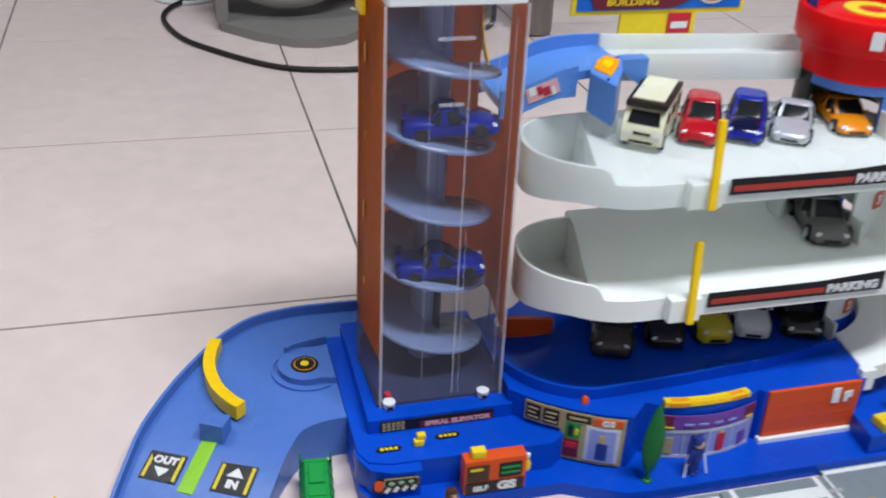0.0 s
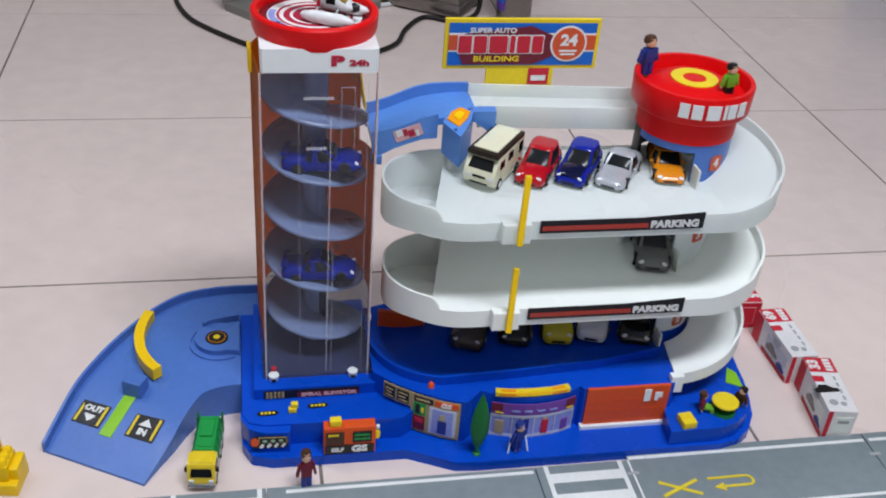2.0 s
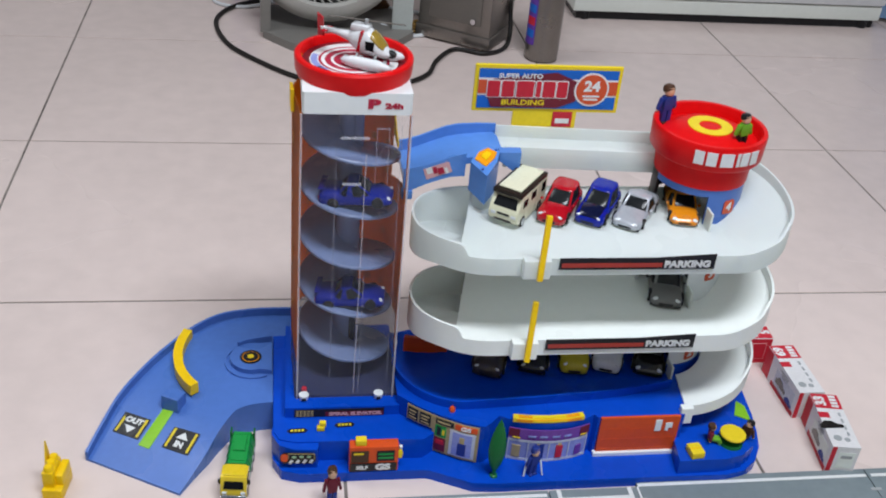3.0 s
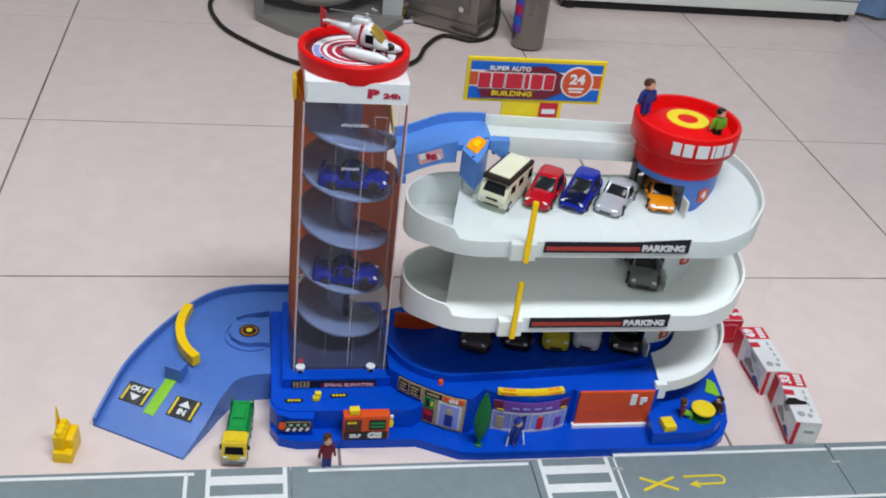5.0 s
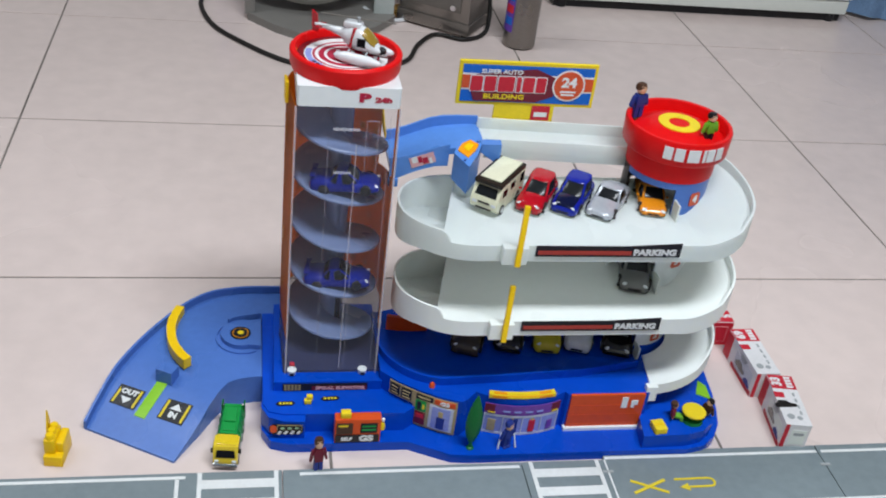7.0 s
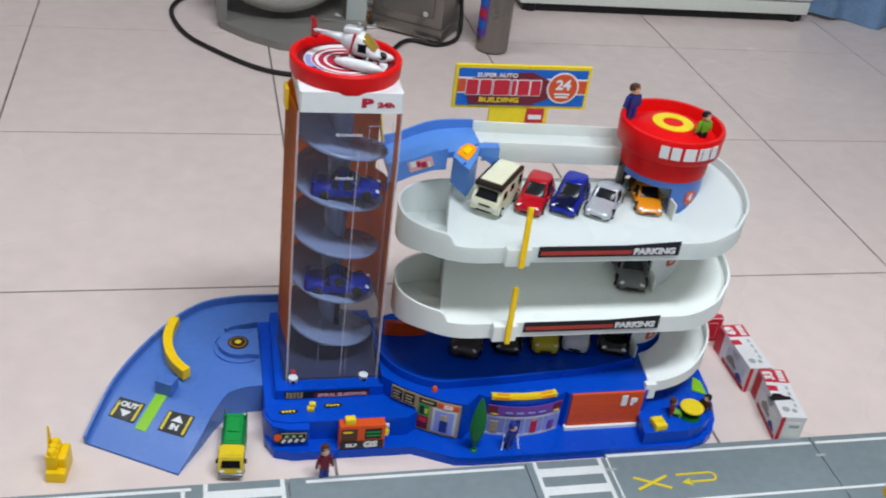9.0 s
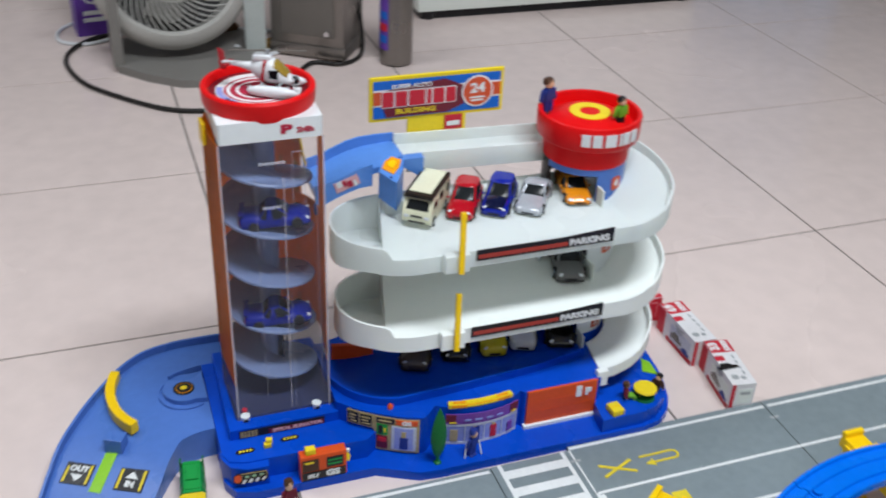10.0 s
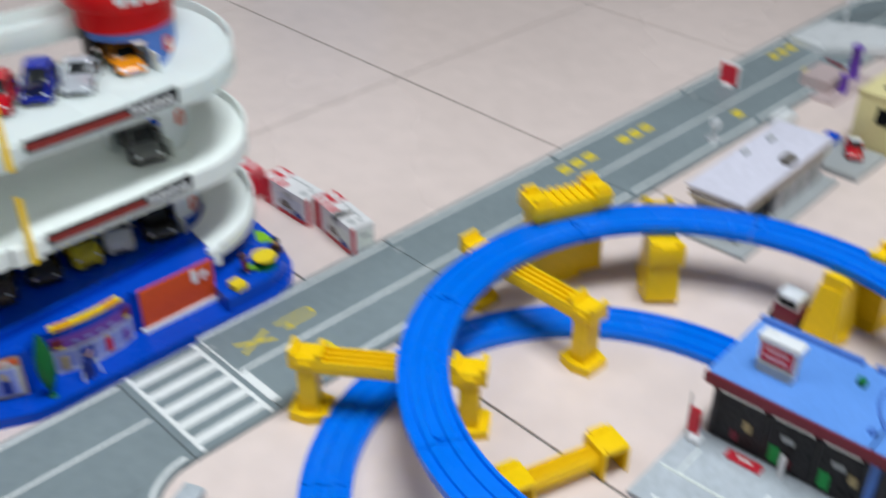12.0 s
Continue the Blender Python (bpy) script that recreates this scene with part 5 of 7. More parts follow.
def car(shape, paint, label, L=0.075, W=0.033, H=0.027, roof=None, bonnet=None, wing=False, name="toy_car", hub=None, pillar=None):
    """A die-cast car, built at the origin and heading along +x."""
    s = SHAPES[shape]
    t = thing(name, 0, 0, 0, 0, label, "toy car", "toy cars")
    rows = spline(s["body"], 3)
    b = loft([ring_at(x * L, w * W, zb * H, zs * H, zt * H) for x, w, zb, zs, zt in rows])
    part("body", b, paint, t, smooth=True)
    x0, x1, r0, r1 = [v * L for v in s["cab"]]
    zt = 0.52 * H

    def hoop_at(f, out=0.0):
        """An outline of the cabin at the share f of its height."""
        g = f ** 1.25
        cx, hl = ((x0 + x1) * (1 - g) + (r0 + r1) * g) / 2, ((x1 - x0) * (1 - g) + (r1 - r0) * g) / 2 + out
        hw = (0.462 * (1 - f ** 1.7) + 0.375 * f ** 1.7) * W + out
        z = zt + (H * 0.955 - zt) * f
        pts = []
        for k in range(24):
            a = 2 * math.pi * (k + 0.5) / 24
            c, q = math.cos(a), math.sin(a)
            pts.append((cx + hl * math.copysign(abs(c) ** 0.5, c), hw * math.copysign(abs(q) ** 0.45, q), z))
        return pts

    part("glass", loft([hoop_at(f) for f in (0.0, 0.2, 0.4, 0.6, 0.8, 1.0)]), M_CARGLASS, t, "dark glass", smooth=True)
    top_ring = hoop_at(1.0)
    mx = sum(p[0] for p in top_ring) / 24
    lid = [[((p[0] - mx) * k + mx, p[1] * k, z) for p in top_ring] for k, z in ((1.03, H * 0.915), (1.04, H * 0.945), (1.0, H * 0.972), (0.90, H * 0.992), (0.7, H * 1.006), (0.4, H * 1.014), (0.05, H * 1.017))]
    part("roof", loft(lid), roof or paint, t, smooth=True)
    for k in (2, 9, 14, 21, 6, 17):
        rows = [(hoop_at(f, 0.0002), hoop_at(f, 0.0007)) for f in (0.0, 0.2, 0.4, 0.6, 0.8, 1.0)]
        part("pillar", loft([[i[k], i[(k + 1) % 24], o[(k + 1) % 24], o[k]] if k not in (6, 17) else [i[k], tuple(Vector(i[k]).lerp(Vector(i[(k + 1) % 24]), 0.5)), tuple(Vector(o[k]).lerp(Vector(o[(k + 1) % 24]), 0.5)), o[k]] for i, o in rows]), pillar or paint, t)
    if bonnet:
        rings = []
        for row in spline(s["body"], 3)[13:25]:
            x, w = row[0], row[1]
            rings.append([(x * L, y * w * W, crown(row, abs(y)) * H + 0.0004) for y in (-0.72, -0.4, 0.0, 0.4, 0.72)])
        part("bonnet", loft(rings, cap=False, loop=False), bonnet, t, "dark bonnet", smooth=True)
    r = 0.205 * H + 0.0008
    for wx in s["wheels"]:
        for sy in (-1, 1):
            w = part("wheel", cyl(r, -0.0022, 0.0022, n=18, m=pose(wx * L, sy * (W / 2 - 0.0018), r, 90, 0, 0), bevel=0.0006), M_TYRE, t, smooth=True)
            part("rim", cyl(r * 0.62, -0.0026, 0.0026, n=14, m=pose(wx * L, sy * (W / 2 - 0.0018), r, 90, 0, 0)), hub or M_CHROME, w)
    la, lb, ly, lz0, lz1 = s["lamp"]
    for sy in (-1, 1):
        part("headlight", blob((lb - la) * L * 0.62, 0.0040, (lz1 - lz0) * H * 0.62, pose((la + lb) / 2 * L, sy * ly * W, (lz0 + lz1) / 2 * H, 0, 20, -sy * 28)), M_LAMP, t, "clear headlight", smooth=True)
        part("mirror", blob(0.0016, 0.0018, 0.0013, pose((s["cab"][1] - 0.09) * L, sy * 0.515 * W, 0.60 * H), 8), paint, t, smooth=True)
        part("tail_light", box(-0.506 * L, -0.47 * L, sy * 0.34 * W - 0.0025, sy * 0.34 * W + 0.0025, 0.40 * H, 0.5 * H, 0.0005), M_CARRED, t, "red tail light")
    part("grille", box(0.470 * L, 0.5030 * L, -0.21 * W, 0.21 * W, 0.15 * H, 0.25 * H, 0.0008), M_BLACK, t)
    part("front_lip", box(0.40 * L, 0.488 * L, -0.36 * W, 0.36 * W, 0.09 * H, 0.125 * H, 0.0004), M_BLACK, t)
    part("chassis", box(-0.47 * L, 0.46 * L, -0.44 * W, 0.44 * W, 0.07 * H, 0.14 * H), M_BLACK, t)
    if wing:
        part("wing", box(-0.5 * L, -0.42 * L, -0.42 * W, 0.42 * W, 0.80 * H, 0.84 * H, 0.0004, bm=box(-0.48 * L, -0.45 * L, -0.3 * W, -0.26 * W, 0.6 * H, 0.8 * H, bm=box(-0.48 * L, -0.45 * L, 0.26 * W, 0.3 * W, 0.6 * H, 0.8 * H))), paint, t)
    return t


def put(t, x, y, z, heading, ry=0, rx=0):
    t.matrix_basis = pose(x, y, z, 0, 0, heading) @ pose(0, 0, 0, rx, ry, 0)
    return t


TD = TOPZ + 0.0003
put(car("hatchback", M_CARRED, "red toy hatchback parked on the white top deck", 0.067, 0.0315, 0.027), 0.2125, -0.2140, TD, -121)
put(car("hatchback", M_CARBLUE, "blue toy hatchback with dark bonnet on white deck", 0.068, 0.0315, 0.027, bonnet=M_BONNET), 0.2520, -0.2160, TD, -123)
put(car("coupe", M_SILVER, "silver toy coupe parked on the white top deck", 0.069, 0.032, 0.023), 0.2900, -0.2225, TD, -125)
put(car("sports", M_CARGOLD, "orange toy sports car half inside the round garage", 0.068, 0.031, 0.022), 0.3420, -0.2120, TD, -102)
put(car("sports", M_CARGREY, "dark grey toy sports car on the middle deck", 0.074, 0.036, 0.030), 0.342, -0.218, MIDZ + 0.0003, -106)
G1 = 0.0625
put(car("hatchback", M_CARBRN, "dark brown toy car on the shaded blue floor", 0.074, 0.036, 0.033), 0.167, -0.207, G1, -112)
put(car("coupe", M_CARBLK, "black toy car on the shaded blue floor", 0.074, 0.034, 0.030), 0.216, -0.203, G1, -108)
put(car("hatchback", M_CARYEL, "yellow toy car on the shaded blue floor", 0.074, 0.034, 0.035), 0.258, -0.205, G1, -100)
put(car("hatchback", M_CARWHT, "white toy car on the shaded blue floor", 0.074, 0.034, 0.034), 0.300, -0.205, G1, -110)
put(car("sports", M_CARBLK, "glossy black toy sports car on the blue floor", 0.074, 0.036, 0.030), 0.345, -0.212, G1, -108)
put(car("sports", M_CARNAVY, "dark blue toy racing car on the spiral ramp", 0.070, 0.034, 0.024, wing=True, hub=M_BLACK), 0.010, -0.2115, 0.2660, -12, -6)
put(car("sports", M_CARNAVY, "dark blue toy racing car on the spiral ramp", 0.070, 0.034, 0.024, wing=True, hub=M_BLACK), 0.008, -0.2115, 0.1470, -10, -6)


def camper():
    t = thing("toy_camper_van", 0, 0, 0, 0, "cream toy camper van with dark roof edge on deck", "toy van", "toy cars")
    L, W, H = 0.076, 0.036, 0.046
    side = [(-0.038, 0.006), (0.034, 0.006), (0.038, 0.010), (0.0385, 0.019), (0.0362, 0.0245), (0.0285, 0.0365), (0.0265, 0.0385), (-0.038, 0.0385)]
    b = prism(side, -W / 2, W / 2)
    b.transform(Matrix(((1, 0, 0, 0), (0, 0, 1, 0), (0, 1, 0, 0), (0, 0, 0, 1))))
    sharp_bevel(b, 0.0014)
    part("body", b, M_CREAM, t, smooth=True)
    part("roof_box", box(-0.038, 0.0335, -0.0180, 0.0180, 0.0385, 0.0440, 0.0012), M_ROOFED, t, "dark brown roof edge")
    part("roof", box(-0.035, 0.0270, -0.0140, 0.0140, 0.0435, 0.0458, 0.002), M_CREAM, t)
    b = loft([[(0.0365, -0.0142, 0.0250), (0.0365, 0.0142, 0.0250), (0.0352, 0.0142, 0.0247), (0.0352, -0.0142, 0.0247)], [(0.0305, -0.0125, 0.0350), (0.0305, 0.0125, 0.0350), (0.0292, 0.0125, 0.0350), (0.0292, -0.0125, 0.0350)]])
    part("windscreen", b, M_CARGLASS, t, "dark windscreen")
    for sy in (-1, 1):
        for x0, x1, z0, z1 in ((0.014, 0.025, 0.024, 0.033), (-0.008, 0.004, 0.026, 0.035), (-0.034, -0.024, 0.024, 0.036)):
            part("side_window", box(x0, x1, sy * 0.0178, sy * 0.0186, z0, z1, 0.0003), M_DARK, t)
        part("headlight", box(0.0375, 0.0388, sy * 0.0125 - 0.003, sy * 0.0125 + 0.003, 0.0145, 0.0185, 0.0004), M_LAMP, t)
        for wx in (-0.022, 0.023):
            w = part("wheel", cyl(0.0068, -0.0025, 0.0025, n=18, m=pose(wx, sy * 0.0160, 0.0068, 90, 0, 0), bevel=0.0006), M_TYRE, t, smooth=True)
            part("rim", cyl(0.004, -0.0029, 0.0029, n=14, m=pose(wx, sy * 0.0160, 0.0068, 90, 0, 0)), M_CHROME, w)
    part("grille", box(0.0375, 0.0391, -0.0075, 0.0075, 0.0160, 0.0185, 0.0003), M_BLACK, t)
    part("bumper_gap", box(0.0375, 0.0387, -0.010, 0.010, 0.0085, 0.0105), M_BLACK, t)
    return t


van = put(camper(), 0.1680, -0.2175, TD, -127)
van.scale = (0.86, 0.86, 0.86)


def tipper():
    t = thing("toy_truck", 0, 0, 0, 0, "yellow toy truck with green load body on tiles", "toy truck", "toy cars")
    part("chassis", box(-0.044, 0.044, -0.013, 0.013, 0.006, 0.010, 0.0008), M_GREYP, t)
    b = prism([(0.018, 0.009), (0.043, 0.009), (0.044, 0.018), (0.0385, 0.033), (0.036, 0.034), (0.020, 0.034), (0.018, 0.032)], -0.0148, 0.0148)
    b.transform(Matrix(((1, 0, 0, 0), (0, 0, 1, 0), (0, 1, 0, 0), (0, 0, 0, 1))))
    sharp_bevel(b, 0.0016)
    part("cab", b, M_CARYEL2, t, smooth=True)
    b = loft([[(0.0444, -0.0115, 0.0205), (0.0444, 0.0115, 0.0205), (0.0430, 0.0115, 0.0205), (0.0430, -0.0115, 0.0205)], [(0.0412, -0.0105, 0.0285), (0.0412, 0.0105, 0.0285), (0.0398, 0.0105, 0.0285), (0.0398, -0.0105, 0.0285)]])
    part("windscreen", b, M_DARK, t, "dark windscreen")
    for sy in (-1, 1):
        part("side_window", box(0.024, 0.036, sy * 0.0146, sy * 0.0154, 0.021, 0.030, 0.0003), M_DARK, t)
        for wx in (-0.026, -0.010, 0.030):
            w = part("wheel", cyl(0.0062, -0.0025, 0.0025, n=18, m=pose(wx, sy * 0.0125, 0.0062, 90, 0, 0), bevel=0.0006), M_TYRE, t, smooth=True)
            part("rim", cyl(0.0035, -0.0029, 0.0029, n=12, m=pose(wx, sy * 0.0125, 0.0062, 90, 0, 0)), M_CHROME, w)
    part("roof_edge", box(0.0190, 0.0370, -0.0125, 0.0125, 0.0335, 0.0352, 0.0012), M_CARYEL2, t, smooth=True)
    for sy in (-1, 1):
        part("headlight", box(0.0430, 0.0452, sy * 0.0105 - 0.0026, sy * 0.0105 + 0.0026, 0.0135, 0.0165, 0.0006), M_LAMP, t)
        part("mirror", box(0.0350, 0.0375, sy * 0.0168 - 0.0014, sy * 0.0168 + 0.0014, 0.0215, 0.0275, 0.0005), M_BLACK, t)
    part("front_bumper", box(0.0425, 0.0462, -0.0145, 0.0145, 0.0075, 0.0125, 0.0008), M_CHROME, t, "silver bumper", smooth=True)
    part("load_floor", box(-0.044, 0.016, -0.015, 0.015, 0.0095, 0.0125, 0.0006), M_GREYP, t)
    hop = loft([[(-0.043, -0.0135, 0.0125), (0.014, -0.0135, 0.0125), (0.014, 0.0135, 0.0125), (-0.043, 0.0135, 0.0125)], [(-0.043, -0.0145, 0.022), (0.016, -0.0145, 0.022), (0.016, 0.0145, 0.022), (-0.043, 0.0145, 0.022)], [(-0.040, -0.010, 0.032), (0.014, -0.010, 0.032), (0.014, 0.010, 0.032), (-0.040, 0.010, 0.032)]])
    sharp_bevel(hop, 0.0012)
    body = part("load_body", hop, M_GREEN, t, "green load body", smooth=True)
    part("hatch", box(-0.032, -0.006, -0.007, 0.007, 0.0315, 0.0345, 0.0008), M_GREEN, body)
    part("hatch", box(-0.003, 0.010, -0.008, 0.008, 0.0315, 0.0335, 0.0008), M_GREEN, body)
    for x in (-0.036, -0.022, -0.008, 0.006):
        part("load_rib", loft([[(x + e, -0.0150, 0.014), (x + e, -0.0152, 0.022), (x + e, -0.0106, 0.0326), (x + e, 0.0106, 0.0326), (x + e, 0.0152, 0.022), (x + e, 0.0150, 0.014)] for e in (-0.0009, 0.0009)]), M_GREEN, body)
    for sy in (-1, 1):
        part("rail", box(-0.046, -0.036, sy * 0.0135 - 0.001, sy * 0.0135 + 0.001, 0.010, 0.0335, 0.0004), M_TREE, body)
    return t


M_CARYEL2 = mat("truck_yellow_paint", (0.75, 0.55, 0.02), 0.25, coat=0.5)
lorry = put(tipper(), -0.1065, -0.3085, 0.0002, -96)
lorry.scale = (0.84, 0.86, 0.90)

# helicopter on the pad
heli = thing("toy_helicopter", CX, CY, PZ + 0.001, 0, "white and red toy rescue helicopter on the helipad", "toy helicopter")
secs = [(-0.016, 0.004, 0.019, 0.026), (-0.010, 0.0080, 0.013, 0.030), (-0.002, 0.0102, 0.009, 0.0335), (0.006, 0.0108, 0.008, 0.0335), (0.013, 0.0104, 0.008, 0.029), (0.019, 0.0092, 0.008, 0.0215), (0.024, 0.0072, 0.009, 0.0170), (0.028, 0.004, 0.0105, 0.0145)]
b = loft([[(x, w * math.cos(a), (lo + hi) / 2 + (hi - lo) / 2 * math.sin(a)) for a in [2 * math.pi * k / 16 for k in range(16)]] for x, w, lo, hi in secs])
HM = pose(CX + 0.008, CY - 0.004, PZ + 0.001, 0, 0, -28)
part("fuselage", join(None, b, HM), M_CARWHT, heli, smooth=True)
b = loft([[(x, w * math.cos(a), z + w * math.sin(a)) for a in [2 * math.pi * k / 10 for k in range(10)]] for x, w, z in ((-0.043, 0.0018, 0.0245), (-0.026, 0.0030, 0.0235), (-0.010, 0.006, 0.022))])
part("tail_boom", join(None, b, HM), M_CARWHT, heli, smooth=True)
part("tail_fin", join(None, prism([(-0.046, 0.017), (-0.040, 0.017), (-0.041, 0.034), (-0.047, 0.038)], -0.001, 0.001), HM @ pose(0, 0, 0, 90, 0, 0)), M_CARRED, heli, "red tail fin")
part("tail_plane", box(-0.040, -0.035, -0.008, 0.008, 0.023, 0.0245, 0.0004, m=HM), M_CARRED, heli)
part("stripe", box(-0.0055, -0.0025, -0.0106, 0.0106, 0.011, 0.0320, 0.002, m=HM @ pose(0, 0, 0, 0, 10, 0)), M_CARRED, heli, "dark red band")
glass = [(0.0095, 0.0088, 0.0225, 0.0318), (0.014, 0.0092, 0.0190, 0.0288), (0.018, 0.0086, 0.0170, 0.0240), (0.022, 0.0068, 0.0155, 0.0195)]
part("cockpit_glass", join(None, loft([[(x, w * math.cos(a), (lo + hi) / 2 + (hi - lo) / 2 * math.sin(a)) for a in [2 * math.pi * k / 14 for k in range(14)]] for x, w, lo, hi in glass]), HM), M_COCK, heli, "amber cockpit window", smooth=True)
for sy in (-1, 1):
    b = lathe([(0, -0.026), (0.003, -0.023), (0.0054, -0.014), (0.0056, 0.012), (0.003, 0.022), (0, 0.025)], n=14, m=HM @ pose(0.010, sy * 0.0165, 0.0052, 0, 90, 0))
    part("float", b, M_CARWHT, heli, "white float", smooth=True)
    for x in (-0.002, 0.016):
        part("strut", tube([HM @ Vector((x, sy * 0.007, 0.012)), HM @ Vector((x, sy * 0.0165, 0.007))], 0.001, 8), M_GREYP, heli)
    part("door_window", box(0.006, 0.014, sy * 0.0098, sy * 0.0108, 0.016, 0.024, 0.0006, m=HM), M_DARK, heli)
part("nose", lathe([(0, -0.004), (0.0035, -0.003), (0.0042, 0.001), (0.0025, 0.0045), (0, 0.005)], n=14, m=HM @ pose(0.0272, 0, 0.0125, 0, 90, 0)), M_BLACK, heli, "black nose", smooth=True)
part("engine_cowl", box(-0.012, 0.006, -0.006, 0.006, 0.029, 0.0360, 0.0028, m=HM), M_CARWHT, heli, smooth=True)
part("rotor_mast", cyl(0.0018, 0.033, 0.041, 0.002, 0, 10, m=HM), M_GREYP, heli)
for a in (12,):
    part("rotor_blade", box(-0.036, 0.036, -0.0011, 0.0011, 0.0395, 0.0401, m=HM @ pose(0.002, 0, 0, 0, 0, a)), M_APPG, heli, "thin grey rotor blade")


# ---- small toy figures ----
def figure(x, y, z, rz, top, legs, hair, label, h=0.034, seat=False, lean=0, slim=1.0):
    """A plain little peg figure, one mesh."""
    b = bmesh.new()
    k = h / 0.034
    leg = 0.012 * k
    if seat:
        join(b, box(-0.0045 * k, 0.0045 * k, -0.013 * k, 0.002 * k, 0.004 * k, 0.008 * k, 0.0012), None, 1)
        join(b, box(-0.0045 * k, 0.0045 * k, -0.014 * k, -0.010 * k, 0.0, 0.006 * k, 0.0008), None, 1)
        zb = 0.006 * k
    else:
        for s in (-1, 1):
            join(b, box(s * 0.0025 * k - 0.002 * k, s * 0.0025 * k + 0.002 * k, -0.0025 * k, 0.0025 * k, 0, leg, 0.0006), None, 1)
            join(b, box(s * 0.0025 * k - 0.002 * k, s * 0.0025 * k + 0.002 * k, -0.0045 * k, 0.0025 * k, 0, 0.002 * k, 0.0006), None, 3)
        zb = leg - 0.001
    t = loft([[(-w, -d, zz), (w, -d, zz), (w, d, zz), (-w, d, zz)] for w, d, zz in ((0.0042 * k, 0.0028 * k, zb), (0.0052 * k, 0.0032 * k, zb + 0.008 * k), (0.0035 * k, 0.0026 * k, zb + 0.0115 * k))])
    sharp_bevel(t, 0.0008)
    join(b, t, None, 0)
    for s in (-1, 1):
        join(b, box(-0.0013 * k, 0.0013 * k, -0.0016 * k, 0.0016 * k, -0.010 * k, 0.0, 0.0005), pose(s * 0.0058 * k, 0, zb + 0.0105 * k, 0, -14 * s, 0), 0)
        join(b, lathe([(0, -0.0013 * k), (0.0012 * k, 0), (0, 0.0013 * k)], n=8), pose(s * 0.0084 * k, 0, zb + 0.0002, 0, 0, 0), 2)
    join(b, lathe([(0, -0.0045 * k), (0.0035 * k, -0.003 * k), (0.0044 * k, 0), (0.0036 * k, 0.0032 * k), (0, 0.0045 * k)], n=14), pose(0, 0, zb + 0.0158 * k), 2)
    join(b, lathe([(0.0047 * k, -0.001 * k), (0.0050 * k, 0.0012 * k), (0.0038 * k, 0.0040 * k), (0, 0.0054 * k)], n=14), pose(0, 0.0008 * k, zb + 0.0162 * k, -14, 0, 0), 3)
    m = pose(x, y, z, 0, 0, rz) @ pose(0, 0, 0, lean, 0, 0) @ Matrix.Diagonal((slim, slim, 1, 1))
    b.transform(m)
    ob = part("toy_figure", b, [top, legs, M_SKIN, hair], None, smooth=True)
    return tagged(ob, label, "toy figure", "toy figures")


M_GREENC = mat("bright_green_plastic", (0.16, 0.42, 0.03), 0.45)
figure(-0.0150, -0.3515, 0.0, 10, M_MAROON, M_NAVY, M_HAIR, "small toy man in a dark red jacket on tiles", 0.052, slim=0.68)
figure(0.324, -0.164, 0.3325, 20, M_NAVY, M_NAVY, M_HAIR, "small toy boy in blue on the red lookout", 0.044)
figure(0.3855, -0.218, 0.3335, 15, M_GREENC, M_BLACK, M_BLACK, "small toy figure in green on the red lookout", 0.037)
figure(0.1905, -0.3330, 0.012, 25, M_NAVY, M_NAVY, M_NAVY, "small toy figure in dark blue outside the shop", 0.040, lean=4, slim=0.85)
figure(0.3880, -0.3145, 0.030, 70, M_MAROON, M_GREENC, M_HAIR, "small seated toy figure at the yellow table", 0.031, seat=True)
figure(0.4315, -0.3120, 0.030, -60, M_HAIR, M_BLACK, M_BLACK, "small dark seated toy figure at the yellow table", 0.031, seat=True)
sk = thing("toy_poles", 0.1905, -0.335, 0.012, 0, "pair of small white toy poles beside the shop", "toy poles")
part("pole", tube([(0.1815, -0.3375, 0.0125), (0.1835, -0.335, 0.032)], 0.0009, 8), M_WHITE, sk)
part("pole", tube([(0.2015, -0.3365, 0.0125), (0.1985, -0.3335, 0.030)], 0.0009, 8), M_WHITE, sk)

# picnic table, bench, kiosk, tree and other small fittings
tb = thing("toy_picnic_table", 0.411, -0.318, 0.030, 0, "round yellow toy table on a dark stem", "toy table")
part("tabletop", cyl(0.0138, 0.041, 0.0445, 0.411, -0.318, 28, bevel=0.001), M_SIGNY, tb, smooth=True)
part("stem", lathe([(0, 0), (0.013, 0), (0.012, 0.003), (0.005, 0.004), (0.005, 0.0115), (0, 0.0115)], 0.411, -0.318, 0.030, 20), M_TREE, tb, smooth=True)
yc = thing("toy_bench", 0.367, -0.329, 0.030, 0, "small yellow block seat on the blue base", "toy seat")
part("seat", box(-0.0072, 0.0072, -0.0085, 0.0085, 0.030, 0.038, 0.001, m=pose(0.3655, -0.3325, 0, 0, 0, 6)), M_SIGNY, yc, smooth=True)
part("slot", box(-0.0065, 0.0065, -0.001, 0.001, 0.0378, 0.0384, m=pose(0.3655, -0.3325, 0, 0, 0, 6)), M_YELLOW, yc)
tree = thing("toy_tree", 0.1508, -0.3345, 0.012, 0, "flat dark green plastic toy tree beside the shop", "toy tree")
prof = [(0, 0)]
for k in range(25):
    f = k / 24
    prof.append((0.0090 * math.sin(math.pi * (0.04 + 0.95 * f ** 0.85)) ** 0.8 + 0.0004 * math.sin(k * 2.6), 0.002 + 0.0675 * f))
prof.append((0, 0.0715))
b = lathe(prof, n=20)
b.transform(pose(0.1508, -0.3345, 0.018) @ Matrix.Diagonal((1, 0.55, 1, 1)))
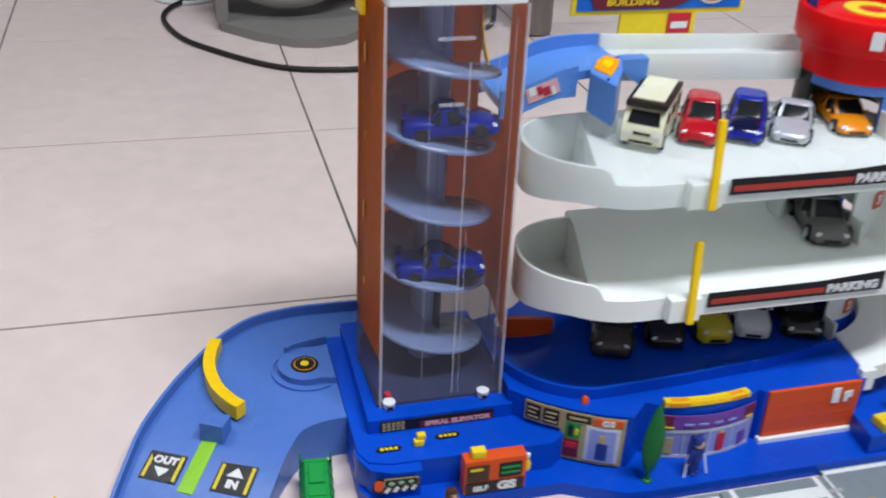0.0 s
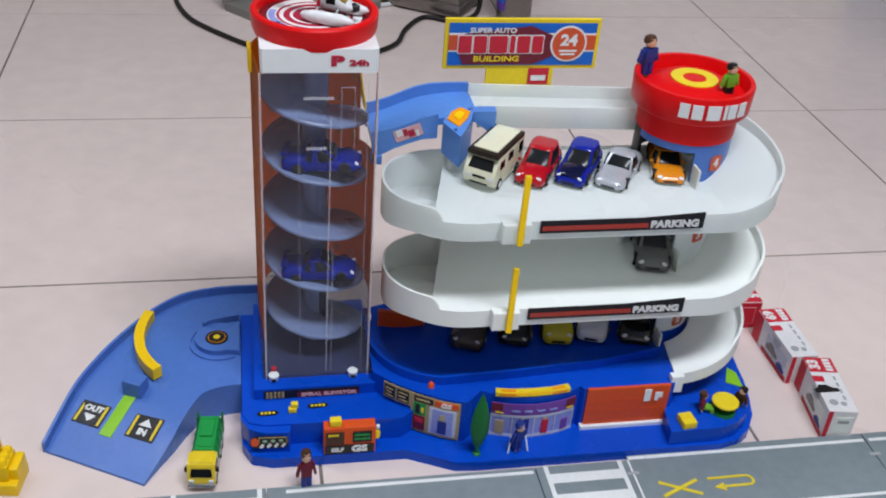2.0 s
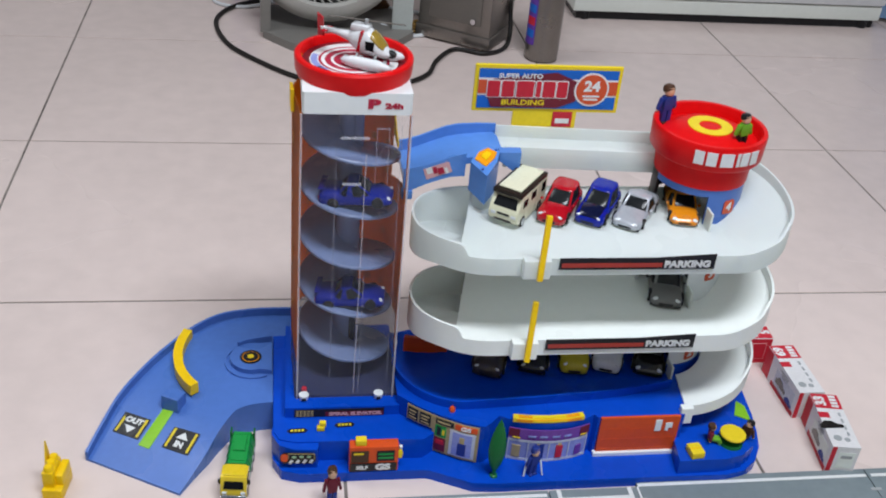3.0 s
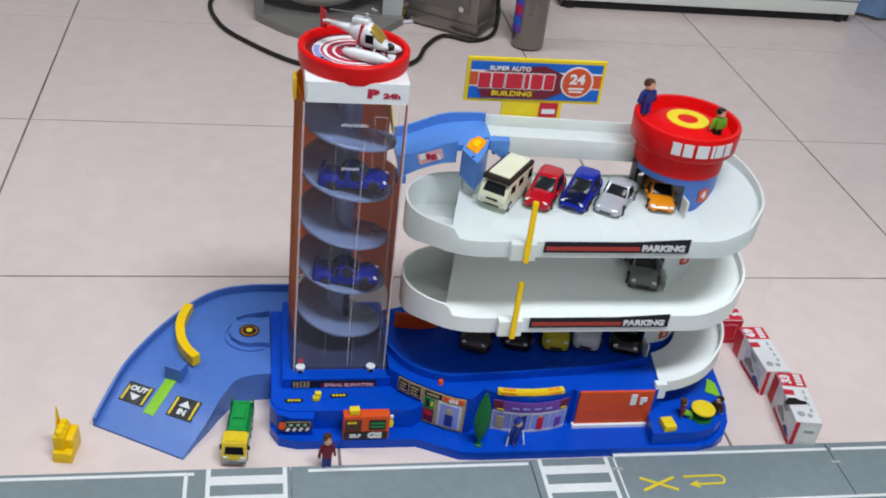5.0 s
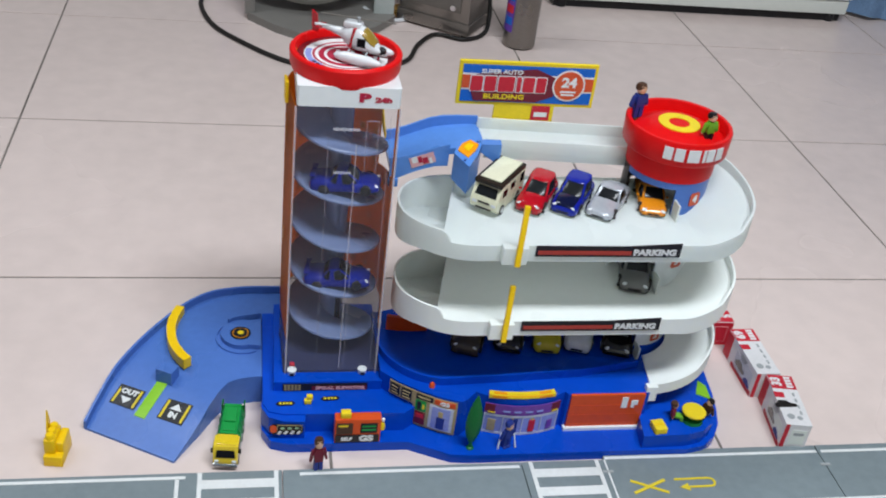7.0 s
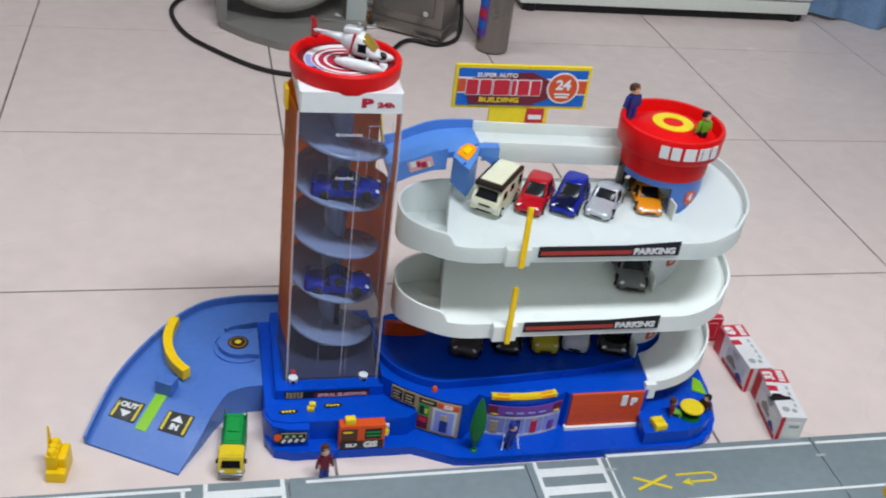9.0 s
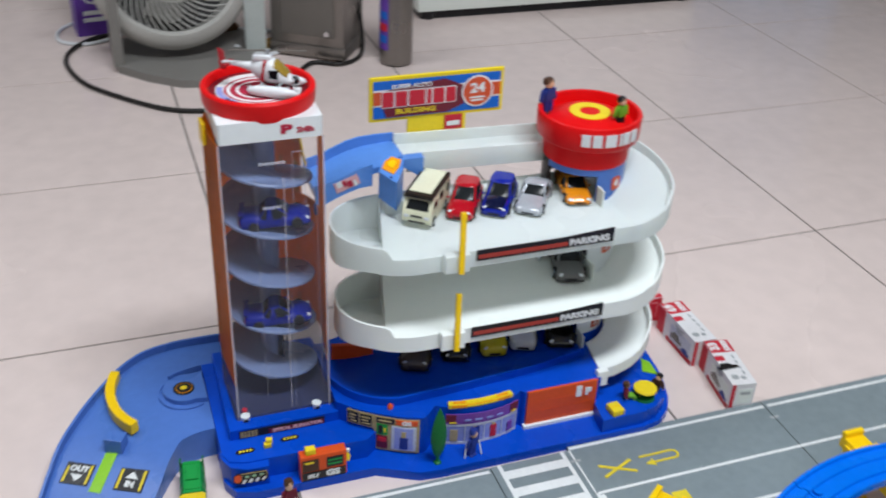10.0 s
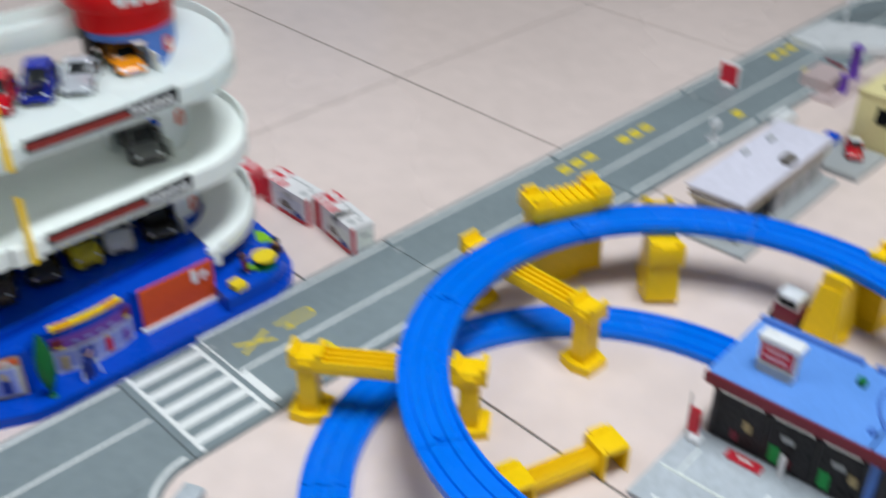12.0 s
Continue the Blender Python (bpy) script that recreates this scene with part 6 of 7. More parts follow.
part("crown", b, M_TREE, tree, smooth=True)
part("trunk", lathe([(0, 0), (0.0045, 0), (0.004, 0.002), (0.002, 0.003), (0.002, 0.012), (0, 0.012)], 0.1508, -0.3345, 0.0115, 12), M_TREE, tree, smooth=True)
kiosk = thing("toy_kiosk", 0.028, -0.316, 0.012, 0, "orange toy petrol kiosk with yellow lamp on base", "toy kiosk")
part("body", box(0.0035, 0.053, -0.3218, -0.3095, 0.012, 0.045, 0.0012), M_ORANGE, kiosk, smooth=True)
KY = -0.3220
part("front_panel", plate(0.047, 0.0105, upright(0.028, KY, 0.0185)), M_BLACK, kiosk, "black panel lettered SELF GS")
part("lettering", letters("SELF", 0.0062, upright(0.0165, KY - 0.0008, 0.0182), 0.0002, 0.0003), M_PAINT, kiosk)
part("lettering", letters("GS", 0.0105, upright(0.0375, KY - 0.0008, 0.0186), 0.0002, 0.0006, 1.2), M_PAINT, kiosk)
part("side_panel", plate(0.0175, 0.0155, upright(0.014, KY, 0.0330)), M_HAIR, kiosk)
part("side_panel", plate(0.018, 0.0135, upright(0.040, KY, 0.0335)), M_BLACK, kiosk)
for k in range(2):
    part("print_line", plate(0.015, 0.002, upright(0.040, KY - 0.0006, 0.0310 + k * 0.005), 0.0003), M_GREEN, kiosk)
part("print_line", plate(0.010, 0.0025, upright(0.0125, KY - 0.0006, 0.0372), 0.0003), M_SIGNY, kiosk)
part("roof_lamp", box(0.0095, 0.0205, -0.3198, -0.3118, 0.045, 0.052, 0.001), M_SIGNY, kiosk, "yellow roof lamp", smooth=True)
part("side_hose", lathe([(0, 0), (0.003, 0.001), (0.0035, 0.006), (0.002, 0.010), (0, 0.0105)], 0.0548, -0.3165, 0.0255, 12), M_SIGNY, kiosk, "yellow pump nozzle", smooth=True)
part("nozzle_tip", lathe([(0, 0), (0.0018, 0.001), (0.0018, 0.004), (0, 0.005)], 0.0555, -0.3165, 0.037, 10), M_WHITE, kiosk, smooth=True)
yv = thing("toy_lever", -0.0237, -0.287, 0.038, 0, "small yellow plastic lever on the blue terrace", "toy lever")
part("lever", box(-0.0280, -0.0200, -0.2890, -0.2835, 0.038, 0.0435, 0.0012), M_SIGNY, yv, smooth=True)
part("lever_knob", box(-0.0255, -0.0185, -0.2875, -0.2820, 0.0425, 0.0480, 0.0012), M_SIGNY, yv, smooth=True)
oc = thing("toy_barrier", 0.094, -0.190, 0.062, 0, "orange curved barrier on the shaded blue floor", "toy barrier")
part("panel", wall([(0.070, -0.187), (0.085, -0.190), (0.10, -0.191), (0.118, -0.190)], 0.0622, [0.081, 0.081, 0.0795, 0.076], 0.005), M_ORANGE, oc, smooth=True)

# yellow tow attachment left on the tiles
ya = thing("toy_toll_post", -0.279, -0.318, 0, 0, "yellow plastic toy post with tall fin on tiles", "toy post")
YM = pose(-0.280, -0.316, 0, 0, 0, -8)
part("foot", box(-0.0095, 0.0095, -0.0165, 0.0165, 0, 0.013, 0.001, m=YM), M_YELLOW, ya, smooth=True)
b = box(-0.0095, 0.002, -0.012, 0.0135, 0.012, 0.031, 0.002, m=YM)
for k in range(3):
    lathe([(0, 0), (0.0046, 0), (0.0046, 0.005), (0.0034, 0.0065), (0, 0.0065)], n=14, m=YM @ pose(-0.0035, -0.0065 + k * 0.0075, 0.0295), bm=b)
part("housing", b, M_YELLOW, ya, smooth=True)
part("upright", box(0.0015, 0.0095, -0.0085, 0.0155, 0.012, 0.0255, 0.002, m=YM), M_YELLOW, ya, smooth=True)
part("fin", join(None, prism([(-0.004, 0.012), (0.013, 0.012), (0.012, 0.038), (0.0085, 0.054)], -0.0008, 0.0008), YM @ pose(-0.0092, 0, 0, 90, 0, 90)), M_YELLOW, ya)


# ---- small car boxes ----
def silhouette(w, h, m, t=0.0004):
    """The flat printed outline of a car."""
    pts = [(-0.5, 0.12), (-0.42, 0.0), (0.44, 0.0), (0.5, 0.12), (0.49, 0.42), (0.28, 0.55), (0.10, 0.95), (-0.22, 1.0), (-0.38, 0.62), (-0.49, 0.52)]
    return join(None, prism([(x * w, (y - 0.5) * h) for x, y in pts], 0, t), m)


def carton(x, y, rz, label, number="", art=None, picture=False):
    L, W, H = 0.087, 0.0310, 0.038
    t = thing("toy_car_box", x, y, 0, 0, label, "toy box", "toy boxes")
    m = pose(x, y, 0, 0, 0, rz)
    part("carton", box(-W / 2, W / 2, -L / 2, L / 2, 0, H, 0.0004, m=m), M_CARD, t, "white card box")
    part("red_panel", plate(0.0305, 0.024, m @ pose(0, L / 2 - 0.0125, H), 0.0004), M_BOXRED, t, "red printed top panel")
    if number:
        part("lettering", letters(number, 0.016, m @ pose(-0.0075, L / 2 - 0.0125, H + 0.0005, 0, 0, 90), 0.0002, 0.0008), M_PAINT, t)
    for k in range(4):
        part("logo_bar", plate(0.0085, 0.0040, m @ pose(0.0075, L / 2 - 0.0045 - k * 0.0053, H + 0.0005), 0.0002, cut=0.0008), M_PAINT, t)
    part("red_side", plate(0.016, 0.036, m @ pose(-W / 2, L / 2 - 0.0085, H / 2, 90, 0, -90), 0.0004), M_BOXRED, t)
    part("red_foot", plate(0.060, 0.006, m @ pose(-W / 2, -0.012, 0.0035, 90, 0, -90), 0.0004), M_BOXRED, t)
    part("print_side", plate(0.048, 0.024, m @ pose(-W / 2, -0.012, H / 2 - 0.002, 90, 0, -90), 0.0004), art or M_PALE, t)
    part("print_car", silhouette(0.026, 0.011, m @ pose(-W / 2 - 0.0004, -0.004, H / 2 - 0.002, 90, 0, -90)), M_CARBLK, t)
    part("print_car", silhouette(0.018, 0.008, m @ pose(-W / 2 - 0.0004, -0.028, H / 2 - 0.008, 90, 0, -90)), M_NAVY, t)
    part("print_flag", plate(0.012, 0.009, m @ pose(-0.010, L / 2 - 0.036, H), 0.0004), M_BOXRED, t)
    for k in range(3):
        part("print_bar", plate(0.020 - k * 0.004, 0.0016, m @ pose(-W / 2 - 0.0004, -0.008, H - 0.005 - k * 0.003, 90, 0, -90), 0.0003), M_GREYP, t)
    part("seal", plate(0.006, 0.006, m @ pose(0.004, -L / 2 + 0.012, H), 0.0004, cut=0.0015), M_GREYP, t)
    part("print_end", plate(0.012, 0.004, m @ pose(0.003, -L / 2 - 0.0004, H / 2 + 0.005, 90, 0, 0), 0.0003), M_GREYP, t)
    part("red_edge", plate(0.005, 0.037, m @ pose(-W / 2 + 0.003, -L / 2, H / 2, 90, 0, 0), 0.0004), M_BOXRED, t)
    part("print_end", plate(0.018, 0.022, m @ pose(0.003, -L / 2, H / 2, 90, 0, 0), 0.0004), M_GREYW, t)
    part("red_end", plate(0.0305, 0.036, m @ pose(0, L / 2, H / 2, 90, 0, 180), 0.0004), M_BOXRED, t)
    part("end_frame", plate(0.018, 0.024, m @ pose(0, L / 2 + 0.0004, H / 2, 90, 0, 180), 0.0003), M_PINKP, t)
    part("end_panel", plate(0.0165, 0.0225, m @ pose(0, L / 2 + 0.0007, H / 2, 90, 0, 180), 0.0003), M_BOXRED, t)
    part("seal", cyl(0.0045, 0, 0.0004, n=16, m=m @ pose(-0.006, -L / 2 + 0.014, H)), M_GREYP, t)
    for k in range(4):
        part("print_bar", plate(0.0025, 0.006, m @ pose(0.008, -0.022 + k * 0.0105, H), 0.0004), M_GREYP, t)
    if picture:
        part("print_car", silhouette(0.027, 0.012, m @ pose(-0.007, -0.008, H, 0, 0, 8), 0.0005), M_CARBLK, t, "dark printed car")
    return t


carton(0.5400, -0.2970, -8.8, "white and red small toy car box on tiles", "33", M_GREYW, True)
carton(0.5355, -0.2070, 0, "white and red small toy car box behind another", "69")
carton(0.5178, -0.1055, 178, "white and red small toy car box, red end", "5")


# ---- toy shop and buildings by the rails ----
shopm = thing("toy_shop", 0.635, -0.90, 0, 0, "toy shop with light blue roof, red trim and forecourt", "toy shop")
ROT = pose(0.558, -0.788, 0, 0, 0, 4)


def sh(x0, x1, y0, y1, z0, z1, bevel=0.0):
    """A box in the shop's own frame: x inwards from its front, y along the front away from its corner."""
    return box(x0, x1, -y1, -y0, z0, z1, bevel, m=ROT)


body = part("shell", sh(0.006, 0.088, 0.004, 0.30, 0.004, 0.073, 0.001), M_SHOPW, shopm, "dark walls with shop windows")
part("roof", sh(-0.006, 0.094, 0.0, 0.145, 0.0759, 0.0846, 0.001), M_SKYB, shopm, "light blue flat roof")
part("roof", sh(-0.006, 0.094, 0.147, 0.305, 0.0759, 0.0846, 0.001), M_SKYB, shopm, "light blue flat roof")
part("roof_trim", sh(-0.0085, -0.0055, -0.001, 0.305, 0.0725, 0.0835), M_MAROON, shopm, "dark red roof trim")
part("roof_edge", sh(0.089, 0.096, 0.0, 0.100, 0.0803, 0.0880, 0.001), M_RAMP, shopm)
part("roof_edge", sh(0.089, 0.096, 0.110, 0.305, 0.0803, 0.0880, 0.001), M_RAMP, shopm)
part("roof_ridge", wall([tuple((ROT @ Vector((0.02 + 0.07 * f, -(0.148 - 0.02 * math.sin(f * 2.6)), 0))).xy) for f in [i / 10 for i in range(11)]], 0.0840, 0.0862, 0.003), M_RAMP, shopm, smooth=True)
part("roof_knob", lathe([(0, 0.005), (0.003, 0.004), (0.004, 0), (0, 0)], 0, 0, 0, 14, m=ROT @ pose(0.012, -0.140, 0.0846)), M_RAMP, shopm, smooth=True)
for k, (y0, y1) in enumerate(((0.010, 0.058), (0.061, 0.104), (0.107, 0.145), (0.166, 0.228), (0.232, 0.294))):
    w = part("window", sh(0.0035, 0.0065, y0, y1, 0.008, 0.0585), M_SHOPG, body, "dark shop window")
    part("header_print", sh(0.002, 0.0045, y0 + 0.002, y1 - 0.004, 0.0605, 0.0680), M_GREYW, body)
    for i, (dy, wd, z0, z1, c) in enumerate(((0.004, 0.010, 0.012, 0.030, M_GREEN), (0.018, 0.007, 0.014, 0.024, M_MAROON), (0.028, 0.008, 0.030, 0.040, M_TAN), (0.012, 0.012, 0.040, 0.046, M_GREYP))):
        if (i + k) % 3:
            part("print", sh(0.0025, 0.0040, y0 + dy, y0 + dy + wd, z0, z1), c, w)
part("white_post", sh(-0.005, -0.001, 0.0785, 0.0840, 0.0055, 0.030, 0.001), M_CARD, shopm, "small white post")
part("car_port_light", sh(-0.020, -0.006, 0.235, 0.243, 0.0055, 0.016, 0.002), M_CARWHT, shopm)
part("pillar", sh(-0.003, 0.005, 0.150, 0.158, 0.004, 0.0725, 0.001), M_RAMP, shopm)
part("forecourt", sh(-0.105, 0.006, -0.010, 0.32, 0.0, 0.0055, 0.001), M_FORE, shopm, "grey forecourt plate")
part("lane_line", sh(-0.098, -0.095, 0.01, 0.12, 0.0054, 0.0062), M_PAINT, shopm)
part("lane_line", sh(-0.07, -0.03, 0.085, 0.089, 0.0054, 0.0062), M_PAINT, shopm)
mt = part("red_mat", sh(-0.014, -0.003, 0.033, 0.067, 0.0054, 0.0085, 0.0008), M_BOXRED, shopm, "red doormat")
part("mat_print", sh(-0.010, -0.007, 0.043, 0.057, 0.0084, 0.0089), M_PAINT, mt)
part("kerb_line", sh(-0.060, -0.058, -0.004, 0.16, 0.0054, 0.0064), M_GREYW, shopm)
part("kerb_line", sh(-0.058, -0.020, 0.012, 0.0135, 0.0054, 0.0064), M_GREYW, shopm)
part("flag", sh(-0.012, -0.009, -0.007, 0.004, 0.012, 0.0400, 0.0005), M_BOXRED, shopm, "small red upright sign")
part("flag_pole", sh(-0.0112, -0.0100, -0.0086, -0.0072, 0.004, 0.0560), M_GREYP, shopm)
part("flag_foot", sh(-0.019, -0.007, -0.004, 0.010, 0.0054, 0.0120, 0.002), M_CARWHT, shopm, "white foot", smooth=True)
sg = part("roof_sign", sh(0.024, 0.034, 0.029, 0.064, 0.0846, 0.1165, 0.001), M_CARD, shopm, "white roof sign with a red face")
part("sign_cap", sh(0.0215, 0.0365, 0.027, 0.067, 0.1160, 0.1230, 0.0015), M_CARWHT, sg, "thick white top", smooth=True)
part("sign_face", sh(0.0228, 0.0242, 0.032, 0.061, 0.0970, 0.1150), M_BOXRED, sg, "red printed face")
part("logo_bar", sh(0.0223, 0.0232, 0.036, 0.057, 0.1085, 0.1115), M_PINKP, sg)
part("logo_bar", sh(0.0223, 0.0232, 0.036, 0.057, 0.1010, 0.1040), M_PINKP, sg)
part("sign_foot", sh(0.0215, 0.0245, 0.030, 0.063, 0.0846, 0.0950, 0.0006), M_GREYP, sg, "grey foot band")
part("roof_vent", sh(0.06, 0.068, 0.105, 0.113, 0.0846, 0.0905, 0.001), M_TREE, shopm)
wt = thing("toy_van", 0.775, -0.755, 0, 0, "small red toy van with white top on tiles", "toy van")
part("lower_body", box(0.762, 0.786, -0.770, -0.740, 0.004, 0.022, 0.002), M_MAROON, wt, smooth=True)
part("upper_body", box(0.763, 0.785, -0.768, -0.742, 0.022, 0.038, 0.003), M_CARWHT, wt, "white upper body", smooth=True)
part("windscreen", box(0.7615, 0.7635, -0.765, -0.745, 0.026, 0.033, 0.0005), M_DARK, wt)
for x, y in ((0.767, -0.770), (0.781, -0.770), (0.767, -0.740), (0.781, -0.740)):
    part("wheel", cyl(0.006, -0.002, 0.002, n=14, m=pose(x, y, 0.006, 90, 0, 0)), M_TYRE, wt, smooth=True)

st2 = thing("toy_station", 0.95, -0.60, 0, 0, "white and grey toy station building beside the road", "toy building")
SR = pose(0.848, -0.645, 0, 0, 0, 3)
part("shell", box(0.008, 0.222, 0.014, 0.068, 0.0, 0.0475, 0.001, m=SR), M_STWALL, st2, "grey walls")
part("front_wall", box(0.098, 0.222, 0.004, 0.0145, 0.0, 0.0475, 0.001, m=SR), M_STWALL, st2, "grey front wall")
part("corner_pillar", box(0.006, 0.014, 0.004, 0.014, 0.0, 0.0475, 0.0006, m=SR), M_GREYP, st2, "grey corner pillar")
# no real gap here: a dark sheet paints the opening's shade
part("opening", box(0.014, 0.098, 0.012, 0.0138, 0.004, 0.046, m=SR), M_DARK, st2, "dark sheet for the shade of an open front")
part("roof", box(0.0, 0.228, 0.0, 0.078, 0.0605, 0.0635, 0.001, m=SR), M_STROOF, st2, "pale lilac-white flat roof")
for z0, z1, c in ((0.0475, 0.0510, M_TAN), (0.0510, 0.0535, M_CARD), (0.0535, 0.0570, M_HAIR), (0.0570, 0.0605, M_CARD)):
    part("roof_band", box(0.001, 0.227, 0.001, 0.073, z0, z1, m=SR), c, st2, "striped band under the roof")
for k in range(3):
    part("window", box(0.112 + k * 0.036, 0.132 + k * 0.036, 0.0025, 0.0045, 0.014, 0.036, m=SR), M_GREYP, st2)
part("end_window", box(0.0065, 0.0085, 0.02, 0.06, 0.012, 0.038, m=SR), M_GREYP, st2)
part("roof_box", box(0.119, 0.139, 0.006, 0.021, 0.0635, 0.0715, 0.001, m=SR), M_APPG, st2, "dark grey roof box")
part("roof_vent", box(0.108, 0.120, 0.060, 0.066, 0.0635, 0.068, 0.0005, m=SR), M_GREYP, st2)
part("roof_vent", box(0.162, 0.175, 0.054, 0.061, 0.0635, 0.068, 0.0005, m=SR), M_GREYP, st2)
part("plinth", box(-0.012, 0.235, -0.016, 0.080, 0.0, 0.005, 0.001, m=SR), M_GREYP, st2)
post = thing("toy_signpost", 1.235, -0.382, 0, 0, "small red and white toy sign beside the road", "toy sign")
part("board", box(1.232, 1.238, -0.398, -0.369, 0.008, 0.038, 0.001, m=None), M_BOXRED, post, "red board")
part("frame", box(1.2335, 1.2395, -0.400, -0.367, 0.006, 0.040, 0.001), M_CARD, post)
part("foot", box(1.225, 1.245, -0.393, -0.374, 0.0, 0.009, 0.001), M_CARD, post)
gl = thing("toy_street_lamp", 1.06, -0.472, RT, 0, "small hazy clear toy lamp on the toy road", "toy lamp")
part("pole", cyl(0.003, 0.010, 0.026, 1.06, -0.472, 10), M_HAZY, gl)
part("globe", lathe([(0, -0.009), (0.007, -0.006), (0.009, 0), (0.007, 0.006), (0, 0.009)], 1.06, -0.472, 0.032, 14), M_HAZY, gl, smooth=True)
part("foot", cyl(0.010, 0.0052, 0.010, 1.06, -0.472, 14), M_HAZY, gl)
wb = thing("toy_block", 1.178, -0.512, 0, 0, "small white plastic toy block beside the road", "toy block")
part("block", box(1.160, 1.196, -0.524, -0.500, 0.0, 0.020, 0.003), M_CARWHT, wb, smooth=True)
part("block_top", box(1.164, 1.192, -0.521, -0.503, 0.0195, 0.0235, 0.002), M_CARWHT, wb, smooth=True)
cb = thing("toy_house", 1.29, -0.68, 0, 0, "cream toy house with green roof garden", "toy building")
part("shell", box(1.19, 1.40, -0.78, -0.605, 0.0, 0.085, 0.002), M_BEIGE, cb, "cream walls", smooth=True)
part("roof_rim", box(1.188, 1.402, -0.782, -0.603, 0.081, 0.0865, 0.001), M_BEIGE, cb)
part("roof_garden", box(1.29, 1.395, -0.72, -0.609, 0.0865, 0.100, 0.004), M_GREEN, cb, "green roof garden", smooth=True)
part("door", box(1.1885, 1.1905, -0.70, -0.675, 0.002, 0.045), M_BLACK, cb)
for y in (-0.735, -0.645):
    part("window", box(1.1885, 1.1905, y - 0.010, y + 0.010, 0.045, 0.068), M_DARK, cb, "dark window")
part("roof_hatch", cyl(0.008, 0.0865, 0.089, 1.212, -0.637, 14), M_BLACK, cb)
pv = thing("toy_pavilion", 1.36, -0.49, 0, 0, "pinkish white toy pavilion with thin violet posts", "toy building")
part("post", lathe([(0, 0), (0.012, 0.0), (0.009, 0.004), (0.008, 0.050), (0.010, 0.054), (0.006, 0.058), (0, 0.058)], 1.40, -0.503, 0, 16), M_PURPLE, pv, "violet post", smooth=True)
part("post", lathe([(0, 0), (0.010, 0.0), (0.007, 0.004), (0.007, 0.026), (0.008, 0.030), (0, 0.031)], 1.340, -0.518, 0, 16), M_PURPLE, pv, "violet post", smooth=True)
part("low_wall", box(1.315, 1.375, -0.508, -0.458, 0, 0.024, 0.002), M_PINKW, pv, "pinkish low wall")
part("floor_plate", box(1.29, 1.42, -0.53, -0.44, 0, 0.004, 0.001), M_PINKW, pv)
part("red_beam", tube([(1.378, -0.466, 0.030), (1.366, -0.503, 0.030)], 0.0022, 8), M_MAROON, pv, "thin red beam")
part("beam_post", cyl(0.002, 0.0, 0.030, 1.376, -0.472, 8), M_GREYP, pv)
rc = thing("toy_display_stand", 1.14, -0.62, 0, 0, "grey toy stand holding a small red car", "toy stand")
part("base", box(1.10, 1.185, -0.665, -0.585, 0.0, 0.008, 0.001), M_GREYP, rc)
part("blue_plate", box(1.150, 1.185, -0.598, -0.578, 0.008, 0.016, 0.001), M_BLUE, rc)
small = put(car("coupe", M_CARRED, "red and white toy car on the grey stand", 0.06, 0.032, 0.028, roof=M_CARWHT), 1.155, -0.630, 0.0082, -150)
small.scale = (0.72, 0.72, 0.8)
fr = thing("toy_road_ramp", 1.52, -0.43, 0, 0, "pale grey toy road ramp at the far end", "toy road")
part("slab", prism([(1.44, -0.428), (1.453, -0.363), (1.56, -0.372), (1.62, -0.50), (1.51, -0.505)], 0.0055, 0.018, 0.001), M_APPL, fr)
part("slab_lip", wall([(1.442, -0.430), (1.51, -0.503)], 0.012, 0.022, 0.004), M_CARWHT, fr)
part("side_wall", wall([(1.64, -0.50), (1.80, -0.515)], 0.0, [0.035, 0.055], 0.008), M_GREYP, fr)
part("white_rod", tube([(1.60, -0.385, 0.045), (1.72, -0.45, 0.05)], 0.003, 8), M_CARWHT, fr)
part("rod_post", cyl(0.003, 0.01, 0.046, 1.60, -0.385, 8), M_CARWHT, fr)
part("rod_post", cyl(0.003, 0.01, 0.051, 1.72, -0.45, 8), M_CARWHT, fr)
sc = thing("paper_scrap", 0.165, -0.525, RT, 0, "small pale grey paper scrap on the toy road", "paper")
part("scrap", box(-0.014, 0.014, -0.010, 0.010, 0.0052, 0.014, 0.002, m=pose(0.172, -0.533, 0, 0, 0, 25)), M_FORE, sc)

# ---- household things along the back ----
fan = thing("floor_fan", 0.05, 0.97, 0, 0, "cream round floor fan tilted on a grey base", "fan")
part("base", prism([(-0.092, 0.905), (-0.04, 0.845), (0.02, 0.800), (0.06, 0.792), (0.11, 0.805), (0.165, 0.86), (0.212, 0.925), (0.20, 1.06), (-0.095, 1.06)], 0.0, 0.016, 0.005), M_FANB, fan, "grey plastic base", smooth=True)
FC = pose(0.032, 0.985, 0.182, 62, 0, 0)
housing = part("housing", lathe([(0.128, 0.006), (0.131, 0.020), (0.139, 0.026), (0.152, 0.020), (0.163, 0.000), (0.160, -0.030), (0.140, -0.065), (0.100, -0.088), (0.05, -0.096), (0, -0.097), (0, -0.090), (0.09, -0.080), (0.126, -0.050), (0.128, 0.006)], n=64, m=FC), M_FAN, fan, "cream round bowl housing", smooth=True)
# black disc takes the place of the shade behind the grille
part("dark_inside", cyl(0.118, -0.058, -0.054, n=40, m=FC), M_CABLE, fan, "dark disc for the shade inside the bowl")
grille = part("grille_hub", lathe([(0, 0.034), (0.026, 0.032), (0.032, 0.026), (0.032, 0.020), (0, 0.020)], n=28, m=FC), M_FAN, fan, smooth=True)
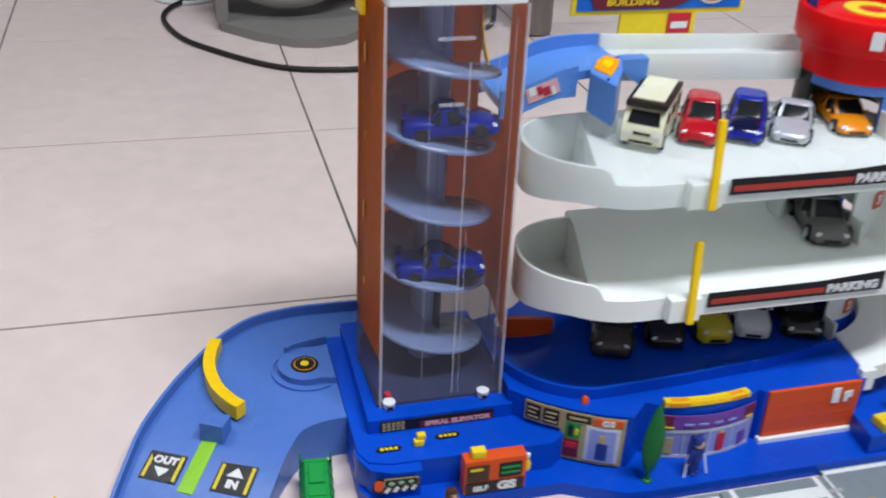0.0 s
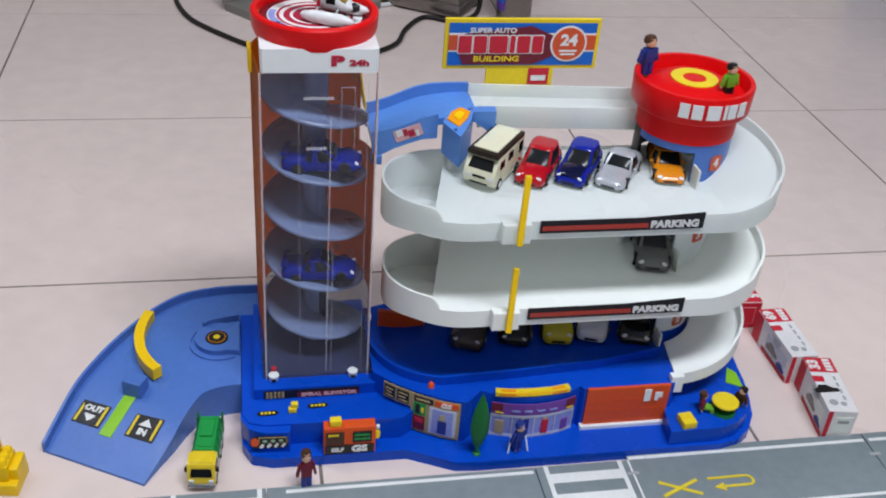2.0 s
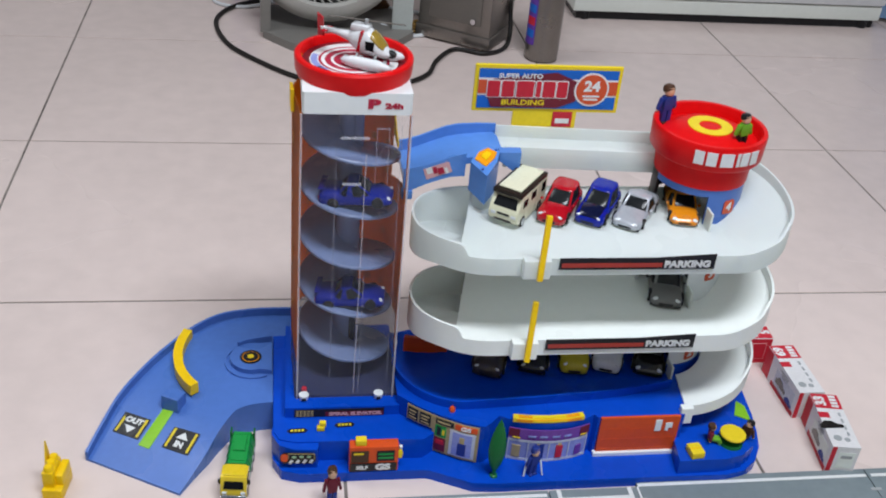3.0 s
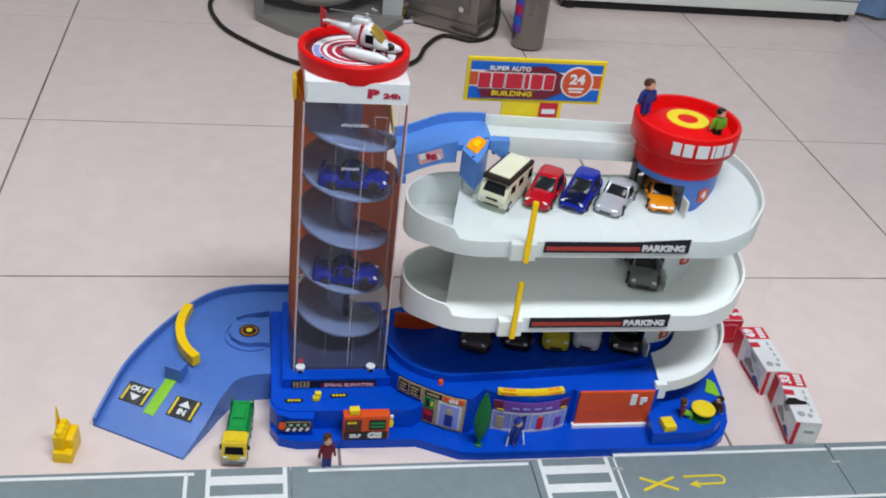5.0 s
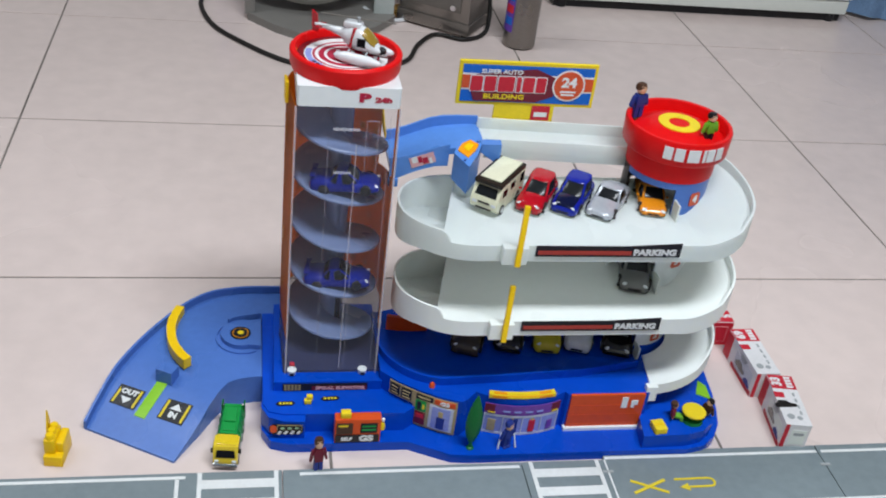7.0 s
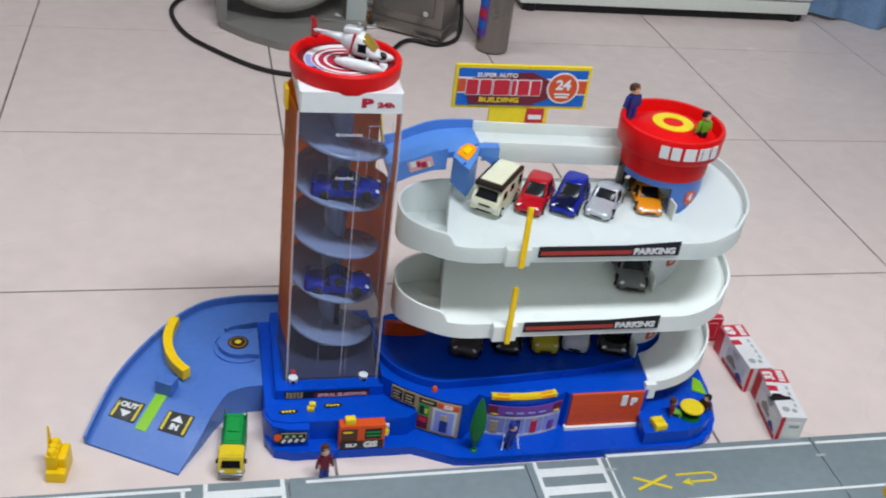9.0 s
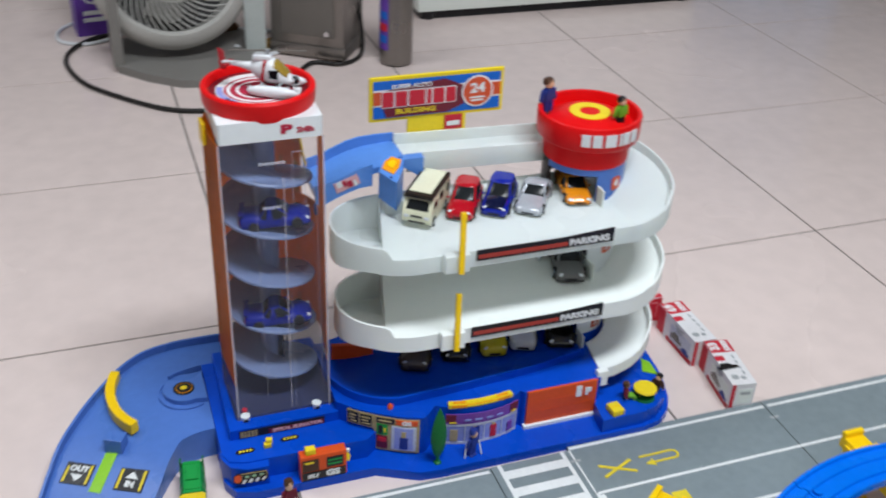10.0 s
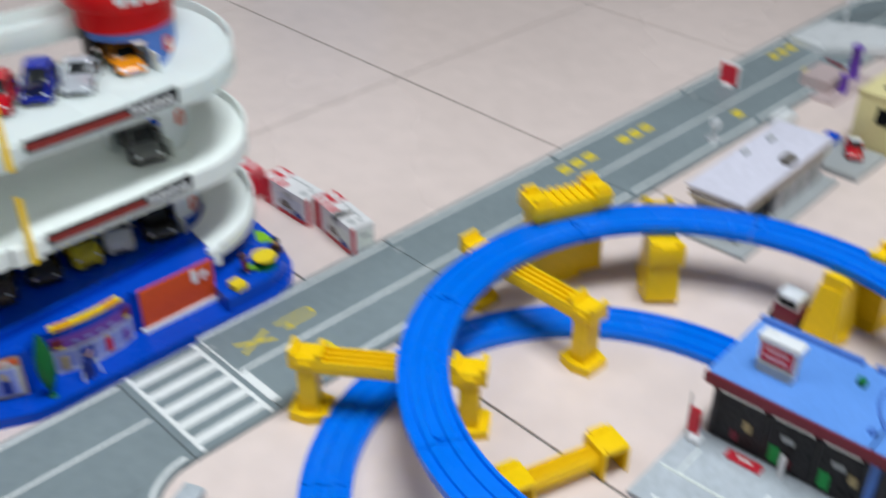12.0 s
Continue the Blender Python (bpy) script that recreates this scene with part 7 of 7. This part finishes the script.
for k in range(48):
    a = 2 * math.pi * k / 48
    p = []
    for i in range(7):
        f = i / 6
        r = 0.030 + 0.100 * f
        q = a + 0.75 * f ** 1.2
        p.append(FC @ Vector((r * math.cos(q), r * math.sin(q), 0.026 - 0.012 * f * f)))
    part("grille_bar", tube(p, 0.0017, 6), M_FAN, grille, smooth=True)
for r in (0.072,):
    part("grille_ring", lathe([(r - 0.0015, 0.021), (r, 0.0225), (r + 0.0015, 0.021), (r, 0.0195), (r - 0.0015, 0.021)], n=48, m=FC), M_FAN, grille)
for a in (20, 140, 260):
    part("fan_blade", join(None, prism([(0.02, -0.01), (0.09, -0.05), (0.108, 0.01), (0.095, 0.035), (0.02, 0.012)], -0.002, 0.002), FC @ pose(0, 0, -0.02, 0, 0, a) @ pose(0, 0, 0, 18, 0, 0)), M_FANB, grille, "grey fan blade")
part("side_post", prism([(0.168, 0.935), (0.210, 0.935), (0.206, 0.975), (0.172, 0.975)], 0.012, 0.34, 0.004), M_FANG, fan, "pale green-grey side post", smooth=True)
part("side_post", prism([(-0.098, 0.905), (-0.078, 0.905), (-0.078, 1.05), (-0.098, 1.05)], 0.012, 0.30, 0.004), M_FANB, fan, "grey side post", smooth=True)
part("pivot", cyl(0.016, -0.20, 0.17, n=16, m=pose(0.032, 1.0, 0.182, 0, 90, 0)), M_FANB, fan)

oven = thing("steel_appliance", 0.33, 0.97, 0, 0, "brushed steel countertop oven standing on the floor", "appliance")
OM = pose(0.357, 0.858, 0, 0, 0, -33)
part("case", box(-0.16, 0.0, 0.0, 0.13, 0.012, 0.33, 0.004, m=OM), M_STEEL, oven, "brushed steel case", smooth=True)
part("front_panel", box(-0.135, -0.02, -0.004, 0.001, 0.05, 0.31, 0.002, m=OM), M_APPG, oven, "grey front panel", smooth=True)
part("base_trim", box(-0.163, 0.003, -0.004, 0.133, 0.005, 0.030, 0.002, m=OM), M_STEEL, oven, smooth=True)
part("knob", cyl(0.006, 0, 0.006, n=14, m=OM @ pose(-0.035, -0.004, 0.06, 90, 0, 0)), M_CHROME, oven)
for x, y in ((-0.15, 0.01), (-0.01, 0.01), (-0.15, 0.12), (-0.01, 0.12)):
    part("foot", cyl(0.008, 0, 0.008, n=12, m=OM @ pose(x, y, 0)), M_BLACK, oven)
bottle = thing("steel_bottle", 0.464, 0.84, 0, 0, "steel drinking bottle with violet and blue label", "bottle")
part("flask", lathe([(0, 0), (0.028, 0), (0.034, 0.004), (0.034, 0.19), (0.030, 0.20), (0, 0.20)], 0.464, 0.84, 0.0, 32), M_STEEL, bottle, smooth=True)
lab = part("label", wall([(0.464 + 0.0346 * math.cos(radians(a)), 0.84 + 0.0346 * math.sin(radians(a))) for a in range(170, 227, 6)], 0.035, 0.16, 0.0006), M_PURPLE, bottle, "violet label", smooth=True)
for z, c in ((0.05, M_SBLUE), (0.075, M_BOXRED), (0.10, M_SBLUE)):
    part("label_block", wall([(0.464 + 0.0352 * math.cos(radians(a)), 0.84 + 0.0352 * math.sin(radians(a))) for a in range(184, 222, 6)], z, z + 0.016, 0.0006), c, lab)
part("cap", cyl(0.03, 0.2, 0.225, 0.464, 0.84, 28, bevel=0.003), M_BLACK, bottle, smooth=True)
fridge = thing("white_appliance", 0.96, 1.3, 0, 0, "low white household appliance with grey plinth on floor", "appliance")
part("case", box(0.585, 1.338, 1.066, 1.6, 0.055, 1.2, 0.012), M_APPL, fridge, "white case", smooth=True)
part("plinth", box(0.590, 1.334, 1.074, 1.59, 0.020, 0.054, 0.004), M_GREYW, fridge, "grey plinth", smooth=True)
# black block painted in for the shade under the plinth
part("shadow_gap", box(0.60, 1.325, 1.085, 1.58, 0.0005, 0.021), M_BLACK, fridge)
for x in (0.62, 1.30):
    part("foot", cyl(0.014, 0, 0.022, x, 1.092, 14), M_BLACK, fridge)
cloth = thing("blue_cloth", 1.5, 1.15, 0, 0, "blue cloth hanging in folds down to the floor", "cloth")
rings = []
for k in range(7):
    z = 0.0 + k * 0.12
    pts = []
    for i in range(33):
        f = i / 32
        pts.append((1.355 + 0.42 * f - 0.02 * (k == 0), 1.13 - 0.09 * f + 0.016 * math.sin(f * 26 + k * 0.4) + 0.015 * math.sin(f * 9) - 0.02 * (k == 0), z + 0.006 * math.sin(f * 12) * (k == 0) + 0.006 * (k == 0)))
    back = [(p[0], p[1] + 0.01, p[2]) for p in reversed(pts)]
    rings.append(pts + back)
part("cloth", loft(rings), M_CLOTH, cloth, smooth=True)
pk = thing("purple_package", -0.12, 1.19, 0, 0, "purple printed card package with white print", "package")
PM = pose(-0.124, 1.165, 0, 0, 0, 8)
part("carton", box(-0.038, 0.038, -0.03, 0.03, 0, 0.20, 0.001, m=PM), M_PURPLE, pk)
part("print_circle", ring(0.017, 0.021, 0, 0, 0, 0.0005), M_PAINT, pk).data.transform(world_of(pk).inverted() @ PM @ pose(0, -0.03, 0.09, 90, 0, 0) @ world_of(pk))
for z in (0.05, 0.035):
    part("print_bar", plate(0.045, 0.009, PM @ pose(0, -0.03, z, 90, 0, 0), 0.0005), M_PAINT, pk)
black = thing("power_cable", -0.05, 0.75, 0, 0, "black power cable lying in a loop on floor", "cable")
pts = [(0.02, 1.05, 0.005), (-0.07, 1.12, 0.005), (-0.15, 1.08, 0.005), (-0.188, 0.99, 0.005), (-0.165, 0.87, 0.005), (-0.11, 0.785, 0.005), (-0.02, 0.695, 0.005), (0.07, 0.668, 0.005), (0.15, 0.675, 0.005), (0.215, 0.725, 0.005), (0.245, 0.80, 0.005), (0.29, 0.862, 0.005), (0.345, 0.842, 0.005), (0.392, 0.872, 0.005), (0.414, 0.92, 0.02), (0.412, 0.95, 0.10)]
part("cable", tube(spline(pts, 8), 0.0046, 10), M_CABLE, black, smooth=True)
wc = thing("white_cable", 0.2, 1.0, 0, 0, "white power cable looping beside the steel appliance", "cable")
part("cable", tube(spline([(0.17, 1.10, 0.0045), (0.212, 1.085, 0.0045), (0.255, 1.058, 0.0045), (0.268, 1.0, 0.0045), (0.250, 0.955, 0.0045), (0.222, 0.932, 0.0045), (0.185, 0.936, 0.0045), (0.15, 0.965, 0.016)], 8), 0.0042, 8), M_APPL, wc, smooth=True)
part("cable", tube(spline([(-0.05, 1.13, 0.004), (-0.13, 1.075, 0.004), (-0.195, 1.10, 0.004), (-0.19, 1.18, 0.004), (-0.12, 1.25, 0.004)], 8), 0.004, 8), M_APPL, wc, smooth=True)

coil = thing("cord_coil", 0.229, 0.972, 0, 0, "small tan coil of cord beside the fan", "cord")
for k, (r, z) in enumerate(((0.016, 0.004), (0.0145, 0.0105), (0.0135, 0.017))):
    part("turn", lathe([(r - 0.0035, 0), (r, 0.0035), (r + 0.0035, 0), (r, -0.0035), (r - 0.0035, 0)], 0.229, 0.972, z, 24), M_CORD, coil, smooth=True)
scrap = thing("paper_bag", 0.135, 1.03, 0, 0, "crumpled dark brown paper bag behind the fan", "paper")
part("bag", loft([[(0.135 + r * math.cos(a) * (1 + 0.25 * math.sin(a * 3 + z * 90)), 1.07 + 0.6 * r * math.sin(a), z) for a in [2 * math.pi * k / 18 for k in range(18)]] for r, z in ((0.03, 0.0), (0.034, 0.02), (0.026, 0.045), (0.008, 0.06))]), M_BAG, scrap, smooth=True)

# ---- ceiling lamps, both out of view; the second only houses the added fill ----
for x, y in ((0.45, -1.10), (-1.00, 0.45)):
    lampt = thing("unseen_ceiling_lamp", x, y, 2.6, 0, "unseen flat rectangular ceiling lamp with white housing", "ceiling lamp", "ceiling lamps")
    part("housing", box(x - 0.70, x + 0.70, y - 0.25, y + 0.25, 2.55, 2.599, 0.004), M_WHITE, lampt)
